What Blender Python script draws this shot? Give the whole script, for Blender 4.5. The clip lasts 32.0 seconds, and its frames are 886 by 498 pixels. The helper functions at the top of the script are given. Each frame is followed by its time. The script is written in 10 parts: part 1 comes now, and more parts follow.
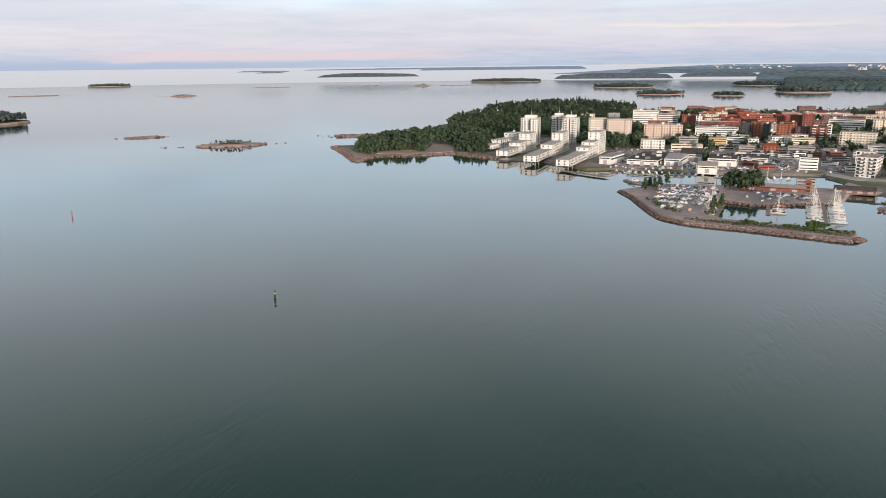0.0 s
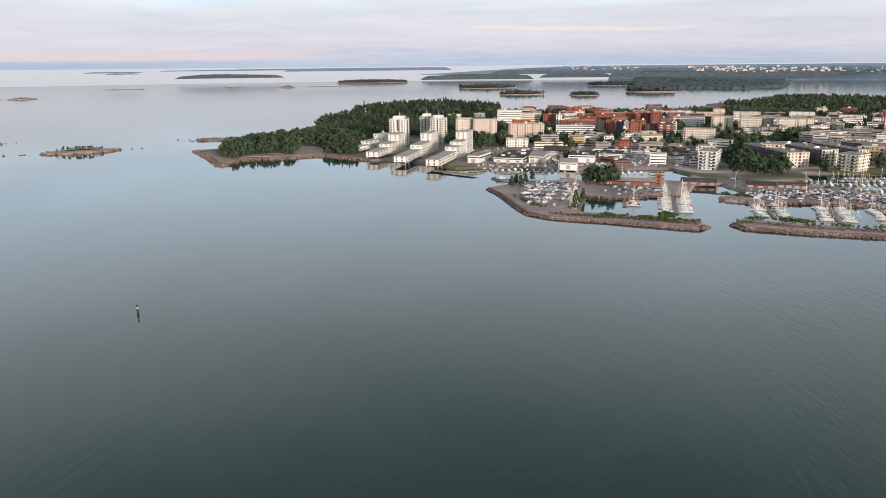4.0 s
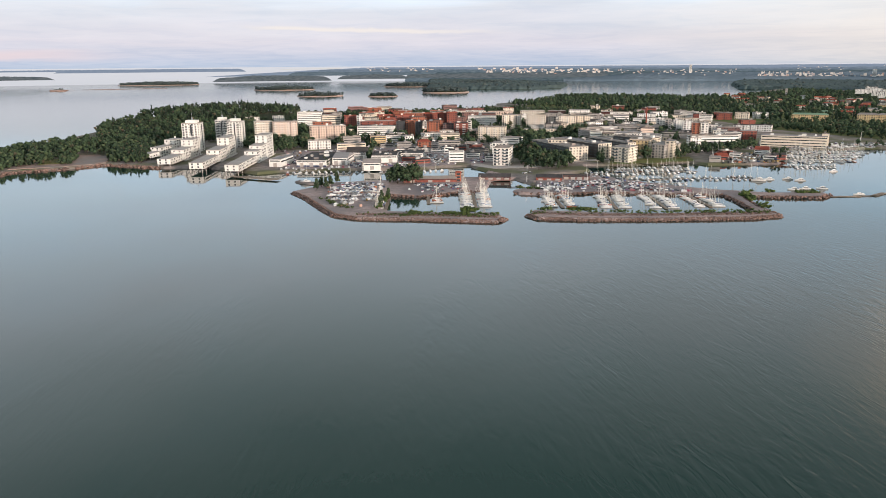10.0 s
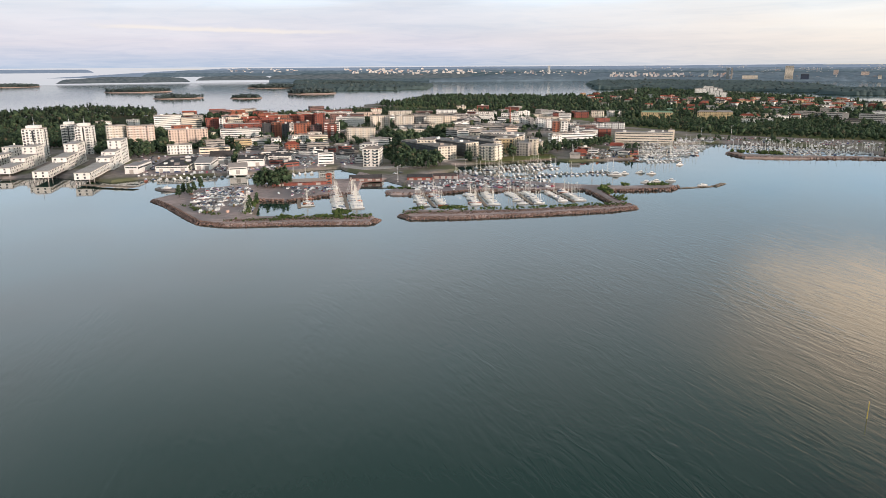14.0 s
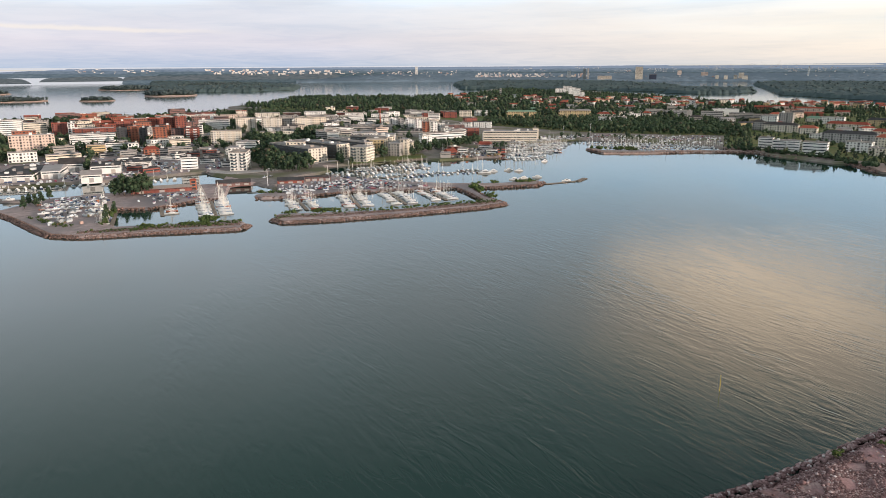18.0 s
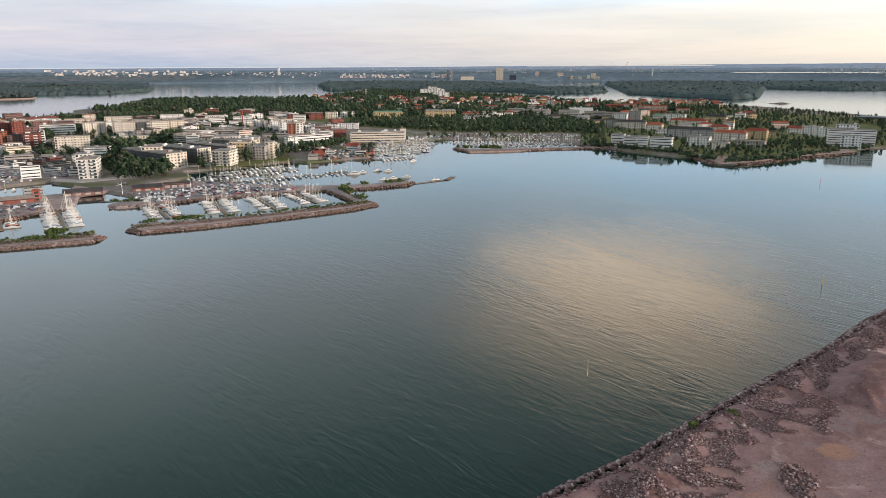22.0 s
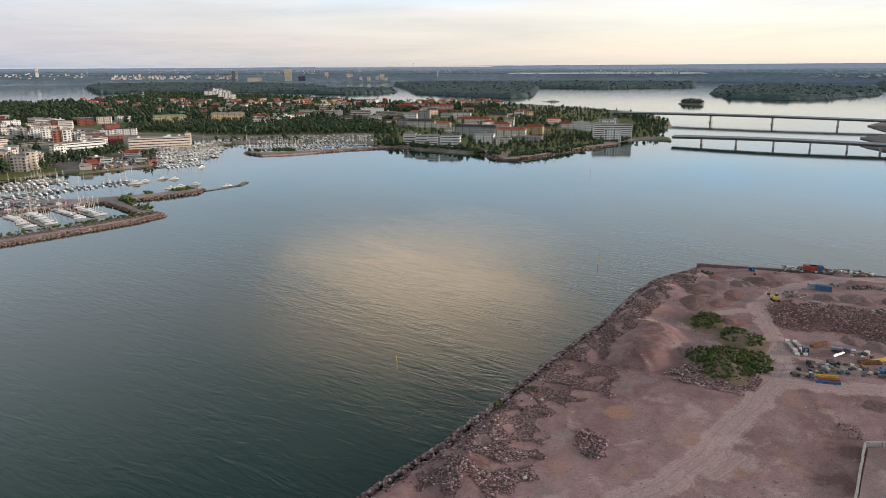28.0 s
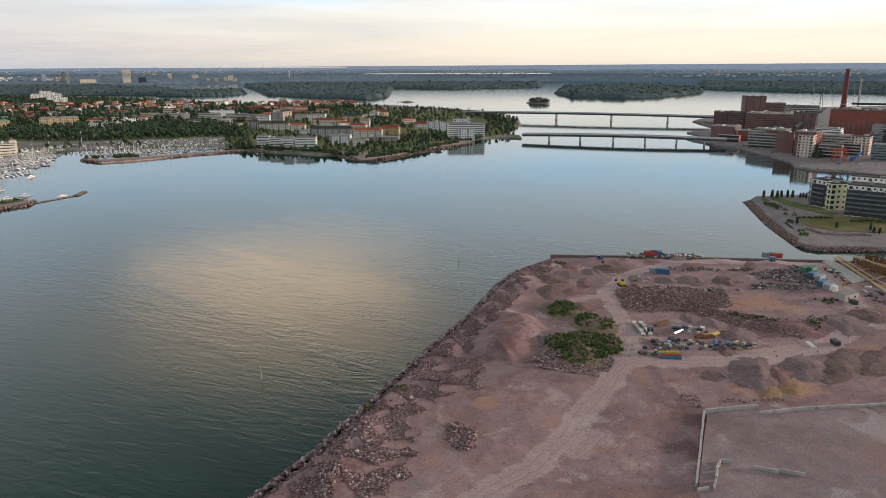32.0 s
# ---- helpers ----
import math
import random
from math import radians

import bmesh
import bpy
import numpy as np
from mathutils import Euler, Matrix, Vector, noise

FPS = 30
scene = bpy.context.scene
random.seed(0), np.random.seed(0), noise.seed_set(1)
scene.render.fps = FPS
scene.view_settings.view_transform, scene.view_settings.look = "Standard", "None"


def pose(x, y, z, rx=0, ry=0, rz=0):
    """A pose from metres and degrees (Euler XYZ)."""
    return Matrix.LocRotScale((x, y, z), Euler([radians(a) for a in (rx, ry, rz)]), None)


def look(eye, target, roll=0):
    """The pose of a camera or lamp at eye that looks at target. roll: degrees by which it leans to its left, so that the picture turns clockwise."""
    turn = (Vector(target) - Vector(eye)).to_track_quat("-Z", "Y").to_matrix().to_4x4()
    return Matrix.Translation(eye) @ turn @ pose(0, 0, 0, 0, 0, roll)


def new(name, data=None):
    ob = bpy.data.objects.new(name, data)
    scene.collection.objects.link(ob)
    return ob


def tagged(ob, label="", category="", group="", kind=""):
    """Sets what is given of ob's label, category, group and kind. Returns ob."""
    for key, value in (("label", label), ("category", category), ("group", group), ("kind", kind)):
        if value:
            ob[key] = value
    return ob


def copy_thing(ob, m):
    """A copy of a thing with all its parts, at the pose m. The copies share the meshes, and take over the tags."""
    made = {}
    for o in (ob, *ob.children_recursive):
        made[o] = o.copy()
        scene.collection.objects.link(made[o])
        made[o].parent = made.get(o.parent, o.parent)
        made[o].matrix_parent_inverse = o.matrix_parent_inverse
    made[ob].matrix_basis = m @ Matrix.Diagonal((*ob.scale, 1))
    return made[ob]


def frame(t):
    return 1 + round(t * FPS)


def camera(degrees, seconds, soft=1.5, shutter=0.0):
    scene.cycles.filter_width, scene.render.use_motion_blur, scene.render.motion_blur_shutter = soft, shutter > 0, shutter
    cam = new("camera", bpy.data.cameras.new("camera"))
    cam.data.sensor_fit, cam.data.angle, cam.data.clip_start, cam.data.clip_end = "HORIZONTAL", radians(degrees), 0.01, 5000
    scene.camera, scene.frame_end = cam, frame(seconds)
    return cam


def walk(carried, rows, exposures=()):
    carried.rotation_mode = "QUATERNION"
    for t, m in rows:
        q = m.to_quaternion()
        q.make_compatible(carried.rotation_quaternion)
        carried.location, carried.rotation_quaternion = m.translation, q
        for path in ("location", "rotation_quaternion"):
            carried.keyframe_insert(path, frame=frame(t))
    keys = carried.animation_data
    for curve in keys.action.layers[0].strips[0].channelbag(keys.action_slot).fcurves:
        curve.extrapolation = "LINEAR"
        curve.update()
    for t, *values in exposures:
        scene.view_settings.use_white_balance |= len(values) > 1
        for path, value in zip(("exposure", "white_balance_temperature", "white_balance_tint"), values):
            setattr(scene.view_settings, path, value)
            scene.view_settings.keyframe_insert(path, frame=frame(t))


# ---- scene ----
from mathutils.geometry import delaunay_2d_cdt

# the camera hovers and turns to the right
cam = camera(64.1, 32.0, soft=0.85)
EYE = 100.0
# seconds, yaw to the left, pitch, roll
TURNS = [
    (0, 15.32, -14.53, -0.62),
    (1, 12.70, -14.54, -0.60),
    (2, 10.09, -14.54, -0.58),
    (3, 7.46, -14.55, -0.56),
    (6, -0.42, -14.55, -0.51),
    (7, -3.06, -14.56, -0.49),
    (8, -5.66, -14.56, -0.47),
    (9, -8.33, -14.56, -0.45),
    (10, -10.99, -14.56, -0.43),
    (11, -13.65, -14.56, -0.42),
    (12, -16.27, -14.56, -0.40),
    (13, -18.90, -14.56, -0.38),
    (14, -21.48, -14.56, -0.37),
    (17, -29.20, -14.56, -0.32),
    (18, -31.84, -14.56, -0.31),
    (19, -34.48, -14.56, -0.29),
    (20, -37.12, -14.56, -0.28),
    (21, -39.77, -14.56, -0.26),
    (22, -42.45, -14.55, -0.25),
    (23, -45.13, -14.55, -0.24),
    (24, -47.85, -14.55, -0.23),
    (25, -50.58, -14.54, -0.21),
    (28, -58.92, -14.53, -0.18),
    (29, -61.78, -14.53, -0.17),
    (30, -64.65, -14.52, -0.16),
    (31, -67.55, -14.52, -0.15),
    (32, -70.41, -14.51, -0.14),
]


def aim(yaw, pitch, roll):
    a, b = radians(yaw), radians(pitch)
    way = Vector((-math.sin(a) * math.cos(b), math.cos(a) * math.cos(b), math.sin(b)))
    return look((0, 0, EYE), Vector((0, 0, EYE)) + 10 * way, roll)


walk(cam, [(t, aim(yaw, pitch, roll)) for t, yaw, pitch, roll in TURNS], exposures=[(0, -0.02), (6, 0.0), (14, 0.05), (19, 0.04), (23, -0.06), (28, -0.12), (32, -0.12)])

# ---------------------------------------------------------------- sky and sun
SUN_TO, SUN_UP = 152.0, 5.0  # degrees clockwise from +y, and above the horizon


def node(tree, kind, **values):
    nd = tree.nodes.new(kind)
    for key, v in values.items():
        sock = key.replace("_", " ")
        if sock in nd.inputs:
            nd.inputs[sock].default_value = v
    return nd


def ramp(tree, source, stops, kind="LINEAR"):
    nd = tree.nodes.new("ShaderNodeValToRGB")
    nd.color_ramp.interpolation = kind
    els = nd.color_ramp.elements
    while len(els) < len(stops):
        els.new(0.5)
    for el, (at, col) in zip(els, stops):
        el.position = at
        el.color = (*col, 1) if len(col) == 3 else col
    tree.links.new(source, nd.inputs[0])
    return nd.outputs[0]


def calc(tree, op, a, b=None, c=None):
    nd = tree.nodes.new("ShaderNodeMath")
    nd.operation = op
    for k, v in enumerate((a, b, c)):
        if v is None:
            continue
        if isinstance(v, (int, float)):
            nd.inputs[k].default_value = v
        else:
            tree.links.new(v, nd.inputs[k])
    return nd.outputs[0]


def mix(tree, fac, a, b, blend="MIX"):
    nd = tree.nodes.new("ShaderNodeMix")
    nd.data_type, nd.blend_type = "RGBA", blend
    for sock, v in ((nd.inputs[0], fac), (nd.inputs[6], a), (nd.inputs[7], b)):
        if isinstance(v, (int, float)):
            sock.default_value = v
        elif isinstance(v, tuple):
            sock.default_value = (*v[:3], 1)
        else:
            tree.links.new(v, sock)
    return nd.outputs[2]


def make_world():
    world = bpy.data.worlds.new("sky")
    scene.world = world
    world.use_nodes = True
    t = world.node_tree
    t.nodes.clear()
    out = t.nodes.new("ShaderNodeOutputWorld")
    bg = t.nodes.new("ShaderNodeBackground")
    sky = t.nodes.new("ShaderNodeTexSky")
    sky.sky_type, sky.sun_disc = "NISHITA", False
    sky.sun_elevation, sky.sun_rotation = radians(SUN_UP), radians(SUN_TO)
    sky.air_density, sky.dust_density, sky.ozone_density = 1.0, 1.5, 1.5
    co = t.nodes.new("ShaderNodeTexCoord")
    sep = t.nodes.new("ShaderNodeSeparateXYZ")
    t.links.new(co.outputs["Generated"], sep.inputs[0])
    x, y, z = sep.outputs
    # how far a direction is turned towards the sun's side: 0 away, 1 towards
    side = calc(t, "MULTIPLY_ADD", calc(t, "ADD", calc(t, "MULTIPLY", x, math.sin(radians(100))), calc(t, "MULTIPLY", y, math.cos(radians(100)))), 0.5, 0.5)
    sunny = ramp(t, side, [(0.60, (0, 0, 0)), (0.99, (1, 1, 1))])
    # cloud noise on a layer at a constant height
    up = calc(t, "ADD", calc(t, "MAXIMUM", z, 0.0), 0.07)
    comb = t.nodes.new("ShaderNodeCombineXYZ")
    t.links.new(calc(t, "DIVIDE", x, up), comb.inputs[0])
    t.links.new(calc(t, "DIVIDE", y, up), comb.inputs[1])
    broad = node(t, "ShaderNodeTexNoise", Scale=0.42, Detail=5.0, Roughness=0.5, Distortion=0.3)
    wisp = node(t, "ShaderNodeTexNoise", Scale=1.5, Detail=6.0, Roughness=0.6, Distortion=0.8)
    for nd in (broad, wisp):
        t.links.new(comb.outputs[0], nd.inputs["Vector"])
    # height in the sky, made uneven by the clouds
    lift = calc(t, "MULTIPLY", calc(t, "SUBTRACT", broad.outputs[0], 0.5), calc(t, "MINIMUM", calc(t, "MULTIPLY", calc(t, "MAXIMUM", z, 0.0), 1.1), 0.30))
    zz = calc(t, "ADD", z, lift)
    # pale haze at the horizon, clear blue above it, then the underside of the cloud layer
    cool = ramp(t, zz, [(0.0, (0.44, 0.52, 0.66)), (0.010, (0.50, 0.55, 0.68)), (0.030, (0.66, 0.64, 0.72)), (0.075, (0.66, 0.69, 0.77)), (0.13, (0.86, 1.06, 1.24)), (0.20, (0.94, 1.12, 1.30)), (0.28, (1.02, 1.12, 1.24)), (0.40, (0.80, 0.92, 0.98)), (0.54, (0.36, 0.46, 0.48)), (0.72, (0.36, 0.43, 0.48)), (1.0, (0.44, 0.47, 0.52))])
    warm = ramp(t, zz, [(0.0, (0.78, 0.70, 0.60)), (0.012, (0.95, 0.82, 0.66)), (0.04, (0.93, 0.86, 0.73)), (0.08, (0.94, 0.95, 0.92)), (0.13, (0.61, 0.94, 1.24)), (0.20, (0.76, 0.93, 1.10)), (0.28, (0.86, 0.88, 0.90)), (0.40, (0.48, 0.53, 0.53)), (0.52, (0.19, 0.24, 0.25)), (0.72, (0.28, 0.33, 0.35)), (1.0, (0.46, 0.48, 0.52))])
    seen = mix(t, sunny, cool, warm)
    # brighter towards the evening sun's side
    seen = mix(t, 1.0, seen, ramp(t, side, [(0.50, (0.98,) * 3), (0.60, (0.97,) * 3), (0.80, (0.96,) * 3), (0.92, (1.03,) * 3), (0.98, (1.10,) * 3), (1.0, (1.12,) * 3)]), "MULTIPLY")
    # the unseen upper sky is dimmed in the middle, darkening its reflection in the water
    high = ramp(t, z, [(0.10, (0, 0, 0)), (0.19, (1, 1, 1))])
    dim = ramp(t, side, [(0.55, (1, 1, 1)), (0.64, (0.88,) * 3), (0.78, (0.80,) * 3), (0.90, (0.95,) * 3), (1.0, (1, 1, 1))])
    seen = mix(t, high, seen, mix(t, 1.0, seen, dim, "MULTIPLY"))
    # thin streaks of cloud
    streak = ramp(t, wisp.outputs[0], [(0.42, (0, 0, 0)), (0.68, (1, 1, 1))])
    seen = mix(t, calc(t, "MULTIPLY", streak, 0.2), seen, mix(t, sunny, (0.80, 0.75, 0.78), (0.92, 0.82, 0.68)))
    veil = ramp(t, wisp.outputs[0], [(0.30, (1, 1, 1)), (0.48, (0, 0, 0))])
    seen = mix(t, calc(t, "MULTIPLY", veil, 0.22), seen, mix(t, 1.0, seen, (0.80, 0.86, 0.94), "MULTIPLY"))
    # level layers of thin cloud, drawn out along the horizon
    turn = calc(t, "ARCTAN2", x, y)

    def level(per_turn, per_height, detail, shift=0.0):
        nd = node(t, "ShaderNodeTexNoise", Scale=1.0, Detail=detail, Roughness=0.55, Distortion=0.4)
        cv = t.nodes.new("ShaderNodeCombineXYZ")
        t.links.new(calc(t, "MULTIPLY_ADD", turn, per_turn, shift), cv.inputs[0])
        t.links.new(calc(t, "MULTIPLY", z, per_height), cv.inputs[1])
        t.links.new(cv.outputs[0], nd.inputs["Vector"])
        return nd.outputs[0]

    low_sky = ramp(t, z, [(0.0, (0.5,) * 3), (0.02, (1, 1, 1)), (0.12, (1, 1, 1)), (0.22, (0, 0, 0))])
    layers = mix(t, sunny, ramp(t, level(2.6, 34.0, 6.0), [(0.34, (0.92, 0.94, 0.96)), (0.48, (1.0,) * 3), (0.62, (1.06, 1.05, 1.04))]), ramp(t, level(2.6, 34.0, 6.0), [(0.34, (0.90, 0.925, 0.95)), (0.48, (0.99,) * 3), (0.62, (1.06, 1.05, 1.03))]))
    seen = mix(t, low_sky, seen, mix(t, 1.0, seen, layers, "MULTIPLY"))

    def window(value, a, b, c, d):
        """Rises from a to b and falls from c to d."""
        up_ = t.nodes.new("ShaderNodeMapRange")
        down = t.nodes.new("ShaderNodeMapRange")
        for nd, p, q, r0, r1 in ((up_, a, b, 0, 1), (down, c, d, 1, 0)):
            nd.interpolation_type = "SMOOTHSTEP"
            t.links.new(value, nd.inputs[0])
            for k, v in zip((1, 2, 3, 4), (p, q, r0, r1)):
                nd.inputs[k].default_value = v
        return calc(t, "MULTIPLY", up_.outputs[0], down.outputs[0])

    # blue bank low over the open sea, with pink heads of cloud on it
    over_sea = window(turn, radians(-75), radians(-60), radians(-32), radians(-14))
    rough_z = calc(t, "MULTIPLY_ADD", calc(t, "SUBTRACT", level(9.0, 60.0, 5.0), 0.5), 0.012, z)
    seen = mix(t, calc(t, "MULTIPLY", calc(t, "MULTIPLY", over_sea, window(rough_z, -0.02, -0.01, 0.004, 0.013)), 0.85), seen, (0.40, 0.48, 0.63))
    heads = calc(t, "MULTIPLY", window(turn, radians(-44), radians(-36), radians(-20), radians(-10)), window(rough_z, 0.006, 0.012, 0.015, 0.026))
    seen = mix(t, calc(t, "MULTIPLY", heads, 0.8), seen, (0.73, 0.61, 0.64))
    # one long white streak of cloud
    tilt = calc(t, "MULTIPLY_ADD", turn, 0.022, z)
    wavy = calc(t, "MULTIPLY_ADD", calc(t, "SUBTRACT", level(16.0, 40.0, 6.0, 3.0), 0.5), 0.010, tilt)
    long_streak = calc(t, "MULTIPLY", window(turn, radians(-5), radians(-1), radians(8), radians(18)), window(wavy, 0.0445, 0.0475, 0.0485, 0.0525))
    seen = mix(t, calc(t, "MULTIPLY", long_streak, 0.8), seen, (0.80, 0.74, 0.71))
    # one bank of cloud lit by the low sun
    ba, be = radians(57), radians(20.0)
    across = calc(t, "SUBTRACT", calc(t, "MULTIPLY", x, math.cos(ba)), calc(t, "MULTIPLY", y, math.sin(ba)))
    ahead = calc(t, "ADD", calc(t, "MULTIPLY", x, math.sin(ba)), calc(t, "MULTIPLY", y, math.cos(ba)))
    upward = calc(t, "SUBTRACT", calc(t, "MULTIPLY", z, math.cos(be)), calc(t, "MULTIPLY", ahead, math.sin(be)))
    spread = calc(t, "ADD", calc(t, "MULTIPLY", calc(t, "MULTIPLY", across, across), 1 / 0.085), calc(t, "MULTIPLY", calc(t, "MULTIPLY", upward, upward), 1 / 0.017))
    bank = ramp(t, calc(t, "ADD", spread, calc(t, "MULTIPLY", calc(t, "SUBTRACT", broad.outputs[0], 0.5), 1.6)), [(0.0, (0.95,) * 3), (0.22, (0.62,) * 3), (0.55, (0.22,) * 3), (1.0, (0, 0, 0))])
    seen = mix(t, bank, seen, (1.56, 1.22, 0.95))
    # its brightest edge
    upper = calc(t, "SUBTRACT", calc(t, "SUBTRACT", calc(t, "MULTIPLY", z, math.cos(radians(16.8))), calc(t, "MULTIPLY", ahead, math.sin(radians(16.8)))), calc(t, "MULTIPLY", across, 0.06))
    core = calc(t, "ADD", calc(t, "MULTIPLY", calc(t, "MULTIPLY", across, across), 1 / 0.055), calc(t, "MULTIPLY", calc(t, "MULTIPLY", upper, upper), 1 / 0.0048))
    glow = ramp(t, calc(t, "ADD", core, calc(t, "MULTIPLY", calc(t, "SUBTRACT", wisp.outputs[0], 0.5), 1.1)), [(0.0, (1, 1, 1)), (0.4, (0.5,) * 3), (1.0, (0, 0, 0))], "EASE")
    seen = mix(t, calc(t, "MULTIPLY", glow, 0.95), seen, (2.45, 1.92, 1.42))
    # Nishita gives the clear air behind the cloud layer
    air = mix(t, 1.0, sky.outputs[0], (0.08, 0.08, 0.08), "MULTIPLY")
    total = mix(t, 0.88, air, seen)
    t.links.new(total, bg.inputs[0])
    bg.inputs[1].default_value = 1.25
    t.links.new(bg.outputs[0], out.inputs[0])


make_world()
sun_data = bpy.data.lights.new("sun", "SUN")
sun_data.energy, sun_data.angle, sun_data.color = 4.7, radians(5), (1.0, 0.835, 0.725)
sun = new("sun", sun_data)
a_, e_ = radians(SUN_TO), radians(SUN_UP + 2.5)
sun.matrix_world = look((0, -50, 400), Vector((0, -50, 400)) - Vector((math.sin(a_) * math.cos(e_), math.cos(a_) * math.cos(e_), math.sin(e_))))

# ---------------------------------------------------------------- materials


def surface(name, colour, rough=0.8, metal=0.0, vary=0.25, grain=0.4, stain=0.0, bump=0.0, bump_scale=2.0, tint=0.0, spec=0.5, second=None):
    """A rough or glossy surface with grain at two scales; tint: how far objects differ from one another."""
    mat = bpy.data.materials.new(name)
    mat.use_nodes = True
    t = mat.node_tree
    b = t.nodes["Principled BSDF"]
    geo = t.nodes.new("ShaderNodeNewGeometry")
    small = node(t, "ShaderNodeTexNoise", Scale=grain, Detail=5.0, Roughness=0.65)
    large = node(t, "ShaderNodeTexNoise", Scale=grain * 0.13, Detail=3.0)
    for nd in (small, large):
        t.links.new(geo.outputs["Position"], nd.inputs["Vector"])
    dark = tuple(c * (1 - vary) for c in colour)
    light = tuple(min(1, c * (1 + vary * 0.6)) for c in colour)
    col = mix(t, ramp(t, small.outputs[0], [(0.3, (0, 0, 0)), (0.7, (1, 1, 1))]), dark, light)
    if second:
        col = mix(t, ramp(t, large.outputs[0], [(0.42, (0, 0, 0)), (0.62, (1, 1, 1))]), col, second)
    else:
        col = mix(t, ramp(t, large.outputs[0], [(0.35, (0, 0, 0)), (0.7, (1, 1, 1))]), mix(t, 1.0, col, (1 - vary * 0.6,) * 3, "MULTIPLY"), col)
    if tint:
        info = t.nodes.new("ShaderNodeObjectInfo")
        col = mix(t, 1.0, col, ramp(t, info.outputs["Random"], [(0, (1 - tint,) * 3), (0.5, (1, 1 - tint * 0.5, 1 - tint)), (1, (1, 1, 1))]), "MULTIPLY")
    t.links.new(col, b.inputs["Base Color"])
    b.inputs["Roughness"].default_value, b.inputs["Metallic"].default_value = rough, metal
    b.inputs["Specular IOR Level"].default_value = spec if rough < 0.75 else min(spec, 0.15)
    if bump:
        bn = node(t, "ShaderNodeTexNoise", Scale=bump_scale, Detail=4.0)
        t.links.new(geo.outputs["Position"], bn.inputs["Vector"])
        bp = node(t, "ShaderNodeBump", Strength=min(1.0, bump), Distance=0.5)
        t.links.new(bn.outputs[0], bp.inputs["Height"])
        t.links.new(bp.outputs[0], b.inputs["Normal"])
    return mat


def island_surface(name, stops, rough=0.9, grain=0.3, tint=0.35):
    """For many joined pieces: each takes its colour at random from the stops."""
    mat = bpy.data.materials.new(name)
    mat.use_nodes = True
    t = mat.node_tree
    b = t.nodes["Principled BSDF"]
    geo = t.nodes.new("ShaderNodeNewGeometry")
    col = ramp(t, geo.outputs["Random Per Island"], stops)
    nz = node(t, "ShaderNodeTexNoise", Scale=grain, Detail=4.0, Roughness=0.7)
    t.links.new(geo.outputs["Position"], nz.inputs["Vector"])
    col = mix(t, 1.0, col, ramp(t, nz.outputs[0], [(0.3, (1 - tint,) * 3), (0.7, (1 + tint * 0.4,) * 3)]), "MULTIPLY")
    t.links.new(col, b.inputs["Base Color"])
    b.inputs["Roughness"].default_value = rough
    b.inputs["Specular IOR Level"].default_value = 0.2
    return mat


def water_surface():
    mat = bpy.data.materials.new("sea_water")
    mat.use_nodes = True
    t = mat.node_tree
    b = t.nodes["Principled BSDF"]
    b.inputs["Base Color"].default_value = (0.008, 0.030, 0.023, 1)
    b.inputs["IOR"].default_value = 1.37
    b.inputs["Specular IOR Level"].default_value = 0.5
    geo = t.nodes.new("ShaderNodeNewGeometry")

    def waves(turn, along, across, detail, bend=0.6):
        mp = node(t, "ShaderNodeMapping")
        mp.vector_type = "TEXTURE"
        mp.inputs["Rotation"].default_value = (0, 0, radians(turn))
        mp.inputs["Scale"].default_value = (along, across, 1)
        t.links.new(geo.outputs["Position"], mp.inputs["Vector"])
        nz = node(t, "ShaderNodeTexNoise", Scale=1.0, Detail=detail, Roughness=0.5, Distortion=bend)
        t.links.new(mp.outputs[0], nz.inputs["Vector"])
        return nz.outputs[0]

    # low waves with long crests in the open bay, fading to a calm surface in lanes and towards the far shores
    swell = waves(88, 15.0, 3.7, 4.0, 1.5)
    cross = waves(74, 9.0, 2.2, 2.0)
    far = t.nodes.new("ShaderNodeVectorMath")
    far.operation = "DISTANCE"
    far.inputs[1].default_value = (210, 130, 0)
    t.links.new(geo.outputs["Position"], far.inputs[0])
    open_bay = ramp(t, calc(t, "DIVIDE", far.outputs["Value"], 1000.0), [(0.02, (0.60,) * 3), (0.10, (0.66,) * 3), (0.20, (0.45,) * 3), (0.36, (0.17,) * 3), (0.60, (0.07,) * 3), (1.0, (0.03,) * 3)])
    lanes = calc(t, "MULTIPLY", ramp(t, waves(70, 240.0, 60.0, 3.0), [(0.34, (0.25,) * 3), (0.60, (1, 1, 1))]), open_bay)
    fine = waves(84, 7.5, 1.5, 3.0, 0.7)
    h = calc(t, "MULTIPLY", calc(t, "ADD", calc(t, "ADD", swell, calc(t, "MULTIPLY", cross, 0.30)), calc(t, "MULTIPLY", fine, 0.16)), lanes)
    bp = node(t, "ShaderNodeBump", Strength=0.44, Distance=0.60)
    t.links.new(h, bp.inputs["Height"])
    t.links.new(bp.outputs[0], b.inputs["Normal"])
    # ripples too fine to see roughen the far water
    t.links.new(ramp(t, calc(t, "DIVIDE", far.outputs["Value"], 4000.0), [(0.1, (0.04,) * 3), (0.25, (0.06,) * 3), (0.5, (0.09,) * 3), (1.0, (0.10,) * 3)]), b.inputs["Roughness"])
    return mat


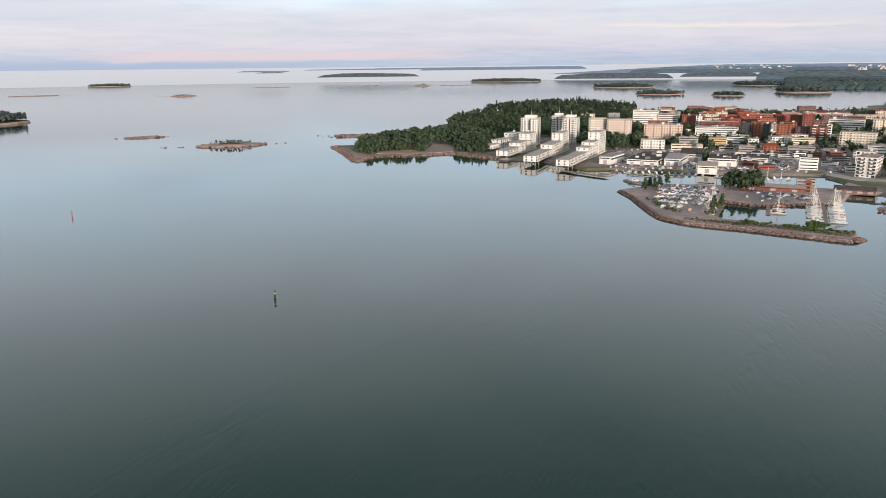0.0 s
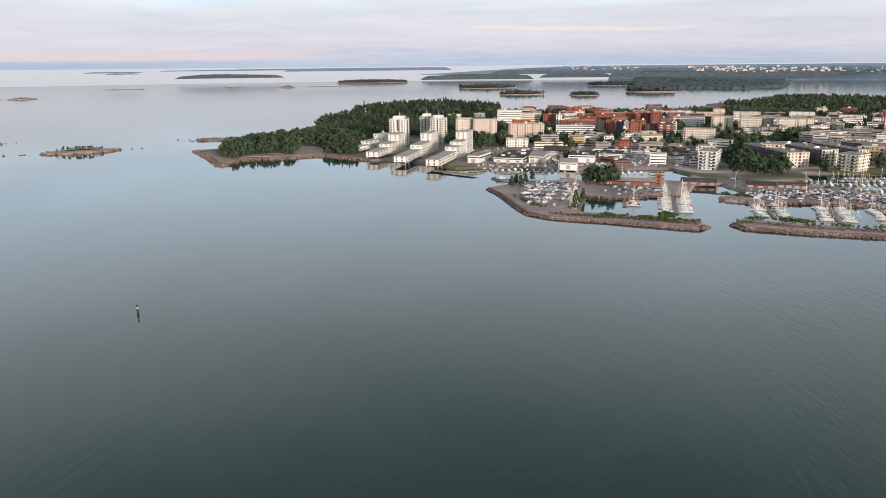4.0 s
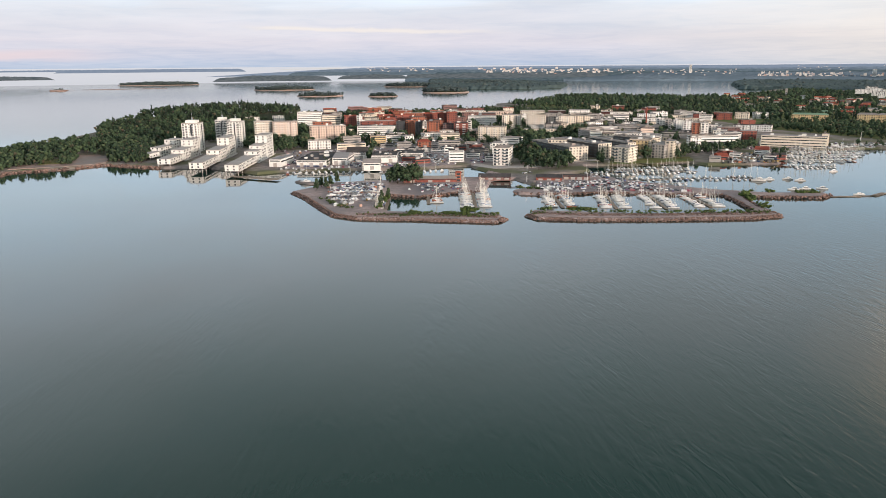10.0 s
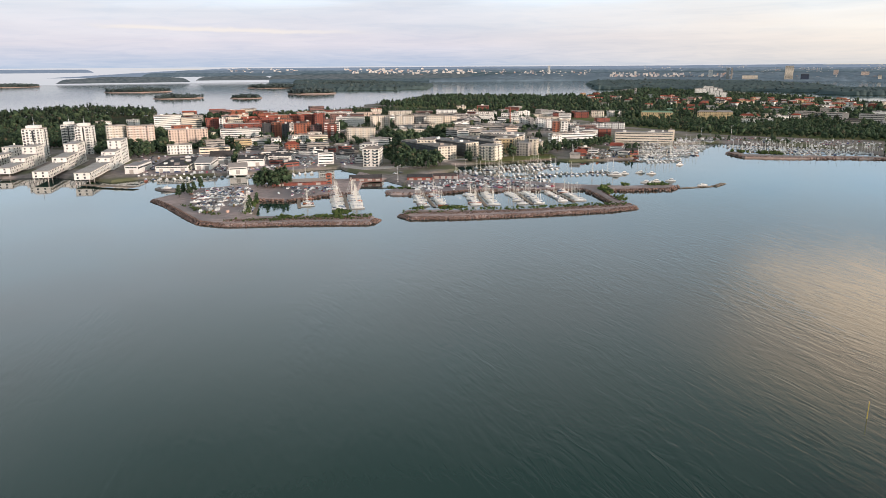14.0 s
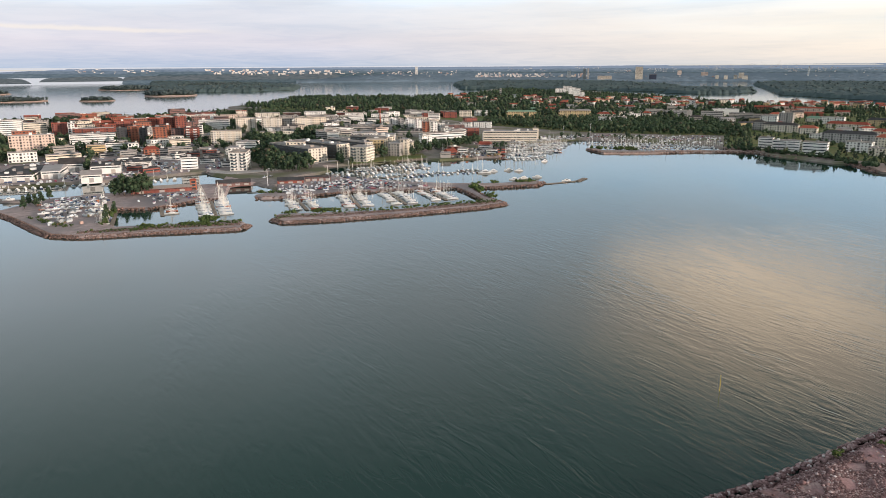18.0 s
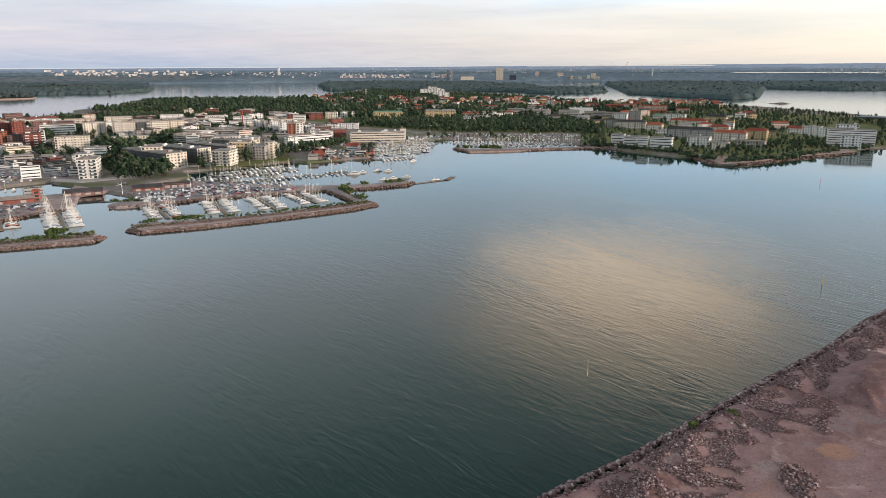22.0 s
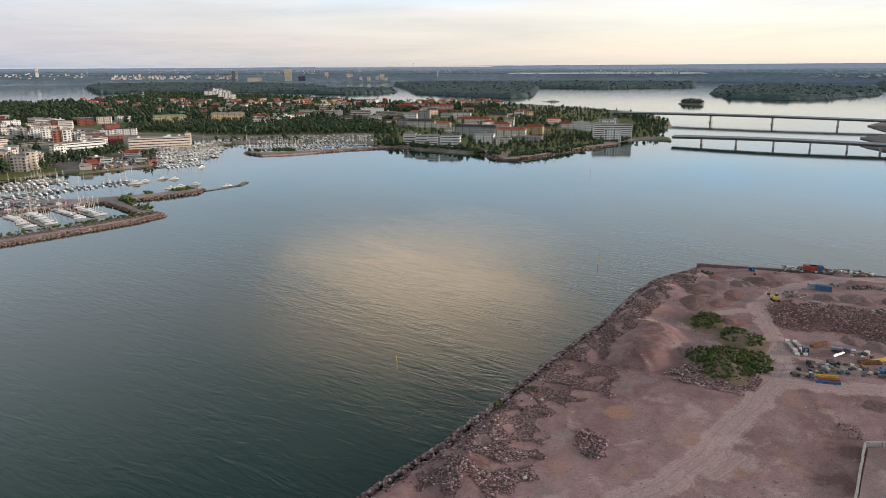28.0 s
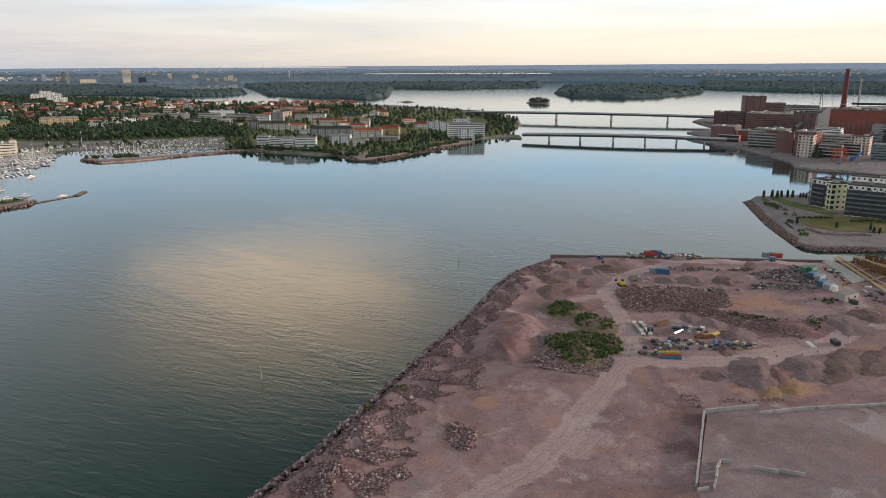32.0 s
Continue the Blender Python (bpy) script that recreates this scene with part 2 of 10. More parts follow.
M = dict(
    water=water_surface(),
    ground=surface("town_ground", (0.26, 0.215, 0.195), 0.95, grain=0.15, vary=0.4, second=(0.12, 0.12, 0.065), bump=0.3),
    asphalt=surface("asphalt", (0.37, 0.285, 0.262), 0.9, grain=0.2, vary=0.4, second=(0.24, 0.20, 0.195)),
    grass=surface("meadow", (0.09, 0.12, 0.035), 0.95, grain=0.3, second=(0.17, 0.15, 0.06)),
    forest_floor=surface("forest_floor", (0.03, 0.04, 0.02), 0.95, grain=0.1, second=(0.06, 0.06, 0.03)),
    granite=surface("shore_granite", (0.34, 0.24, 0.20), 0.85, grain=0.25, vary=0.4, second=(0.24, 0.20, 0.18), bump=0.5, bump_scale=0.6),
    gravel=surface("dusty_paving", (0.225, 0.172, 0.172), 0.95, grain=0.35, vary=0.3, second=(0.18, 0.128, 0.128), bump=0.15, bump_scale=1.3),
    quay=surface("quay_paving", (0.25, 0.205, 0.198), 0.9, grain=0.2, vary=0.3),
    concrete=surface("concrete", (0.42, 0.38, 0.35), 0.85, grain=0.5, vary=0.25),
    white=surface("white_render", (0.76, 0.735, 0.69), 0.7, grain=0.4, vary=0.10, tint=0.06),
    cream=surface("cream_render", (0.74, 0.66, 0.55), 0.75, grain=0.4, vary=0.14, tint=0.12),
    pink=surface("pinkish_panel", (0.68, 0.53, 0.44), 0.75, grain=0.4, vary=0.14, tint=0.08),
    ochre=surface("ochre_render", (0.56, 0.43, 0.25), 0.75, grain=0.4, vary=0.15, tint=0.08),
    greypanel=surface("grey_panel", (0.40, 0.38, 0.36), 0.75, grain=0.4, vary=0.15, tint=0.15),
    brick=surface("red_brick", (0.29, 0.100, 0.078), 0.85, grain=0.6, vary=0.3, tint=0.15),
    brick2=surface("orange_brick", (0.36, 0.135, 0.085), 0.85, grain=0.6, vary=0.25, tint=0.1),
    brickdark=surface("brown_brick", (0.235, 0.142, 0.133), 0.85, grain=0.6, vary=0.3, tint=0.2),
    darkwall=surface("dark_cladding", (0.055, 0.055, 0.06), 0.6, grain=0.5, vary=0.2, tint=0.1),
    glass=surface("window_glass", (0.05, 0.055, 0.06), 0.12, grain=0.3, vary=0.5, spec=0.8),
    glasspale=surface("balcony_glass", (0.16, 0.19, 0.20), 0.1, grain=0.3, vary=0.4, spec=0.8),
    roofdark=surface("bitumen_roof", (0.075, 0.072, 0.075), 0.85, grain=0.2, vary=0.3, tint=0.2),
    roofgrey=surface("grey_roof", (0.30, 0.285, 0.28), 0.8, grain=0.2, vary=0.2, tint=0.25),
    roofred=surface("red_tile_roof", (0.30, 0.078, 0.052), 0.8, grain=0.5, vary=0.25, tint=0.2),
    rooforange=surface("orange_tile_roof", (0.37, 0.105, 0.062), 0.8, grain=0.5, vary=0.2),
    roofgreen=surface("green_copper_roof", (0.16, 0.26, 0.17), 0.7, grain=0.5, vary=0.2),
    steel=surface("galvanised_steel", (0.55, 0.55, 0.56), 0.4, 0.6, grain=1.0, vary=0.15),
    timber=surface("weathered_timber", (0.28, 0.22, 0.17), 0.85, grain=1.2, vary=0.3),
    hull=surface("white_gelcoat", (0.66, 0.65, 0.63), 0.3, grain=0.6, vary=0.06, tint=0.08),
    hullblue=surface("navy_gelcoat", (0.03, 0.05, 0.11), 0.3, grain=0.6, vary=0.1),
    deck=surface("pale_deck", (0.62, 0.58, 0.52), 0.6, grain=1.0, vary=0.15),
    canvas=surface("blue_canvas", (0.05, 0.07, 0.13), 0.8, grain=1.0, vary=0.2, tint=0.3),
    tarp=surface("white_tarpaulin", (0.68, 0.69, 0.70), 0.6, grain=0.5, vary=0.2, bump=0.4),
    mast=surface("mast_alloy", (0.66, 0.62, 0.55), 0.5, 0.2, grain=1.0, vary=0.1),
    leaf=island_surface("broad_leaves", [(0, (0.024, 0.042, 0.023)), (0.4, (0.040, 0.066, 0.034)), (0.75, (0.058, 0.088, 0.043)), (0.93, (0.083, 0.106, 0.053)), (1, (0.104, 0.078, 0.052))], tint=0.4),
    needle=island_surface("pine_needles", [(0, (0.015, 0.027, 0.018)), (0.5, (0.026, 0.042, 0.025)), (0.9, (0.038, 0.054, 0.031)), (1, (0.062, 0.048, 0.036))], tint=0.4),
    # far foliage: distance haze is put into the base colour, paler and bluer
    hazeleaf=island_surface("haze_tinted_leaves", [(0, (0.056, 0.078, 0.076)), (0.6, (0.068, 0.092, 0.088)), (1, (0.082, 0.096, 0.088))], grain=0.012, tint=0.3),
    hazepine=island_surface("haze_tinted_pines", [(0, (0.050, 0.068, 0.070)), (0.6, (0.060, 0.080, 0.080)), (1, (0.074, 0.082, 0.080))], grain=0.012, tint=0.3),
    bark=surface("bark", (0.12, 0.09, 0.07), 0.95, grain=1.5, vary=0.4),
    stone=island_surface("breakwater_stones", [(0, (0.10, 0.065, 0.055)), (0.4, (0.20, 0.125, 0.10)), (0.8, (0.29, 0.185, 0.15)), (1, (0.17, 0.14, 0.13))], grain=0.8),
    rubble=island_surface("rubble_stones", [(0, (0.085, 0.048, 0.047)), (0.4, (0.20, 0.120, 0.116)), (0.75, (0.33, 0.22, 0.21)), (0.93, (0.46, 0.36, 0.345)), (1, (0.60, 0.53, 0.51))], grain=1.2),
)

# ---------------------------------------------------------------- building blocks for meshes


class Shape:
    """Collects vertices and faces; every face has a material slot."""

    def __init__(self):
        self.v, self.f, self.m = [], [], []

    def poly(self, pts, slot=0):
        k = len(self.v)
        self.v += [tuple(p) for p in pts]
        self.f.append(tuple(range(k, k + len(pts))))
        self.m.append(slot)

    def prism(self, outline, z0, z1, slot=0, top=None, bottom=False):
        """An upright prism over a counter-clockwise outline."""
        k, n = len(self.v), len(outline)
        self.v += [(p[0], p[1], z0) for p in outline] + [(p[0], p[1], z1) for p in outline]
        for i in range(n):
            j = (i + 1) % n
            self.f.append((k + i, k + j, k + n + j, k + n + i))
            self.m.append(slot)
        self.f.append(tuple(range(k + n, k + 2 * n)))
        self.m.append(slot if top is None else top)
        if bottom:
            self.f.append(tuple(reversed(range(k, k + n))))
            self.m.append(slot)

    def sheet(self, outline, z, slot=0):
        """A level face over an outline of any shape, in triangles."""
        pts = [Vector(p) for p in outline]
        n, k = len(pts), len(self.v)
        vs, _, fs, _, _, _ = delaunay_2d_cdt(pts, [(i, (i + 1) % n) for i in range(n)], [], 2, 0.01)
        self.v += [(p.x, p.y, z) for p in vs]
        for f in fs:
            a, b, c = (vs[i] for i in f[:3])
            f = f if (b - a).cross(c - a) > 0 else tuple(reversed(f))
            self.f.append(tuple(k + i for i in f))
            self.m.append(slot)

    def box(self, x0, x1, y0, y1, z0, z1, slot=0, bottom=True):
        self.prism([(x0, y0), (x1, y0), (x1, y1), (x0, y1)], z0, z1, slot, bottom=bottom)

    def gable(self, x0, x1, y0, y1, z0, z1, slot=0, hip=0.0, over=0.4):
        """A pitched roof with its ridge along x."""
        x0, x1, y0, y1 = x0 - over, x1 + over, y0 - over, y1 + over
        ym, k = (y0 + y1) / 2, len(self.v)
        self.v += [(x0, y0, z0), (x1, y0, z0), (x1, y1, z0), (x0, y1, z0), (x0 + hip, ym, z1), (x1 - hip, ym, z1)]
        for f in ((0, 1, 5, 4), (2, 3, 4, 5), (1, 2, 5), (3, 0, 4), (3, 2, 1, 0)):
            self.f.append(tuple(k + i for i in f))
            self.m.append(slot)

    def tube(self, a, b, r0, r1, n=6, slot=0):
        a, b = Vector(a), Vector(b)
        q = (b - a).to_track_quat("Z", "Y")
        k = len(self.v)
        for p, r in ((a, r0), (b, r1)):
            self.v += [tuple(p + q @ Vector((r * math.cos(2 * math.pi * i / n), r * math.sin(2 * math.pi * i / n), 0))) for i in range(n)]
        for i in range(n):
            j = (i + 1) % n
            self.f.append((k + i, k + j, k + n + j, k + n + i))
            self.m.append(slot)
        self.f.append(tuple(range(k + n, k + 2 * n)))
        self.f.append(tuple(reversed(range(k, k + n))))
        self.m += [slot, slot]

    def mesh(self, name, mats):
        me = bpy.data.meshes.new(name)
        me.from_pydata(self.v, [], self.f)
        for mt in mats:
            me.materials.append(mt)
        if len(mats) > 1:
            me.polygons.foreach_set("material_index", self.m)
        me.update()
        return me


def part(name, shape, material, parent=None, label="", at=None):
    """One mesh object, under a thing or a part."""
    mats = material if isinstance(material, (list, tuple)) else [material]
    data = shape if isinstance(shape, bpy.types.Mesh) else shape.mesh(name, mats)
    ob = new(name, data)
    if parent is not None:
        ob.parent = parent
    if at is not None:
        ob.matrix_basis = at
    return tagged(ob, label)


def thing(name, m, label, category, group="", kind=""):
    ob = new(name)
    ob.empty_display_size = 1.0
    ob.matrix_basis = m
    return tagged(ob, label, category, group, kind)


def big_mesh(name, verts, tris, material):
    """A mesh from arrays, for very many pieces joined."""
    me = bpy.data.meshes.new(name)
    verts, tris = np.asarray(verts, np.float32), np.asarray(tris, np.int32)
    me.vertices.add(len(verts))
    me.vertices.foreach_set("co", verts.ravel())
    me.loops.add(tris.size)
    me.loops.foreach_set("vertex_index", tris.ravel())
    me.polygons.add(len(tris))
    me.polygons.foreach_set("loop_start", np.arange(len(tris), dtype=np.int32) * 3)
    me.polygons.foreach_set("loop_total", np.full(len(tris), 3, np.int32))
    me.materials.append(material)
    me.update(calc_edges=True)
    me.validate()
    return me


RNG = np.random.default_rng(7)


def lump(sub, rough, seed):
    """A rough ball of radius 1 as arrays."""
    bm = bmesh.new()
    bmesh.ops.create_icosphere(bm, subdivisions=sub, radius=1.0)
    v = np.array([tuple(p.co) for p in bm.verts])
    f = np.array([[p.index for p in q.verts] for q in bm.faces])
    bm.free()
    r = np.random.default_rng(seed)
    return v * (1 + rough * (r.random((len(v), 1)) - 0.5) * 2), f


def scatter(lumps, places, sizes, turns):
    """Joins copies of lumps at places, with sizes (n, 3) and turns about z."""
    vs, fs, k = [], [], 0
    pick = RNG.integers(0, len(lumps), len(places))
    for i, (v, f) in enumerate(lumps):
        idx = np.where(pick == i)[0]
        if not len(idx):
            continue
        c, s = np.cos(turns[idx])[:, None], np.sin(turns[idx])[:, None]
        w = v[None] * sizes[idx][:, None]
        x, y = w[..., 0] * c - w[..., 1] * s, w[..., 0] * s + w[..., 1] * c
        w = np.stack([x, y, w[..., 2]], -1) + places[idx][:, None]
        fs.append((f[None] + k + (np.arange(len(idx)) * len(v))[:, None, None]).reshape(-1, 3))
        vs.append(w.reshape(-1, 3))
        k += len(idx) * len(v)
    return np.concatenate(vs), np.concatenate(fs)


def inside(poly, x, y):
    p = np.asarray(poly, float)
    q = np.roll(p, -1, 0)
    hit = np.zeros(len(x), bool)
    for (x0, y0), (x1, y1) in zip(p, q):
        with np.errstate(divide="ignore", invalid="ignore"):
            hit ^= ((y0 > y) != (y1 > y)) & (x < (x1 - x0) * (y - y0) / (y1 - y0) + x0)
    return hit


def fill(poly, gap, jitter=0.45):
    """Points in a polygon about gap metres apart."""
    p = np.asarray(poly, float)
    (x0, y0), (x1, y1) = p.min(0), p.max(0)
    gx, gy = np.meshgrid(np.arange(x0, x1, gap), np.arange(y0, y1, gap))
    gx, gy = gx.ravel(), gy.ravel()
    gx, gy = gx + RNG.uniform(-jitter, jitter, len(gx)) * gap, gy + RNG.uniform(-jitter, jitter, len(gy)) * gap
    keep = inside(poly, gx, gy)
    return np.stack([gx[keep], gy[keep]], -1)


def uneven(outline, step=9.0, amp=1.6, closed=True):
    """The outline with more corners, shifted a little in and out."""
    out, n = [], len(outline)
    for i in range(n if closed else n - 1):
        a, b = Vector(outline[i]), Vector(outline[(i + 1) % n])
        k = max(1, int((b - a).length / step))
        side = Vector((-(b - a).y, (b - a).x)).normalized()
        for j in range(k):
            p = a.lerp(b, j / k)
            if j:
                p = p + side * amp * noise.noise((p.x * 0.11, p.y * 0.11, 3.3)) * 2
            out.append((p.x, p.y))
    if not closed:
        out.append(tuple(outline[-1]))
    return out


def area(poly):
    return sum(a[0] * b[1] - b[0] * a[1] for a, b in zip(poly, poly[1:] + poly[:1])) / 2


def land(name, outline, z, material, label, category, skirt=4.0, step=9.0, amp=1.6, low=-1.0):
    """Flat ground over an outline, with a sloping bank down into the water."""
    o = uneven(list(outline), step, amp)
    if area(o) < 0:
        o.reverse()
    n, s = len(o), Shape()
    inner = []
    for i in range(n):
        a, b, c = Vector(o[i - 1]), Vector(o[i]), Vector(o[(i + 1) % n])
        d = ((b - a).normalized() + (c - b).normalized())
        d = Vector((-d.y, d.x)).normalized() if d.length > 0.01 else Vector((0, 0))
        inner.append(b + d * skirt)
    s.v = [(p[0], p[1], low) for p in o] + [(p.x, p.y, z) for p in inner]
    for i in range(n):
        j = (i + 1) % n
        s.f.append((i, j, n + j, n + i))
    s.m = [0] * len(s.f)
    s.sheet([tuple(p) for p in inner], z)
    return tagged(part(name, s, material), label, category, kind="structure")


def patch(name, outline, z, material, label, category, thick=0.15, step=12.0, amp=0.4):
    o = uneven(list(outline), step, amp)
    if area(o) < 0:
        o.reverse()
    s, n = Shape(), len(o)
    s.v = [(p[0], p[1], z - thick) for p in o] + [(p[0], p[1], z) for p in o]
    s.f = [(i, (i + 1) % n, n + (i + 1) % n, n + i) for i in range(n)]
    s.m = [0] * n
    s.sheet(o, z)
    return tagged(part(name, s, material), label, category, kind="structure")


TUFT = [(np.array([(1, 0, 0), (-1, 0.1, 0), (0.1, 1, 0), (0, -1, 0.1), (0.1, 0, 1.0), (0, 0, -0.8)]) * np.random.default_rng(80 + k).uniform(0.7, 1.25, (6, 3)), np.array([(0, 2, 4), (2, 1, 4), (1, 3, 4), (3, 0, 4), (2, 0, 5), (1, 2, 5), (3, 1, 5), (0, 3, 5)])) for k in range(7)]
FOOT = []  # ground kept free of trees: x, y, radius
CROWN_LOW = [lump(1, 0.42, 20 + k) for k in range(9)]
STONE = [lump(1, 0.30, 40 + k) for k in range(6)]
CHIP = [(np.array([(1, 0, 0), (-1, 0.2, 0), (0.1, 1, 0), (0, -1, 0.1), (0.1, 0, 0.9), (0, 0, -0.8)]) * np.random.default_rng(60 + k).uniform(0.65, 1.3, (6, 3)), np.array([(0, 2, 4), (2, 1, 4), (1, 3, 4), (3, 0, 4), (2, 0, 5), (1, 2, 5), (3, 1, 5), (0, 3, 5)])) for k in range(6)]


def ridge(poly_hills, x, y):
    """Ground height from a few round hills (x, y, radius, height)."""
    z = np.zeros(len(x))
    for hx, hy, r, h in poly_hills:
        d2 = ((x - hx) ** 2 + (y - hy) ** 2) / r**2
        z = np.maximum(z, h * np.exp(-d2))
    return z


def woods(name, polys, gap, tall, base, label, hills=(), pine=0.4, low=False, clear=0.0, far=False, hug=False, lumps=6):
    """Many trees as two joined stuffs: broad crowns and pine crowns, with their trunks."""
    pts = np.concatenate([fill(p, gap) for p in polys])
    if clear:
        pts = pts[RNG.random(len(pts)) > clear]
    for fx, fy, fr in ([] if hug else FOOT):
        pts = pts[(pts[:, 0] - fx) ** 2 + (pts[:, 1] - fy) ** 2 > (0.82 * fr) ** 2]
    if not len(pts):
        return
    h = tall * RNG.uniform(0.55, 1.2, len(pts)) * (0.85 + 0.3 * RNG.random(len(pts)) ** 3)
    g = base + ridge(hills, pts[:, 0], pts[:, 1])
    kind = RNG.random(len(pts)) < pine
    for which, mat_name, word in ((~kind, "hazeleaf" if far else "leaf", "broadleaf"), (kind, "hazepine" if far else "needle", "pine")):
        p, hh, gg = pts[which], h[which], g[which]
        if not len(p):
            continue
        pl, sz = [], []
        n = 3 if low else lumps
        r = hh * (0.25 if word == "pine" else 0.42) * RNG.uniform(0.8, 1.25, len(p))
        for k in range(n):
            f = (k + 0.5) / n
            reach = (1.05 - f) if word == "pine" else math.sqrt(max(0.08, 1 - (2 * f - 0.85) ** 2))
            ang = RNG.uniform(0, 6.28, len(p))
            out = r * reach * RNG.uniform(0.15, 0.75, len(p))
            lift = ((0.08 if low else 0.28 if word == "pine" else 0.22) + (0.80 if low else 0.66 if word == "pine" else 0.62) * f) * hh + RNG.uniform(-0.04, 0.04, len(p)) * hh
            size = r * (0.85 if low else 0.42 if lumps < 8 else 0.29) * (0.55 + 0.5 * reach) * RNG.uniform(0.75, 1.3, len(p))
            pl.append(np.column_stack([p[:, 0] + out * np.cos(ang), p[:, 1] + out * np.sin(ang), gg + lift]))
            sz.append(np.column_stack([size, size, size * (1.15 if word == "pine" else 0.9)]) * ((1.55, 1.55, 0.85) if far else (1, 1, 1)))
        pl, sz = np.concatenate(pl), np.concatenate(sz)
        v, f = scatter(TUFT if low else CROWN_LOW, pl, sz, RNG.uniform(0, 6.28, len(pl)))
        if not low:
            # loose sprays of leaves round the lumps break the outline
            pick = np.repeat(np.arange(len(pl)), 7)
            way = RNG.normal(0, 1, (len(pick), 3))
            way /= np.linalg.norm(way, axis=1)[:, None] + 1e-9
            c = pl[pick] + way * sz[pick] * RNG.uniform(0.85, 1.3, (len(pick), 1))
            tri = (c[:, None] + RNG.normal(0, 0.30, (len(pick), 3, 3)) * sz[pick][:, None, :1]).reshape(-1, 3)
            v, f = np.concatenate([v, tri]), np.concatenate([f, np.arange(len(tri)).reshape(-1, 3) + len(v)])
        # trunks
        ang = np.arange(4) * math.pi / 2
        rv = np.stack([np.cos(ang), np.sin(ang), 0 * ang], -1)
        tv = np.concatenate([rv * 0.22 - [0, 0, 0.5], rv * 0.12 + [0, 0, 0.0]])
        tf = np.array([[i, (i + 1) % 4, 4 + (i + 1) % 4] for i in range(4)] + [[i, 4 + (i + 1) % 4, 4 + i] for i in range(4)])
        big = tv[None] * np.ones((len(p), 1, 1))
        big[:, :4, 2] = -0.5
        big[:, 4:, 2] = (hh * 0.55)[:, None]
        big = big + np.column_stack([p, gg])[:, None]
        ob = new(f"{name}_{word}", big_mesh(name, v, f, M[mat_name]))
        if low:
            ob.data.polygons.foreach_set("use_smooth", np.ones(len(ob.data.polygons), bool))
        tagged(ob, label, "trees", kind="stuff")
        if low:
            continue
        trunk = new("trunks", big_mesh("trunks", big.reshape(-1, 3), (tf[None] + (np.arange(len(p)) * 8)[:, None, None]).reshape(-1, 3), M["bark"]))
        trunk.parent = ob
        tagged(trunk, kind="stuff")


def stones(name, line, width, size, z, label, per=1.0, material="stone", parent=None, rise=1.0):
    """Loose boulders along a line of (x, y), piled higher in the middle."""
    pts = []
    for a, b in zip(line, line[1:]):
        a, b = np.array(a), np.array(b)
        n = max(2, int(np.linalg.norm(b - a) * width / size**2 * per))
        u, w = RNG.random(n), RNG.uniform(-1, 1, n)
        side = np.array([-(b - a)[1], (b - a)[0]]) / max(1e-6, np.linalg.norm(b - a))
        q = a + (b - a) * u[:, None] + side * (w * width / 2)[:, None]
        pts.append(np.column_stack([q, z + rise * (1 - np.abs(w)) - 0.15]))
    pts = np.concatenate(pts)
    r = size * RNG.uniform(0.35, 0.85, len(pts))
    sz = np.column_stack([r * RNG.uniform(0.8, 1.3, len(pts)), r, r * RNG.uniform(0.6, 0.9, len(pts))])
    v, f = scatter(STONE, pts, sz, RNG.uniform(0, 6.28, len(pts)))
    ob = new(name, big_mesh(name, v, f, M[material]))
    ob.parent = parent
    return tagged(ob, label, "" if parent else "stones", kind="stuff")

# ---------------------------------------------------------------- water and land
s = Shape()
N_ = 96
s.poly([(5600 * math.cos(2 * math.pi * k / N_), 5600 * math.sin(2 * math.pi * k / N_), 0) for k in range(N_)])
tagged(part("water", s, M["water"]), "calm green-grey sea with long low ripples", "water", kind="structure")

G = 2.0
# the town peninsula: near shore from the wooded cape to the bridge, then its far side back
TOWN = [(-327.5, 775.2), (-286.3, 758.5), (-263.1, 770.5), (-231.4, 777.5), (-206, 799.8), (-169.6, 777.6), (-142.9, 757.1), (-103.9, 749.7), (-71.3, 721.6), (-46.4, 691.9), (-18.9, 701.7), (14.8, 699.4),
    (53.6, 692.8), (102, 681.8), (137.5, 694.8), (163.1, 697), (167.7, 658.9), (176.1, 631), (185.8, 587.3), (186.4, 557.8), (214.4, 610.7), (270, 634.9), (278.5, 671.6), (355.3, 659.6),
    (329.9, 672.2), (389, 667.9), (396.5, 644.9), (472.5, 635.9), (547.3, 730.5), (666.8, 728.5), (730, 643.4), (745.9, 540.7), (724.6, 472.6), (720.4, 403.6), (730.9, 379.4), (704.2, 348.4), (698.2, 329.4),
    (691.8, 339.5), (704.4, 331.9), (739.7, 320.2), (814.4, 307.2), (897.7, 282.7), (959.3, 285.5), (982.2, 267.2), (977.9, 229.2), (1017.8, 238.7), (1058.1, 288), (1215.4, 285.5), (1343.6, 321.4), (1556, 450.6),
    (1663.6, 626.8), (1729.4, 762), (1748.9, 990.1), (1613.3, 1176.4), (1827.6, 1612.6), (2011.3, 2278.7), (2053.9, 2723.3), (1308.1, 2040.5), (1148, 2046.8), (1007.3, 2215.9), (857.8, 2279.4), (632.5, 1957.5), (496.9, 1827.3), (506.7, 1657.1), (518.4, 1794.8), (351.9, 1612.2),
    (158.4, 1580.6), (9.2, 1563.7), (-203.8, 1503.3), (-300.9, 1404.2), (-342.7, 1394.7), (-324.1, 1236.5), (-354.6, 946.3), (-357.1, 859.5), (-378.2, 850)]
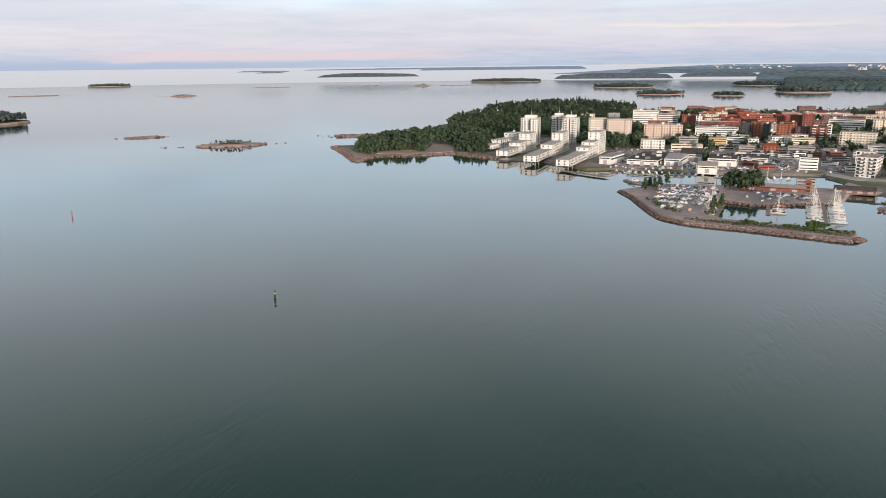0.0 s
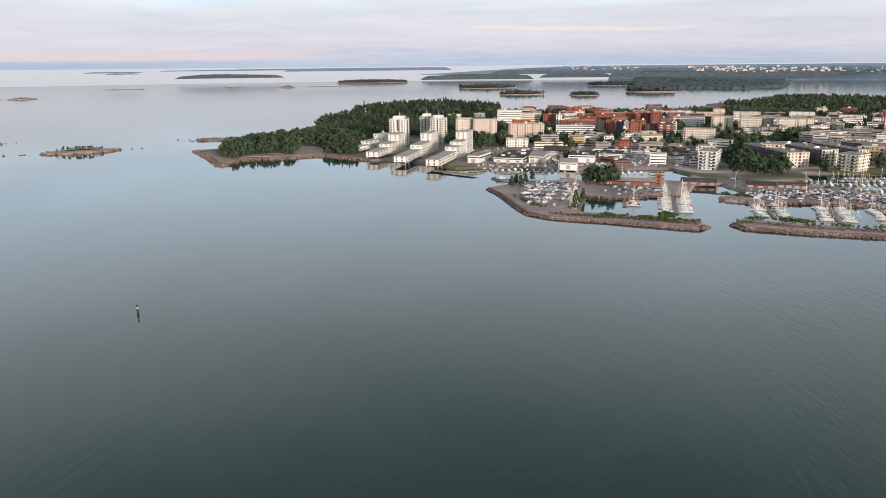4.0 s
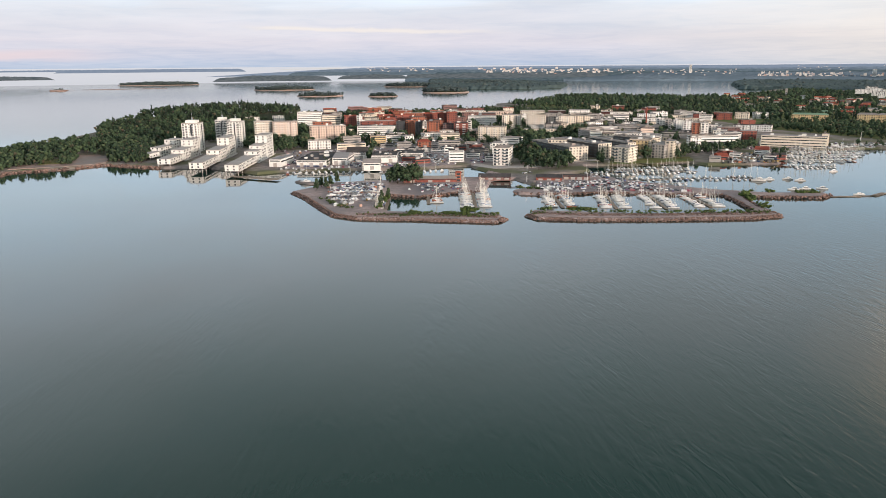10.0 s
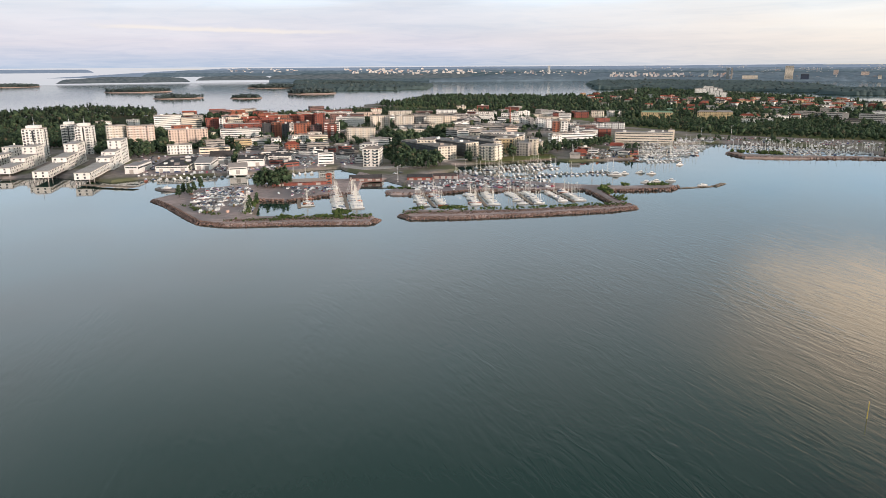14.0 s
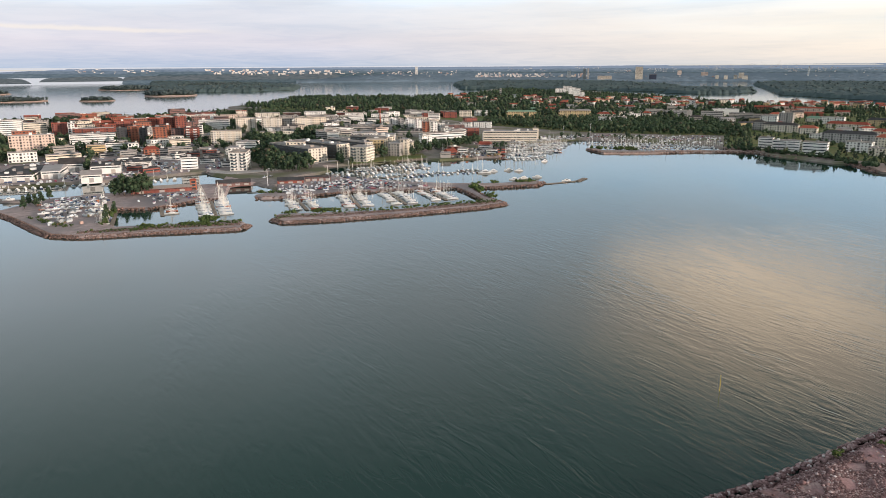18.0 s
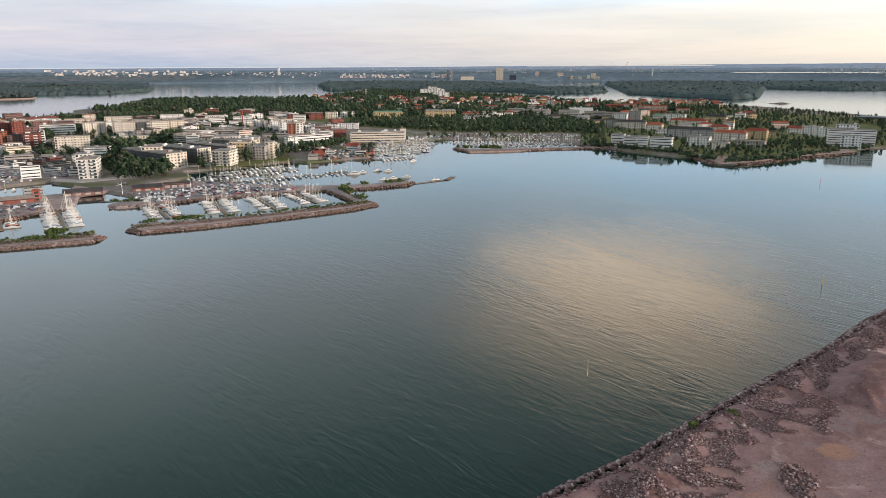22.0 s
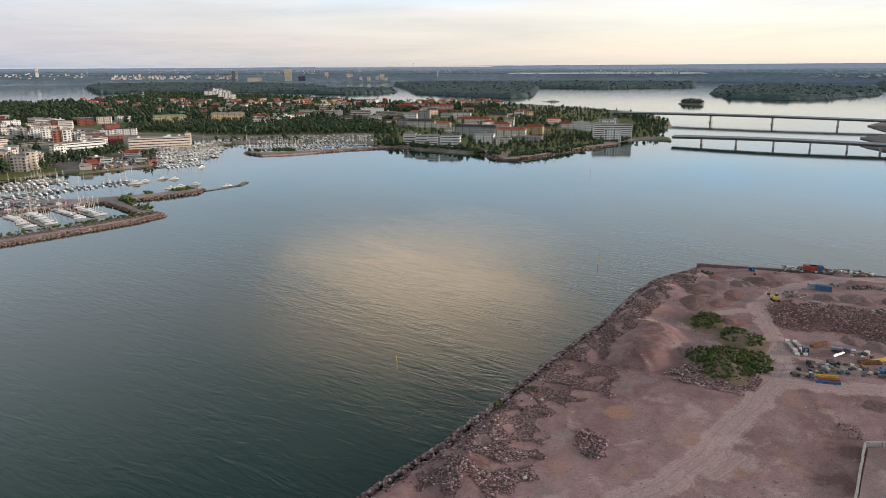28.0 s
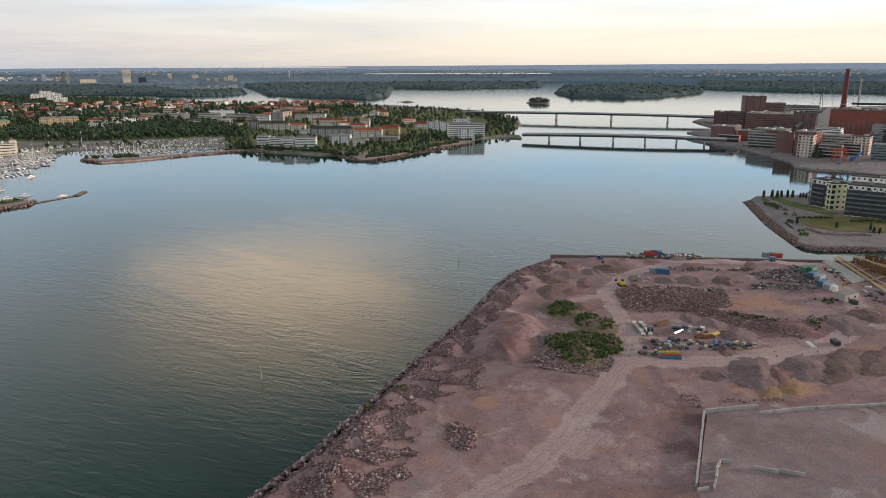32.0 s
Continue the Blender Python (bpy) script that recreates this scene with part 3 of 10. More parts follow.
land("ground", TOWN, G, M["ground"], "low town peninsula with asphalt, yards and rocky shore", "ground", skirt=5.0)
YARD = [(-13.3, 582.6), (-1.1, 551.7), (12.5, 497.4), (17.8, 480.6), (32.2, 464.8), (65.2, 455.1), (93.7, 444.5), (121.3, 434.2), (130.3, 448.5), (129.4, 463.7), (95.4, 472), (57.5, 485), (53, 498.1),
    (63, 552.1), (86.1, 537.5), (120.6, 551.4), (137.6, 548.1), (147.8, 562.5), (162, 601.4), (192.5, 608.3), (194.6, 582.5), (184.2, 558.2), (163.5, 548.5), (164.3, 532.6), (185.8, 521), (228.2, 522.9), (290.7, 498.4), (316.6, 491.1), (313.7, 468.5), (305.1, 436.8), (297.5, 430.5), (224.3, 438.5), (154.6, 466.8),
    (146.7, 454.7), (149.1, 437.8), (179.7, 426.9), (232.3, 415.6), (286.1, 407.4), (311.7, 411.4), (314.8, 425.4), (315, 440.9), (329, 481.6), (352.7, 472.4), (383.4, 464.3), (397.6, 473.2), (398.1, 482.8), (360.5, 490), (327, 511.7), (293.5, 548.3), (260.4, 611.7), (217.7, 620.2), (198, 672.5), (179, 676.4), (154.4, 622.6), (126.8, 628.1),
    (79.5, 624.1), (49.1, 623.7), (24, 622.2), (-0.8, 597)]
land("pavement", YARD, 1.7, M["asphalt"], "marina yard and stone breakwaters edged with boulders", "breakwater", skirt=3.0, step=12, amp=0.8)

# ---------------------------------------------------------------- buildings
COUNT = ["", "one", "two", "three", "four", "five", "six", "seven", "eight", "nine", "ten", "eleven", "twelve", "thirteen", "fourteen"]
COLOUR = dict(white="white", cream="cream", pink="pale pinkish", ochre="ochre yellow", greypanel="grey", brick="red brick", brick2="orange brick", brickdark="dark brown brick", darkwall="dark clad", glasspale="pale glass", concrete="concrete")
ROOF = dict(roofdark="flat dark", roofgrey="flat grey", roofred="red tiled", rooforange="orange tiled", roofgreen="green metal")
BALCONY = {}


def balcony_mesh(width, mat_name):
    key = (round(width, 1), mat_name)
    if key not in BALCONY:
        s, w = Shape(), width / 2
        s.box(-w, w, -1.4, 0, -0.1, 0.1)
        s.box(-w, w, -1.4, -1.3, 0.1, 1.1)
        s.box(-w, -w + 0.08, -1.3, 0, 0.1, 1.1)
        s.box(w - 0.08, w, -1.3, 0, 0.1, 1.1)
        BALCONY[key] = s.mesh("balcony", [M[mat_name]])
    return BALCONY[key]


def keep_free(x, y, w, d, turn, front=(-7.0,)):
    """No trees in the block, nor close in front of it."""
    q = Matrix.Rotation(radians(turn), 2)
    n = max(1, round(w / 10))
    for i in range(n):
        for yy in (*front, 2.0, d * 0.75):
            p = q @ Vector((-w / 2 + w / n * (i + 0.5), yy))
            FOOT.append((x + p.x, y + p.y, 8.0))


def window_rows(root, w, d, h, floors, style, z0=0.0, y0=0.0, glass="glass"):
    """The many small windows on all four sides, joined."""
    step, s = h / floors, Shape()
    for k in range(floors):
        zb, zt = z0 + k * step + step * 0.38, z0 + k * step + step * 0.70
        for side in range(4):
            span = w if side % 2 == 0 else d
            n = max(1, int(span / 3.3))
            bay = span / n
            for i in range(n):
                c = -span / 2 + bay * (i + 0.5)
                half = bay * (0.5 if style == "band" else 0.19 if (i + side) % 3 else 0.30)
                if style != "band":
                    zb, zt = (z0 + (k + 0.34) * step, z0 + (k + 0.74) * step) if (i + side) % 3 else (z0 + (k + 0.12) * step, z0 + (k + 0.76) * step)
                if style == "band" and i > 0:
                    continue
                lo, hi = (c - half, c + half) if style != "band" else (-span / 2 + 0.7, span / 2 - 0.7)
                if side == 0:
                    s.box(lo, hi, y0 - 0.07, y0 + 0.02, zb, zt)
                elif side == 2:
                    s.box(lo, hi, y0 + d - 0.02, y0 + d + 0.07, zb, zt)
                elif side == 1:
                    s.box(w / 2 - 0.02, w / 2 + 0.07, y0 + d / 2 + lo, y0 + d / 2 + hi, zb, zt)
                else:
                    s.box(-w / 2 - 0.07, -w / 2 + 0.02, y0 + d / 2 + lo, y0 + d / 2 + hi, zb, zt)
    tagged(part("glazing", s, M[glass], root), kind="stuff")


def roof_part(root, w, d, h, roof, y0=0.0, kind="flat", seed=0, plant=True):
    s = Shape()
    if kind == "flat":
        s.box(-w / 2 - 0.12, w / 2 + 0.12, y0 - 0.12, y0 + d + 0.12, h - 0.05, h + 0.12)
        for a, b, c, e in ((-w / 2 - 0.12, w / 2 + 0.12, y0 - 0.12, y0 + 0.2), (-w / 2 - 0.12, w / 2 + 0.12, y0 + d - 0.2, y0 + d + 0.12), (-w / 2 - 0.12, -w / 2 + 0.2, y0 + 0.2, y0 + d - 0.2), (w / 2 - 0.2, w / 2 + 0.12, y0 + 0.2, y0 + d - 0.2)):
            s.box(a, b, c, e, h + 0.12, h + 0.55)
    else:
        s.gable(-w / 2, w / 2, y0, y0 + d, h, h + min(d, w) * 0.24, hip=d * 0.35 if kind == "hip" else 0.0)
    ob = part("roof", s, M[roof], root)
    if kind == "flat" and plant:
        r = random.Random(seed)
        for _ in range(max(1, int(w * d / 260))):
            a, b = r.uniform(2.0, min(5, w * 0.3)), r.uniform(2.0, min(4, d * 0.35))
            cx, cy = r.uniform(-w / 2 + a, w / 2 - a), y0 + r.uniform(b, max(b + 0.1, d - b))
            t = Shape()
            t.box(cx - a / 2, cx + a / 2, cy - b / 2, cy + b / 2, h + 0.1, h + r.uniform(1.2, 2.6))
            part("roof_housing", t, M[r.choice(["roofgrey", "greypanel", "white"])], ob)
    return ob


def building(x, y, w, h, face, d=13.0, rot=0.0, wall="cream", roof="roofgrey", style="grid", kind="flat", name="apartment_building", what="apartment block", base=G, bal="", note="", group="", glass="glass"):
    """A block whose front's middle stands at x, y; the front looks at face + rot."""
    w, h = max(w, 5.0), max(h, 3.2)
    floors = max(1, min(14, round(h / 3.0)))
    label = f"{COUNT[floors]}-storey {COLOUR[wall]} {what} with {ROOF[roof].replace('flat ', 'flat ' if kind == 'flat' else '')} roof" + (" " + note if note else "")
    root = thing(name, pose(x, y, base, 0, 0, face + rot), label, what.split()[-1] if what.split()[-1] != "block" else "apartment block", group)
    keep_free(x, y, w, d, face + rot)
    s = Shape()
    s.box(-w / 2, w / 2, 0, d, -1.0, h)
    part("wall", s, M[wall], root)
    roof_part(root, w, d, h, roof, kind=kind, seed=int(abs(x * 7 + y * 3)))
    if style != "blank":
        window_rows(root, w, d, h, floors, style, glass=glass)
    if bal:
        step, n = h / floors, max(1, int(w / 7.5))
        for k in range(1, floors):
            for i in range(n):
                cx = -w / 2 + w / n * (i + 0.5)
                part("balcony", balcony_mesh(min(4.4, w / n * 0.62), bal), None, root, at=pose(cx, -0.02, k * step + 0.1))
    return root


def hall(x, y, w, h, face, d=25.0, rot=0.0, wall="white", roof="roofdark", kind="flat", doors=2, note="", base=G, stripe=""):
    """A low industrial hall with roller doors."""
    label = f"low {COLOUR[wall]} hall with {ROOF[roof]} roof" + (" " + note if note else "")
    root = thing("industrial_hall", pose(x, y, base, 0, 0, face + rot), label, "hall")
    keep_free(x, y, w, d, face + rot)
    s = Shape()
    s.box(-w / 2, w / 2, 0, d, -1.0, h)
    part("wall", s, M[wall], root)
    roof_part(root, w, d, h, roof, kind=kind, seed=int(abs(x + y)), plant=w * d > 500)
    for i in range(doors):
        c, t = -w / 2 + w * (i + 0.5) / doors, Shape()
        t.box(c - 1.9, c + 1.9, -0.1, 0.02, 0, min(4.0, h * 0.62))
        part("roller_door", t, M["greypanel"], root, "grey roller door")
    t = Shape()
    t.box(-w / 2 + 0.8, w / 2 - 0.8, -0.08, 0.02, h * 0.72, h * 0.86)
    t.box(w / 2 - 0.02, w / 2 + 0.08, 1, d - 1, h * 0.6, h * 0.8)
    part("window_strip", t, M["glass"], root)
    if stripe:
        t = Shape()
        t.box(-w / 2, w / 2, -0.06, 0.02, 0.0, h * 0.22)
        part("plinth", t, M[stripe], root)
    return root


def house(x, y, w, h, face, d=9.0, rot=0.0, wall="white", roof="roofred", base=G, hip=False):
    floors = max(1, min(4, round(h / 3)))
    root = thing("house", pose(x, y, base, 0, 0, face + rot), f"{COUNT[floors]}-storey {COLOUR[wall]} house with pitched {ROOF[roof].replace('flat ', '')} roof", "house", "houses among the trees")
    keep_free(x, y, w, d, face + rot)
    keep_free(x, y, w, 4.0, face, (-30.0, -22.0, -14.0, -7.0))
    s = Shape()
    s.box(-w / 2, w / 2, 0, d, -6.0, h)
    part("wall", s, M[wall], root)
    top = roof_part(root, w, d, h, roof, kind="hip" if hip else "gable")
    window_rows(root, w, d, h, floors, "grid")
    t = Shape()
    t.box(w * 0.2, w * 0.2 + 0.9, d * 0.45, d * 0.45 + 0.9, h, h + min(d, w) * 0.24 + 0.9)
    part("chimney", t, M["brickdark"], top)
    return root


def stepped_row(a, b, width, steps, label):
    """A terrace that starts on piles over the water at a and rises in steps to b."""
    a, b = Vector(a), Vector(b)
    run, turn = (b - a).length, math.degrees(math.atan2(-(b - a).x, (b - a).y))
    root = thing("waterfront_apartments", pose(a.x, a.y, G, 0, 0, turn), label, "apartment block", "white stepped waterfront blocks")
    w = width / 2
    for i, (f0, f1, h) in enumerate(steps):
        y0, y1 = f0 * run, f1 * run
        z0 = 2.2 if i == 0 else -1.5
        s = Shape()
        s.box(-w, w, y0, y1, z0, h)
        part("wall", s, M["white"], root)
        r = Shape()
        r.box(-w - 0.3, w + 0.3, y0 - 0.3, y1 + (0.3 if i == len(steps) - 1 else -0.02), h, h + 0.4)
        part("roof", r, M["concrete"], root)
        floors = max(1, round((h - max(z0, 0)) / 3.0))
        zb = max(z0, 0)
        st = (h - zb) / floors
        for k in range(floors):
            t, g = Shape(), Shape()
            for j in range(max(2, int((y1 - y0) / 3.4))):
                yy = y0 + 1.0 + j * 3.4
                if yy + 2 > y1:
                    break
                t.box(-w - 0.07, -w + 0.02, yy, yy + 1.6, zb + k * st + 0.9, zb + k * st + 2.3)
            for xx in (-w * 0.55, w * 0.35):
                t.box(xx - 0.8, xx + 0.8, y0 - 0.07, y0 + 0.02, zb + k * st + 0.8, zb + k * st + 2.4)
            for j in range(max(1, int((y1 - y0 - 3.0) / 5.2))):
                yy = y0 + 2.0 + j * 5.2
                g.box(w - 0.02, w + 0.08, yy, yy + (2.6 if (j + k) % 2 else 1.5), zb + k * st + (0.3 if (j + k) % 3 == 0 else 0.9), zb + k * st + 2.2)
            tagged(part("side_glazing", t, M["glass"], root), kind="stuff")
            tagged(part("glazing", g, M["glass"], root), kind="stuff")
            if k > (1 if i == 0 else 0):
                continue
            p = Shape()
            p.box(w, w + 1.8, y0 + 0.4, y1 - 0.4, zb + k * st - 0.15, zb + k * st + 0.1)
            p.box(w + 1.72, w + 1.8, y0 + 0.4, y1 - 0.4, zb + k * st + 0.1, zb + k * st + 0.95)
            part("gallery", p, M["white"], root)
        t = Shape()
        t.box(-w - 0.1, -w + 0.02, y0 + 0.8, y0 + min(7.0, (y1 - y0) * 0.4), max(zb, h - 9.0), h - 1.0)
        part("stair_glazing", t, M["darkwall"], root)
        t = Shape()
        t.box(-w * 0.5, -w * 0.5 + 1.4, y1 - 3, y1 - 1.6, h + 0.3, h + 2.6)
        part("chimney", t, M["white"], root)
    f1 = steps[0][1] * run
    for j in range(5):
        for xx in (-w + 0.8, w - 0.8):
            t = Shape()
            t.tube((xx, 0.8 + j * f1 / 5, -4.5), (xx, 0.8 + j * f1 / 5, 2.25), 0.45, 0.45, 8)
            part("support_post", t, M["concrete"], root)
    return root


WF = "white stepped apartment terrace on piles over the water"
stepped_row((-141.3, 761.5), (-124.5, 863.6), 13, [(0.0, 0.42, 7.5), (0.42, 0.75, 11.5), (0.75, 1.0, 19)], WF)
stepped_row((-104.5, 719.8), (-84.4, 860.3), 13, [(0.0, 0.45, 7.8), (0.45, 0.78, 12.5), (0.78, 1.0, 21)], WF)
stepped_row((-68.7, 693.5), (-41.2, 845.3), 13, [(0.0, 0.48, 8.0), (0.48, 0.62, 12), (0.62, 0.80, 15.5), (0.8, 1.0, 24)], WF)
stepped_row((-171.2, 822.8), (-147.4, 895.8), 12, [(0.0, 0.3, 6.5), (0.3, 0.72, 10.5), (0.72, 1.0, 16)], WF)


def tower(x, y, w, h, face, note):
    root = building(x, y, w, h, face, d=w * 0.95, rot=-14, wall="white", roof="roofgrey", name="tower_block", what="residential tower block", bal="white", note=note)
    s = Shape()
    s.box(-w * 0.32, w * 0.32, w * 0.2, w * 0.75, h + 0.4, h + 3.4)
    attic = part("penthouse", s, M["white"], root)
    # raised dark strips imitate the shade of recesses between the balconies
    for x0, x1 in ((-0.30, -0.20), (-0.04, 0.05), (0.22, 0.31)):
        s = Shape()
        s.box(x0 * w, x1 * w, -0.14, 0.02, 3.0, h - 1.5)
        part("balcony_recess", s, M["glass"], root)
    s = Shape()
    s.box(w / 2 - 0.02, w / 2 + 0.14, w * 0.35, w * 0.5, 3.0, h - 1.5)
    part("stair_glazing", s, M["glass"], root)
    s = Shape()
    s.tube((0, w * 0.5, h + 3.4), (0, w * 0.5, h + 12), 0.25, 0.08)
    s.tube((0, w * 0.5, h + 3.4), (0, w * 0.5, h + 6.5), 0.7, 0.5)
    part("antenna", s, M["steel"], attic)


tower(-131.7, 895.5, 21.1, 32.9, 8.4, "and rooftop antenna")
tower(-103.3, 961.5, 15.9, 31.5, 6.1, "and rooftop antenna")
tower(-84.1, 924.4, 18.2, 31.8, 5.2, "and rooftop antenna")

# blocks inland of the white terraces
building(-51.3, 979.2, 23.2, 27.5, 3, rot=6, wall="cream", bal="white")
building(-23.5, 969, 31.5, 27.3, 1.4, rot=-4, wall="pink", bal="white")
building(-84.7, 1268.7, 23.9, 13.8, 3.8, wall="white", d=10)
building(-41.4, 1289.3, 20.3, 14, 1.8, wall="white", d=10)
building(31.6, 949.1, 46.7, 22.3, -1.9, rot=3, wall="pink", d=12)
building(25.6, 979.6, 24.9, 25.3, -1.5, rot=3, wall="brick2", d=10)
building(11.4, 1186, 39.3, 25.8, -0.6, wall="white", style="band", what="office block", name="office_building")
building(45.9, 1182.1, 29.9, 21.1, -2.2, wall="cream", style="band", what="office block", name="office_building")
building(18.3, 876.3, 27.2, 10.4, -1.2, wall="white", roof="roofgrey", what="office block", name="office_building")
building(60, 904.8, 22.3, 11.4, -3.8, rot=8, wall="greypanel", style="band", what="office block", name="office_building", d=11)
building(56.4, 866.8, 34.4, 6.9, -3.7, rot=5, wall="cream", style="band", what="office block", name="office_building", d=9)
building(75.1, 1156.9, 20.1, 20.7, -3.7, wall="brick", roof="roofred", kind="flat")
building(88, 1134.3, 8.9, 21.2, -4.4, wall="white", d=11)
building(102.4, 1020.6, 54, 14.4, -5.7, rot=-3, wall="white", d=15, style="band", note="")
building(113.5, 1111.2, 52.5, 14.7, -5.8, rot=-3, wall="brick", d=9)
building(92.4, 901.9, 20, 11.4, -5.9, wall="ochre", style="band", what="office block", name="office_building", d=10)
building(118.6, 849.5, 16.8, 8.1, -8, wall="greypanel", style="band", what="office block", name="office_building", d=12)
building(134, 911.6, 11.5, 10.1, -8.4, wall="white", d=12)
building(144, 853.3, 16.1, 8.1, -9.6, rot=8, wall="brick2", roof="roofred", kind="hip", what="office house", name="office_building", d=12)
building(158.5, 923.1, 18.8, 5.8, -9.7, wall="cream", d=10, what="office block", name="office_building")
# brick quarter
for args in ((137.1, 1017.2, 12.8, 20.7, -7.7, "darkwall"), (150.7, 1015.8, 12.8, 22.3, -8.4, "brick2"), (158.4, 990.5, 8.6, 21, -9.1, "darkwall"), (174.1, 1048.2, 12.3, 18, -9.4, "greypanel"), (174.4, 965.5, 15.9, 23.5, -10.2, "brick2"), (205.3, 1010.4, 15.7, 16.6, -11.5, "brickdark"), (219.9, 992.5, 18.5, 18.7, -12.5, "brick")):
    building(*args[:5], d=12, rot=-8, wall=args[5], roof="roofdark", bal="white" if args[5] == "brick" else "", group="brick quarter")
for args in ((117.7, 1283.1, 22.2, 13.9, -5.2, "cream"), (146.6, 1292.8, 27.4, 12, -6.5, "brick"), (166.3, 1191, 28.9, 17.6, -7.9, "brick"), (184, 1144.8, 25.1, 17.8, -9.1, "brick2"), (211.6, 1185.8, 25, 20.3, -10.1, "brick"), (223, 1140.4, 17.7, 23.1, -11.1, "brick"), (233.9, 1118.4, 15.6, 25.3, -11.8, "brick"), (197.8, 1045.7, 13.9, 19.6, -10.7, "brick2"), (246, 1117.1, 19, 17.4, -12.4, "brickdark"), (235.9, 1007.4, 6.2, 20.5, -13.2, "white"), (136.3, 1129.1, 18.6, 17.6, -6.9, "brick"), (111.1, 1174.7, 23.1, 15.6, -5.4, "cream")):
    building(*args[:5], d=14, rot=5, wall=args[5], roof="roofdark" if args[5] != "brick" else "roofred", group="brick quarter")
# white and cream slabs further along
building(327.7, 1385.8, 58.6, 9.7, -13.3, wall="cream", d=11)
building(373.2, 1334.3, 46.8, 11.4, -15.6, wall="pink", d=11)
building(291.6, 1154.3, 46.2, 16.2, -14.2, rot=-4, wall="white", style="band", what="office block", name="office_building", d=16)
building(323.7, 1088.7, 29.9, 21.2, -16.6, rot=5, wall="cream", d=13, bal="white")
building(352.7, 1057, 29.5, 22.3, -18.5, rot=-3, wall="cream", d=13, bal="white")
building(379, 1063.6, 16, 19.9, -19.6, wall="greypanel", d=13)
building(395.1, 1034.4, 24.6, 21.8, -20.9, rot=4, wall="cream", d=13, bal="white")
building(425.8, 1049.3, 21.7, 20.5, -22.1, rot=4, wall="cream", d=13)
building(430.5, 1312.4, 45.4, 13.2, -18.2, wall="cream", d=11)
building(487.1, 1334.1, 33.8, 10.4, -20.1, wall="brickdark", d=10)
building(515.3, 1287.5, 39.8, 14, -21.8, wall="white", d=11)
building(248.3, 929, 37.2, 17.5, -15, rot=-8, wall="cream", d=13, bal="white")
building(325.4, 966.4, 63.6, 9.9, -18.6, rot=2, wall="cream", d=10)
building(245.2, 833, 23, 11.9, -16.4, rot=-18, wall="white", style="band", what="office block", name="office_building", d=18)
building(173, 844.9, 26.5, 8.7, -11.6, wall="greypanel", style="band", what="office block", name="office_building", d=12)
building(155.9, 724.6, 15.9, 11.6, -12.1, rot=4, wall="white", style="band", roof="roofdark", what="office block", name="office_building", d=12)
hall(201.4, 842.5, 15.7, 6, -13.4, d=16, roof="roofgrey", wall="greypanel")
building(192.7, 684.6, 15.9, 17.5, -15.7, rot=-10, wall="white", d=26, bal="glasspale", roof="roofgrey")
building(208.1, 747.7, 15, 15.5, -15.6, rot=-10, wall="white", d=16, roof="roofgrey")
# shore blocks with long dark balcony sides
building(272.4, 742.8, 19.1, 17.7, -20.1, rot=-8, wall="cream", d=14)
def cornered(near, right, far, h, wall="cream", note="and dark balcony side"):
    """A block seen on its corner: a plain end from near to right, a long dark side with balconies from near to far."""
    n, e, f = Vector(near), Vector(right), Vector(far)
    turn = math.degrees(math.atan2((e - n).y, (e - n).x))
    w, d = (e - n).length, (f - n).length
    root = building((n.x + e.x) / 2, (n.y + e.y) / 2, w, h, turn, d=d, wall=wall, roof="roofgrey", note=note)
    floors = max(2, round(h / 3.0))
    s = Shape()
    s.box(-w / 2 - 0.14, -w / 2 + 0.02, 0.6, d - 0.6, 0.3, h - 0.4)
    part("side_cladding", s, M["darkwall"], root)
    for k in range(1, floors):
        s = Shape()
        for j in range(max(2, int(d / 7))):
            y0 = 1.0 + j * (d - 2) / max(2, int(d / 7))
            s.box(-w / 2 - 1.5, -w / 2 - 0.1, y0, y0 + 4.2, k * h / floors - 0.1, k * h / floors + 0.1)
            s.box(-w / 2 - 1.5, -w / 2 - 1.42, y0, y0 + 4.2, k * h / floors + 0.1, k * h / floors + 0.9)
        tagged(part("balcony_row", s, M["glasspale"], root), kind="stuff")
    return root


cornered((270.6, 699.2), (292.7, 702.8), (278.3, 782.9), 14.5)
cornered((308.4, 713), (325.7, 718.3), (317.1, 789.9), 15.5)
cornered((338.6, 705.3), (348.7, 707.5), (349.2, 775.8), 16.5)
cornered((376.2, 725.4), (389.4, 732.4), (387.5, 777.3), 18.0)
building(313.9, 768.5, 18.9, 14.6, -22.2, rot=-8, wall="cream", d=14)
building(348.9, 775.8, 21.6, 14.8, -24.2, rot=-8, wall="cream", d=14)
building(363.5, 726.8, 16.3, 16.2, -26.6, rot=-10, wall="ochre", d=14)
building(369.3, 864.5, 14.7, 15, -23.1, rot=-6, wall="white", style="band", what="office block", name="office_building", d=14)
building(384.1, 804.6, 30.3, 16.6, -25.5, rot=-6, wall="white", what="office block", name="office_building", d=26)
building(450.5, 954.3, 22.1, 5.3, -25.3, rot=-6, wall="white", what="office block", name="office_building", d=14)
building(363.9, 729.1, 22.9, 17.2, -26.5, rot=-8, wall="cream", d=14)
building(317.7, 679.2, 18.7, 15.3, -25.1, rot=-24, wall="cream", d=22, bal="glasspale")
building(370.2, 698.8, 13.7, 14.3, -27.9, rot=-20, wall="greypanel", d=30)
building(384.2, 700.9, 8.8, 17.6, -28.7, rot=-10, wall="cream", d=14)
building(410.7, 735, 6.6, 10.6, -29.2, rot=-10, wall="cream", d=14)
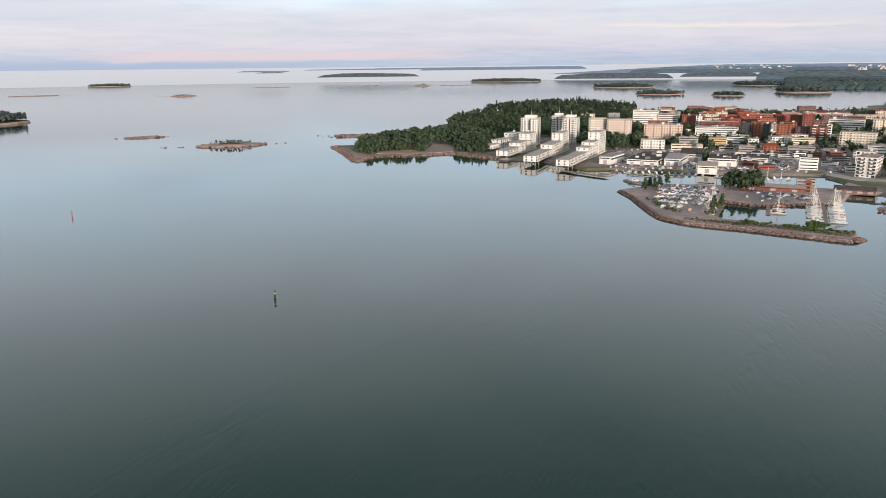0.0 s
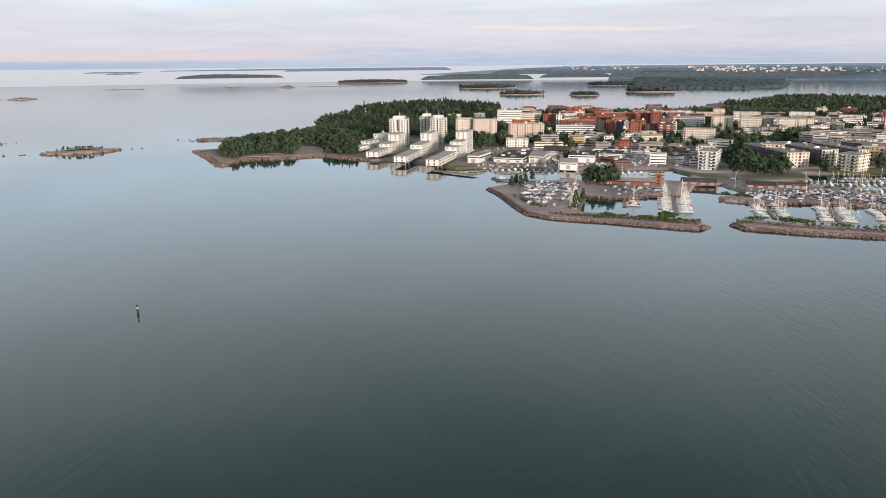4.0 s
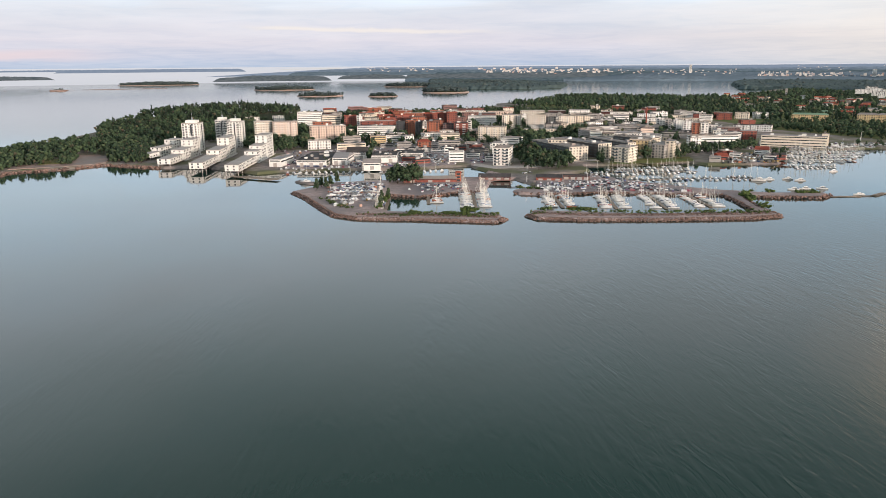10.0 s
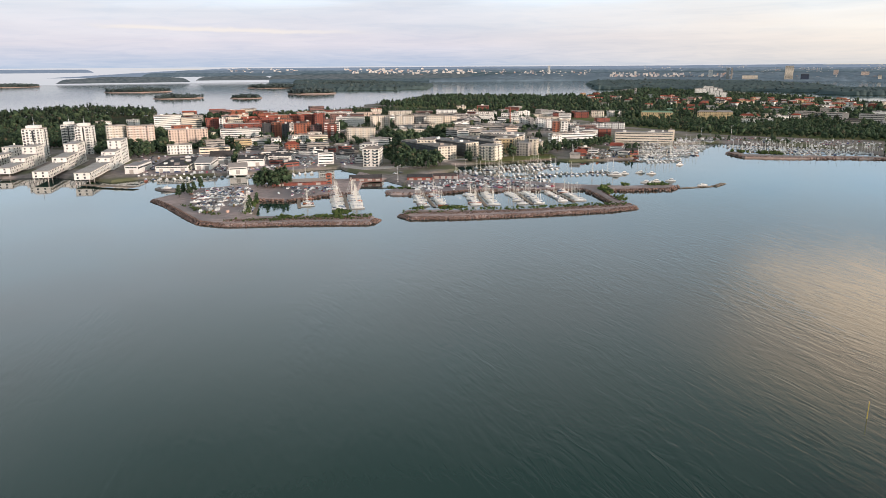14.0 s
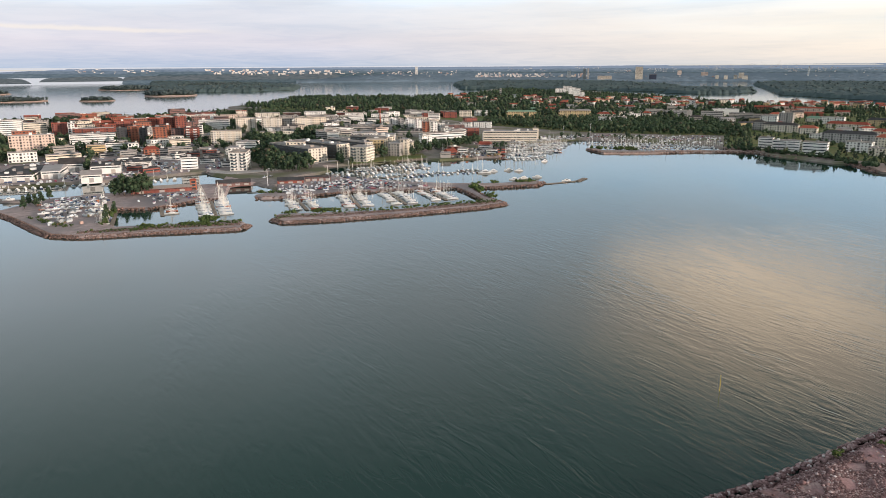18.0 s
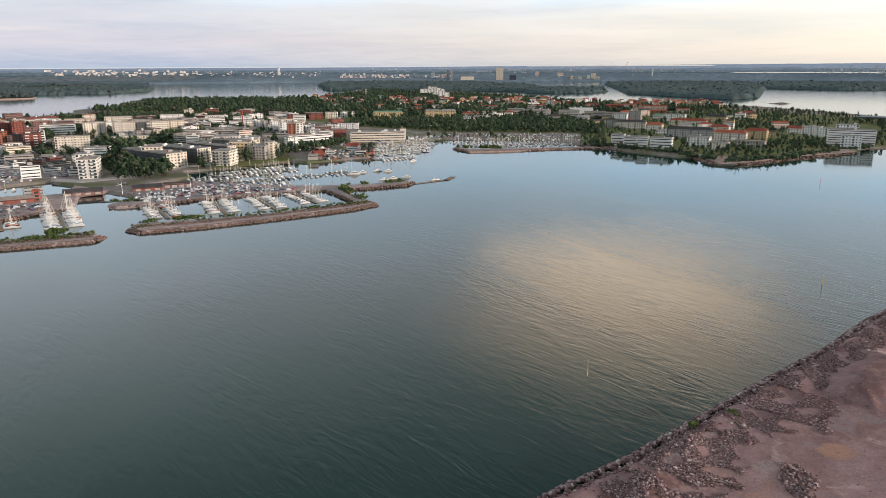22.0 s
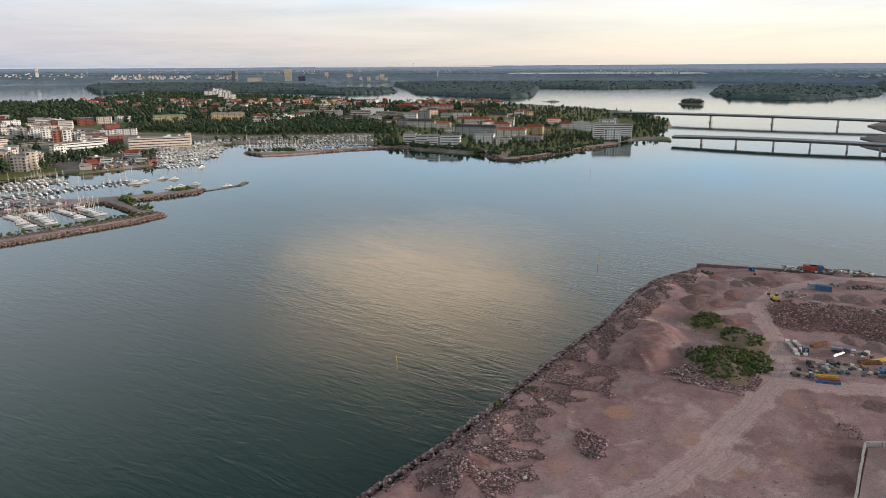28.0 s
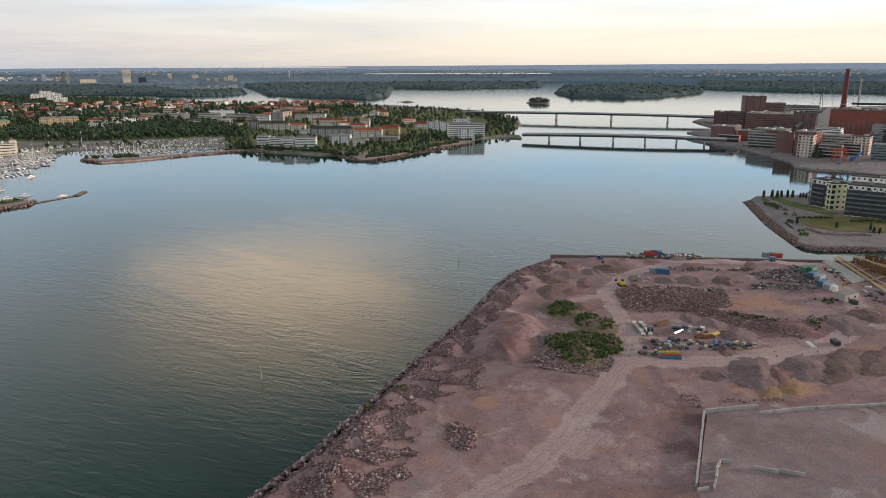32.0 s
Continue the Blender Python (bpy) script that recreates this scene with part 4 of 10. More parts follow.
building(418.4, 821.8, 32.4, 11.5, -27, rot=-6, wall="white", what="office block", name="office_building", style="band", d=26)
building(446.2, 835.3, 18.6, 7.4, -28.1, rot=-6, wall="cream", d=12)
# halls and coloured rows behind
hall(463.7, 1083, 53.7, 10.8, -23.2, d=60, wall="concrete", roof="roofgrey", doors=3)
hall(479.1, 972, 67.2, 8.4, -26.2, d=50, wall="concrete", roof="roofgrey", doors=4)
hall(497.4, 892.3, 40.1, 7.2, -29.1, d=40, wall="concrete", roof="roofdark", doors=3)
building(439.9, 1050, 20.7, 15.6, -22.7, wall="darkwall", d=14)
building(556.2, 1259.5, 16.8, 11.5, -23.8, wall="brick", d=12)
building(572.8, 1228.3, 39.5, 12.4, -25, wall="white", d=12)
building(589.9, 1163, 32.3, 13, -26.9, wall="white", d=14)
building(553.1, 1068.4, 13.1, 13, -27.4, wall="white", d=10)
for k, args in enumerate(((533, 1003.1, 12.4, 17.6, -28, "white"), (531.9, 978.9, 8.7, 18.1, -28.5, "greypanel"), (543.1, 970.2, 12.2, 17.3, -29.2, "white"), (539.9, 936.8, 11.9, 18.5, -30, "white"), (525.9, 891.6, 9.8, 19.4, -30.5, "brick2"), (535, 884.6, 9.8, 19.4, -31.2, "white"), (619.3, 1075.8, 35, 10.6, -29.9, "cream"), (582, 940.1, 12.2, 11.2, -31.8, "white"), (593.4, 919.1, 29.4, 9.4, -32.8, "brickdark"), (660.2, 1177.1, 26.4, 8.3, -29.3, "cream"))):
    building(*args[:5], d=12, rot=6, wall=args[5], roof="roofgrey", group="coloured row of town blocks")
s_ = Shape()
s_.tube((0, 0, 0), (0, 0, 30), 1.4, 1.0, 10)
tagged(part("brick_chimney", s_, M["brick"], at=pose(*(544.9, 1074.8), G)), "slender red brick chimney among the halls", "chimney")
# long white office by the boatyard
building(439.9, 757.3, 2.8, 14.5, -30.2, rot=-58, wall="white", d=14, what="office block", name="office_building")
building(489.8, 784.6, 58.7, 13.1, -32, rot=24, wall="white", style="band", d=15, what="office block", name="office_building", note="in a long slab")
building(525.1, 802.4, 19.8, 14.3, -33.2, rot=20, wall="white", style="band", d=14, what="office block", name="office_building")
building(547.5, 804.2, 18.5, 15.3, -34.2, rot=10, wall="brick", d=12)
building(574.8, 755.4, 71.4, 12.9, -37.3, rot=2, wall="cream", style="band", d=16, what="office block", name="office_building", note="in a long slab")
building(610.7, 746.5, 7.6, 15.5, -39.3, rot=2, wall="cream", style="blank", d=7, what="stair block", name="office_building")
hall(557.6, 787, 9.9, 9.1, -35.3, d=16, wall="white", roof="roofgrey", doors=1)
# harbour halls
hall(6.1, 722.6, 30.1, 6.4, -0.5, d=66, rot=-14, wall="white", roof="roofdark", doors=3, stripe="hullblue", note="")
hall(34.7, 729.1, 15.2, 7, -2.7, d=40, rot=-12, wall="white", roof="roofgrey", kind="gable", doors=2)
hall(54.7, 769, 21.5, 7.4, -4.1, d=22, rot=-8, wall="white", roof="roofdark", kind="gable", doors=2)
hall(63.5, 685.9, 16.4, 6.6, -5.3, d=15, rot=-4, wall="white", roof="roofgrey", kind="gable", doors=1, note="")
hall(81.1, 734.5, 26.3, 7.6, -6.3, d=34, rot=-4, wall="white", roof="roofdark", doors=2)
hall(114.6, 764.4, 24.2, 5.5, -8.5, d=28, rot=-6, wall="white", roof="roofdark", doors=3, stripe="hullblue")
hall(-29.7, 729.5, 12.2, 7.6, 2.3, d=36, rot=-22, wall="white", roof="roofgrey", doors=1)
building(-24.1, 756, 13.9, 7.2, 1.8, rot=-40, wall="white", style="band", d=8, what="office block", name="office_building")
hall(105.6, 599.9, 46.1, 3, -10, d=9, wall="brick", roof="roofgrey", kind="gable", doors=3, base=1.7)
building(130.2, 598.1, 4.9, 7.9, -12.3, wall="brick2", roof="roofred", kind="hip", d=5, what="harbour office", name="harbour_office", base=1.7)
hall(163.7, 601.1, 28.2, 2.5, -15.2, d=10, wall="brickdark", roof="roofdark", kind="gable", doors=4, base=1.7)
hall(208.8, 585.8, 22.2, 2.5, -19.6, d=10, wall="brick", roof="roofdark", kind="gable", doors=3, base=1.7, note="by the cars")
hall(233.3, 584.1, 23, 3.5, -21.8, d=6, wall="brickdark", roof="roofdark", doors=4, base=1.7)
hall(411.2, 655.8, 11.1, 4.9, -32.1, d=12, wall="greypanel", roof="roofgrey", doors=1)
# low slopes beyond: ochre blocks, villas and terraces
building(849.7, 1082.4, 56.1, 11.7, -38.1, wall="ochre", roof="roofgreen", kind="hip", d=12)
building(916.1, 1029.5, 29.9, 13.8, -41.7, wall="ochre", roof="roofgrey", kind="hip", d=12)
building(939.5, 1010.9, 29.8, 13.7, -42.9, wall="ochre", roof="roofgrey", kind="hip", d=12)
building(1064.4, 1252.9, 46.5, 6.6, -40.3, wall="white", roof="roofgrey", d=14)
hall(1019.8, 1194.8, 28.8, 6.3, -40.5, wall="brick", roof="roofred", kind="gable", d=10)
building(973.5, 1201.6, 16, 7.1, -39, wall="ochre", roof="roofgreen", kind="hip", d=12)
for k in range(6):
    building(*[(1562.1, 1787.6, 35.3, 11.1, -41.1), (1649.4, 1853.9, 29.8, 14.9, -41.7), (1501.2, 1666.6, 24.5, 18.1, -42), (1484.2, 1622, 16.1, 16.3, -42.5), (1417.4, 1557.4, 15.4, 14.2, -42.3), (1403.1, 1515.6, 15.2, 11.2, -42.8)][k], d=14, wall="white", roof="roofgrey", base=14, group="white hillside terrace")
for args, wl, rf in (((985.2, 995.6, 34.1, 6.8, -44.7), "cream", "roofred"), ((918.7, 935.9, 17.6, 7.3, -44.5), "white", "roofgrey"), ((915.4, 910.9, 16.7, 8.2, -45.1), "white", "roofgrey"), ((938.1, 911.6, 20.5, 8.3, -45.8), "white", "roofgrey"), ((1050.1, 1008.1, 30.5, 7.2, -46.2), "cream", "roofgrey"), ((1093.1, 1013.5, 23.8, 6.4, -47.2), "cream", "roofgrey")):
    building(*args, d=14, wall=wl, roof=rf, kind="hip" if rf == "roofred" else "flat")
for args in ((1102.5, 984.4, 31.9, 11.6, -48.2), (1133.1, 986.8, 28.7, 8.6, -48.9), (1193.1, 1008.7, 32.3, 13.5, -49.8), (1106.7, 923.5, 30, 12.6, -50.2), (1113.2, 857, 38, 13.4, -52.4), (1153.6, 824.8, 41.3, 10.6, -54.4), (1140.4, 772.1, 30.5, 11.4, -55.9)):
    building(*args, d=13, wall="greypanel", style="band", roof="roofgrey")
building(1196.4, 890.8, 49.3, 13.2, -53.3, wall="white", roof="roofgrey", style="blank", d=20, what="sports hall")
building(1077.6, 878.1, 9.7, 15.2, -50.8, wall="concrete", style="blank", d=10, what="stair block")
for k, args in enumerate(((1389.6, 939.9, 38.3, 8.8, -55.9), (1401, 903.6, 39.7, 11.2, -57.2), (1394.1, 857.8, 30.7, 9.9, -58.4), (1384.2, 823.3, 30.4, 11, -59.3), (1373.8, 990.4, 28.2, 8.8, -54.2), (1316.6, 790.1, 40.6, 5.8, -59), (1381.5, 767.9, 26.6, 7.2, -60.9))):
    building(*args, d=11, wall="brick2" if k in (0, 5) else "pink", roof="roofred", kind="gable", group="red roofed rows")
for args, wl, rf, kd in (((1105.2, 706.2, 21.6, 18.8, -57.4), "concrete", "roofgrey", "flat"), ((1054.2, 703, 24.4, 16.2, -56.3), "white", "roofgrey", "flat"), ((1173.8, 668, 36.1, 11.3, -60.4), "white", "roofgrey", "flat"), ((1194.9, 602.4, 37.4, 9.3, -63.2), "ochre", "roofdark", "hip"), ((1190.6, 709, 26.3, 6.3, -59.2), "cream", "roofgreen", "hip"), ((1099.9, 600.8, 58.8, 7.7, -61.4), "cream", "roofred", "hip"), ((973.4, 664.9, 16.6, 12.4, -55.7), "greypanel", "roofdark", "hip"), ((973.9, 630.3, 48.6, 10.6, -57.1), "cream", "roofdark", "hip"), ((976.8, 589.2, 24.2, 8.7, -58.9), "cream", "rooforange", "hip"), ((904.4, 490.4, 61.3, 11.9, -61.5), "greypanel", "roofdark", "hip"), ((1005.9, 499.9, 28, 8.7, -63.6), "cream", "roofred", "hip"), ((931.4, 545.9, 21.4, 5.8, -59.6), "white", "roofgrey", "flat"), ((953.5, 422, 27.9, 11.4, -66.1), "ochre", "roofred", "hip"), ((891.1, 428.5, 41.9, 12.3, -64.3), "cream", "rooforange", "hip"), ((820.9, 432.8, 26, 11.6, -62.2), "white", "roofgrey", "flat"), ((804.2, 399.5, 23.9, 8.4, -63.6), "cream", "roofgrey", "flat"), ((857.3, 389, 40.8, 7.4, -65.6), "greypanel", "roofgrey", "flat"), ((1075.2, 419.5, 19.1, 7.2, -68.7), "white", "roofred", "gable"), ((1052.8, 388.4, 23.1, 13.1, -69.8), "white", "roofgrey", "flat"), ((1048.6, 369, 21.1, 12.2, -70.6), "white", "roofgrey", "flat")):
    building(*args, d=15, rot=-10, wall=wl, roof=rf, kind=kd)
building(956.7, 305.1, 51.7, 19.6, -72.3, rot=6, wall="white", roof="roofgrey", style="band", d=16)
building(986.8, 320.7, 25.5, 23.5, -72, rot=6, wall="white", roof="roofgrey", d=9)
building(927, 295.2, 21.6, 15.3, -72.3, rot=6, wall="white", roof="roofgrey", d=8)
for args in ((764.5, 510.7, 15.6, 13.2, -56.3), (755.1, 486.7, 15.4, 12.9, -57.2), (751.0, 467.1, 13.2, 14.1, -58.1), (761.4, 448.5, 24.8, 13.5, -59.5)):
    building(*args, d=14, rot=-8, wall="white", roof="roofgrey", style="band", bal="white", group="white terraced shore blocks")
# villas scattered in the wood
VILLAS = random.Random(11)
for k in range(120):
    u, v = VILLAS.random(), VILLAS.random()
    a = Vector((956.1, 1400)).lerp(Vector((1659, 792.9)), u)
    b = Vector((1176.8, 1898.1)).lerp(Vector((1706.7, 891.6)), u)
    p = a.lerp(b, v)
    away = -math.degrees(math.atan2(p.x, p.y))
    house(p.x, p.y, VILLAS.uniform(9, 22), VILLAS.uniform(4.5, 8), away, 9, VILLAS.uniform(-60, 60), VILLAS.choice(["white", "cream", "pink", "brick", "ochre"]), VILLAS.choice(["roofred", "roofred", "roofgrey", "rooforange", "roofdark"]), base=G + 2 + 6 * v)

# ---------------------------------------------------------------- smaller buildings that fill the town
FILL = random.Random(21)


def infill(poly, gap, number, size, tall, walls, roofs, kinds=("flat",), reach=9.0, style=None, turns=(-8, 4, 24), what="town house", name="town_house", deep=(9, 14)):
    """Buildings on free ground inside a polygon."""
    spots = fill(poly, gap)
    FILL.shuffle(order := list(range(len(spots))))
    made = 0
    for k in order:
        x, y = spots[k]
        if made >= number or any((x - fx) ** 2 + (y - fy) ** 2 < reach**2 for fx, fy, fr in FOOT):
            continue
        away = -math.degrees(math.atan2(x, y))
        rf, kd = FILL.choice(roofs), FILL.choice(kinds)
        building(x, y, FILL.uniform(*size), FILL.uniform(*tall), away, d=FILL.uniform(*deep), rot=FILL.choice(turns), wall=FILL.choice(walls), roof=rf, kind=kd, style=style or FILL.choice(["grid", "band"]), what=what, name=name)
        made += 1


TOWNY = ["white", "cream", "greypanel", "pink", "brick", "white"]
infill([(33.7, 728.2), (205.9, 702.2), (235.5, 854), (56.9, 901.3)], 13, 16, (10, 20), (4, 7), ["white", "white", "greypanel", "brick"], ["roofdark", "roofgrey", "roofdark"], reach=13, style="band", what="harbour workshop", name="workshop")
infill([(15.6, 939), (256.1, 874.9), (303.7, 1038.4), (19.6, 1118)], 15, 16, (14, 28), (7, 12), TOWNY, ["roofdark", "roofgrey", "roofgrey"], reach=12)
infill([(21.9, 1223.2), (331.5, 1134.1), (434.5, 1488), (29.4, 1558.7)], 24, 34, (18, 34), (10, 16), ["brick", "brick", "brickdark", "cream", "white", "brick2", "greypanel"], ["roofdark", "roofred", "roofgrey"], reach=13, what="apartment block", name="apartment_building")
infill([(271.6, 928.2), (435.6, 801.1), (589.7, 1070.9), (410.1, 1404.1)], 22, 26, (16, 34), (9, 15), ["white", "cream", "pink", "greypanel"], ["roofgrey", "roofdark"], reach=13, what="apartment block", name="apartment_building")
infill([(373.6, 933), (513.7, 864.8), (605.6, 856.9), (839.2, 1187.3), (588.4, 1525.2)], 24, 34, (16, 34), (8, 13), ["white", "white", "cream", "greypanel", "brick"], ["roofgrey", "roofdark"], reach=13, what="apartment block", name="apartment_building")
infill([(406.4, 660.9), (478.6, 644), (529.1, 712.1), (448, 728.2)], 12, 7, (8, 14), (3, 5), ["greypanel", "brick", "white"], ["roofgrey", "roofdark", "roofred"], ("gable", "flat"), 9, "band", what="boatyard shed", name="shed")
infill([(1032, 1198.4), (1012.5, 912.7), (990.2, 687.7), (1394.4, 965), (1348.4, 1560)], 30, 22, (14, 34), (7, 12), ["cream", "white", "pink", "ochre", "greypanel"], ["roofred", "roofgrey", "roofdark"], ("flat", "hip", "gable"), 16)
infill([(907.3, 630.8), (876.2, 463.5), (1025.7, 386.7), (1365.3, 564.1), (1359.9, 941.4)], 26, 18, (12, 26), (7, 13), ["cream", "white", "ochre", "pink"], ["roofred", "rooforange", "roofgrey", "roofdark"], ("hip", "gable", "flat"), 15)

# ---------------------------------------------------------------- woods and street trees
HILLS = [(*(-139.3, 1445), 170, 17), (*(-227, 1425), 120, 10), (*(1032.2, 1596.4), 500, 4), (*(762.3, 1698.3), 400, 4), (*(-285, 913.8), 120, 3)]
woods("cape_wood", [[(-325.7, 794.1), (-269.5, 789.9), (-265, 830.2), (-262.8, 887), (-223.9, 871.8), (-205.3, 809.9), (-167, 801.8), (-167.7, 867.1), (-147, 902), (-134.9, 983.9), (-69.5, 1058.8), (-78.3, 1197.7), (-194.4, 1156.9), (-249.2, 1076.6), (-301.7, 1022.8), (-339.2, 945), (-340.5, 869.6)]], 7.2, 11.5, G, "dense mixed wood of pines and birches on the cape", HILLS[4:], 0.35)
woods("ridge_wood", [[(-284.1, 1080.1), (-192.7, 1146.5), (-78.3, 1197.7), (-75.6, 1319.7), (-88.7, 1362.9), (-219.5, 1310.5), (-294.6, 1374.2), (-334.2, 1337.5), (-319.1, 1202.2)]], 8.5, 12, G, "mixed wood on the ridge's near slope", HILLS[:2], 0.4)
CAPE_FRONT = [[(-316.0, 770.3), (-294.0, 756.4), (-288.8, 787.5), (-274.5, 799.0), (-295.7, 868.9), (-327.0, 894.0), (-352.1, 879.6)], [(-249.4, 794.8), (-235.9, 790.1), (-250.0, 858.3), (-270.6, 917.0), (-281.9, 895.9)], [(-207.1, 813.3), (-183.5, 792.8), (-163.7, 799.1), (-182.8, 886.6), (-210.6, 912.4), (-228.3, 898.0)], [(-218.7, 898.4), (-182.8, 886.6), (-195.2, 987.3), (-235.5, 986.0)]]
woods("cape_wood", CAPE_FRONT, 6.0, 10, G, "birches and low trees at the cape's rocky shore", (), 0.15)
# the ridge's ground
s, cells = Shape(), 24
hx0, hy0 = HILLS[0][0] - 330, HILLS[0][1] - 260
for j in range(cells + 1):
    for i in range(cells + 1):
        px, py = hx0 + i * 560 / cells, hy0 + j * 520 / cells
        rise = float(ridge(HILLS[:2], np.array([px]), np.array([py]))[0])
        s.v.append((px, py, min(G + rise - 1.0, rise * 1.6 - 6.0)))
        if i and j:
            q = j * (cells + 1) + i
            s.f.append((q - cells - 2, q - cells - 1, q, q - 1))
            s.m.append(0)
tagged(part("hill", s, M["forest_floor"]), "low wooded ridge on the cape", "hill", kind="structure")
woods("ridge_wood", [[(-297.7, 1389), (-219.5, 1310.5), (-79.7, 1220.5), (-87.8, 1348.6), (-13.9, 1397.6), (-3, 1510.6), (-39.7, 1551.9), (-184, 1535.7), (-290.7, 1464.9)]], 9.5, 16, G, "dark pine wood on the ridge", HILLS[:2], 0.65)
woods("town_trees", [[(-115.5, 1099.6), (-59.2, 894.5), (226.7, 870), (427.3, 852.9), (492.6, 847.3), (695.6, 1278.3), (425.3, 1468.4), (-3, 1510.6), (-87.8, 1348.6)]], 10.0, 11, G, "leafy trees along streets and in courtyards", (), 0.2, clear=0.35)
woods("town_trees", [[(-37.5, 1464), (407, 1404.3), (503.5, 1569), (335.4, 1535.6), (8.8, 1508.9)], [(407, 1404.3), (719.5, 1248.7), (719.9, 1152), (838.9, 1346.4), (647.6, 1420.4), (491.7, 1531.7)]], 11.0, 12, G, "trees along the far shore of the town", (), 0.4)
woods("town_trees", [[(834.4, 590), (792.5, 451.6), (905.5, 374.7), (1002.1, 342), (1305.5, 539.5), (1478.2, 837.7), (1422.6, 1015.3), (1197.6, 1091.7), (1050.8, 959.6), (1055.7, 779.1)]], 11.0, 8.0, G, "trees between the houses of the cape", (), 0.4, clear=0.58)
woods("street_trees", [[(-74, 921.7), (-57.6, 869.8), (-19.2, 854.9), (1.3, 889.3), (6.5, 1145.7), (-8.2, 1168.2), (-6.9, 957.4), (-63.4, 962.5)], [(32.5, 912.4), (47.7, 924.4), (62.6, 1081.4), (72.8, 1080.3), (65.7, 909.5), (48.5, 885.3)], [(116.3, 932), (132.8, 944.6), (145.6, 1037.4), (134.8, 1055.9)], [(66, 746.2), (87.6, 881.9), (83.5, 882.3), (68, 783.7)]], 8.0, 15, G, "tall street trees between the blocks", (), 0.15, lumps=13)
woods("street_trees", [[(224.4, 743.5), (213, 685.6), (210.3, 642.1), (240.7, 640.1), (261.1, 652.7), (267.5, 689.6), (277.7, 748.7), (302.4, 863.6), (301.1, 929.3), (257, 832.1)], [(253.9, 867.7), (317.2, 900.5), (358.5, 924), (394.1, 920.8), (423.2, 1009.8), (354.8, 976.1), (287.7, 959.5)], [(243.9, 1027.6), (246.5, 978.6), (278.3, 1136.9), (269.5, 1137.9)]], 8.5, 15, G, "dense green park trees between the blocks", (), 0.1, lumps=13)
woods("street_trees", [[(287, 667.4), (304.4, 664.7), (312.6, 690.6), (302.9, 697.8)], [(378.8, 687.4), (398.9, 684.7), (455.7, 767.6), (420.7, 748.8)], [(335.9, 684.4), (349.9, 685.4), (365.8, 709.4), (352.9, 712.9)], [(417.1, 703), (442, 718.5), (521.3, 750.2), (544.9, 784.2), (455.7, 767.6)], [(469.4, 650.9), (485.8, 645.1), (519, 689.3), (506.4, 698.8)]], 8.0, 12, G, "shore trees beside the marina", (), 0.1, lumps=13)
woods("villa_wood", [[(723.8, 876), (744.5, 768.9), (880.7, 619.6), (993.2, 688.1), (1079.6, 838.1), (908.2, 1030.7), (773.3, 1097.9), (700.7, 995.7)]], 10, 11, G, "belt of dense green trees behind the marina", (), 0.1)
woods("villa_wood", [[(511.1, 1646.5), (736.9, 1364.9), (806.6, 1144.9), (908.2, 1030.7), (1102.8, 856.2), (1290.9, 895.8), (1479.1, 799), (1624.4, 762.3), (1679.1, 923.9), (1565.9, 1141.7), (1701, 1500.8), (1766.2, 2001.4), (1779.3, 2360), (1199.1, 1871.4), (1073.4, 1914.7), (941.2, 2071.9), (815.8, 2169.3), (608.6, 1834.5), (516.4, 1788.2), (512.9, 1654.1)]], 12.0, 12, G, "wide mixed wood with villas among the trees", HILLS[2:4], 0.5, low=True, clear=0.12)
woods("cape_trees", [[(756.2, 560.7), (746.2, 512.1), (759.9, 433.2), (727.5, 356.8), (769.3, 333), (881.7, 308.8), (950.6, 287), (969.4, 280.2), (1003.2, 256.1), (1190.3, 286.4), (1342, 326.6), (1382.2, 402.5), (1053.2, 302.8), (999.5, 350), (900.6, 389.5), (810.5, 397.2), (792.5, 451.6), (749.6, 427.5), (756.7, 519.2), (907.3, 630.8), (867.5, 641.9)]], 8.0, 8.5, G, "pines and birches along the rocky shore", (), 0.4, clear=0.45)
woods("cape_trees", [[(741, 552), (736, 500), (734.5, 462), (735, 392), (741, 392), (743, 430), (738, 452), (738.5, 470), (746, 500), (752, 548)]], 5.2, 8.0, G, "leafy trees between the waterside flats and the shore", (), 0.15, clear=0.25, hug=True)
woods("cape_trees", [[(1006.8, 444.6), (1222.1, 427.9), (1352.8, 391.6), (1342, 326.6), (1499.7, 434.3), (1597.9, 602), (1619.3, 852.9), (1405.5, 796.8), (1154.7, 553.3)]], 11.0, 9, G, "pines and birches between the houses", (), 0.4, clear=0.5)

woods("street_trees", [[(556, 742), (668, 738), (728, 660), (752, 690), (690, 768), (570, 752)]], 13.0, 7, G, "small leafy trees along the boatyard road", (), 0.0, clear=0.3)
# green ground under the woods
patch("grass", [(750.8, 556.8), (754.7, 430.3), (713.7, 350.2), (759.2, 328.6), (932.3, 293.6), (1006.3, 273.8), (1166.3, 286.4), (1313, 322.7), (1481.9, 429.1), (1575.3, 829.9), (1404.4, 1002.4), (896.7, 663.1)], G + 0.12, M["grass"], "rough grass and gardens on the cape", "grass", 0.3)
patch("grass", [(694.2, 986.4), (750.9, 775.4), (888, 624.8), (1260.8, 874.8), (1603.6, 752.4), (1543.2, 1125.1), (1672.1, 1475.3), (1731, 1961.6), (1740.4, 2308.7), (1179.4, 1840.9), (790, 2101.6), (517.3, 1666), (745.5, 1380.8)], G + 0.12, M["grass"], "gardens and rough grass between the villas", "grass", 0.3)

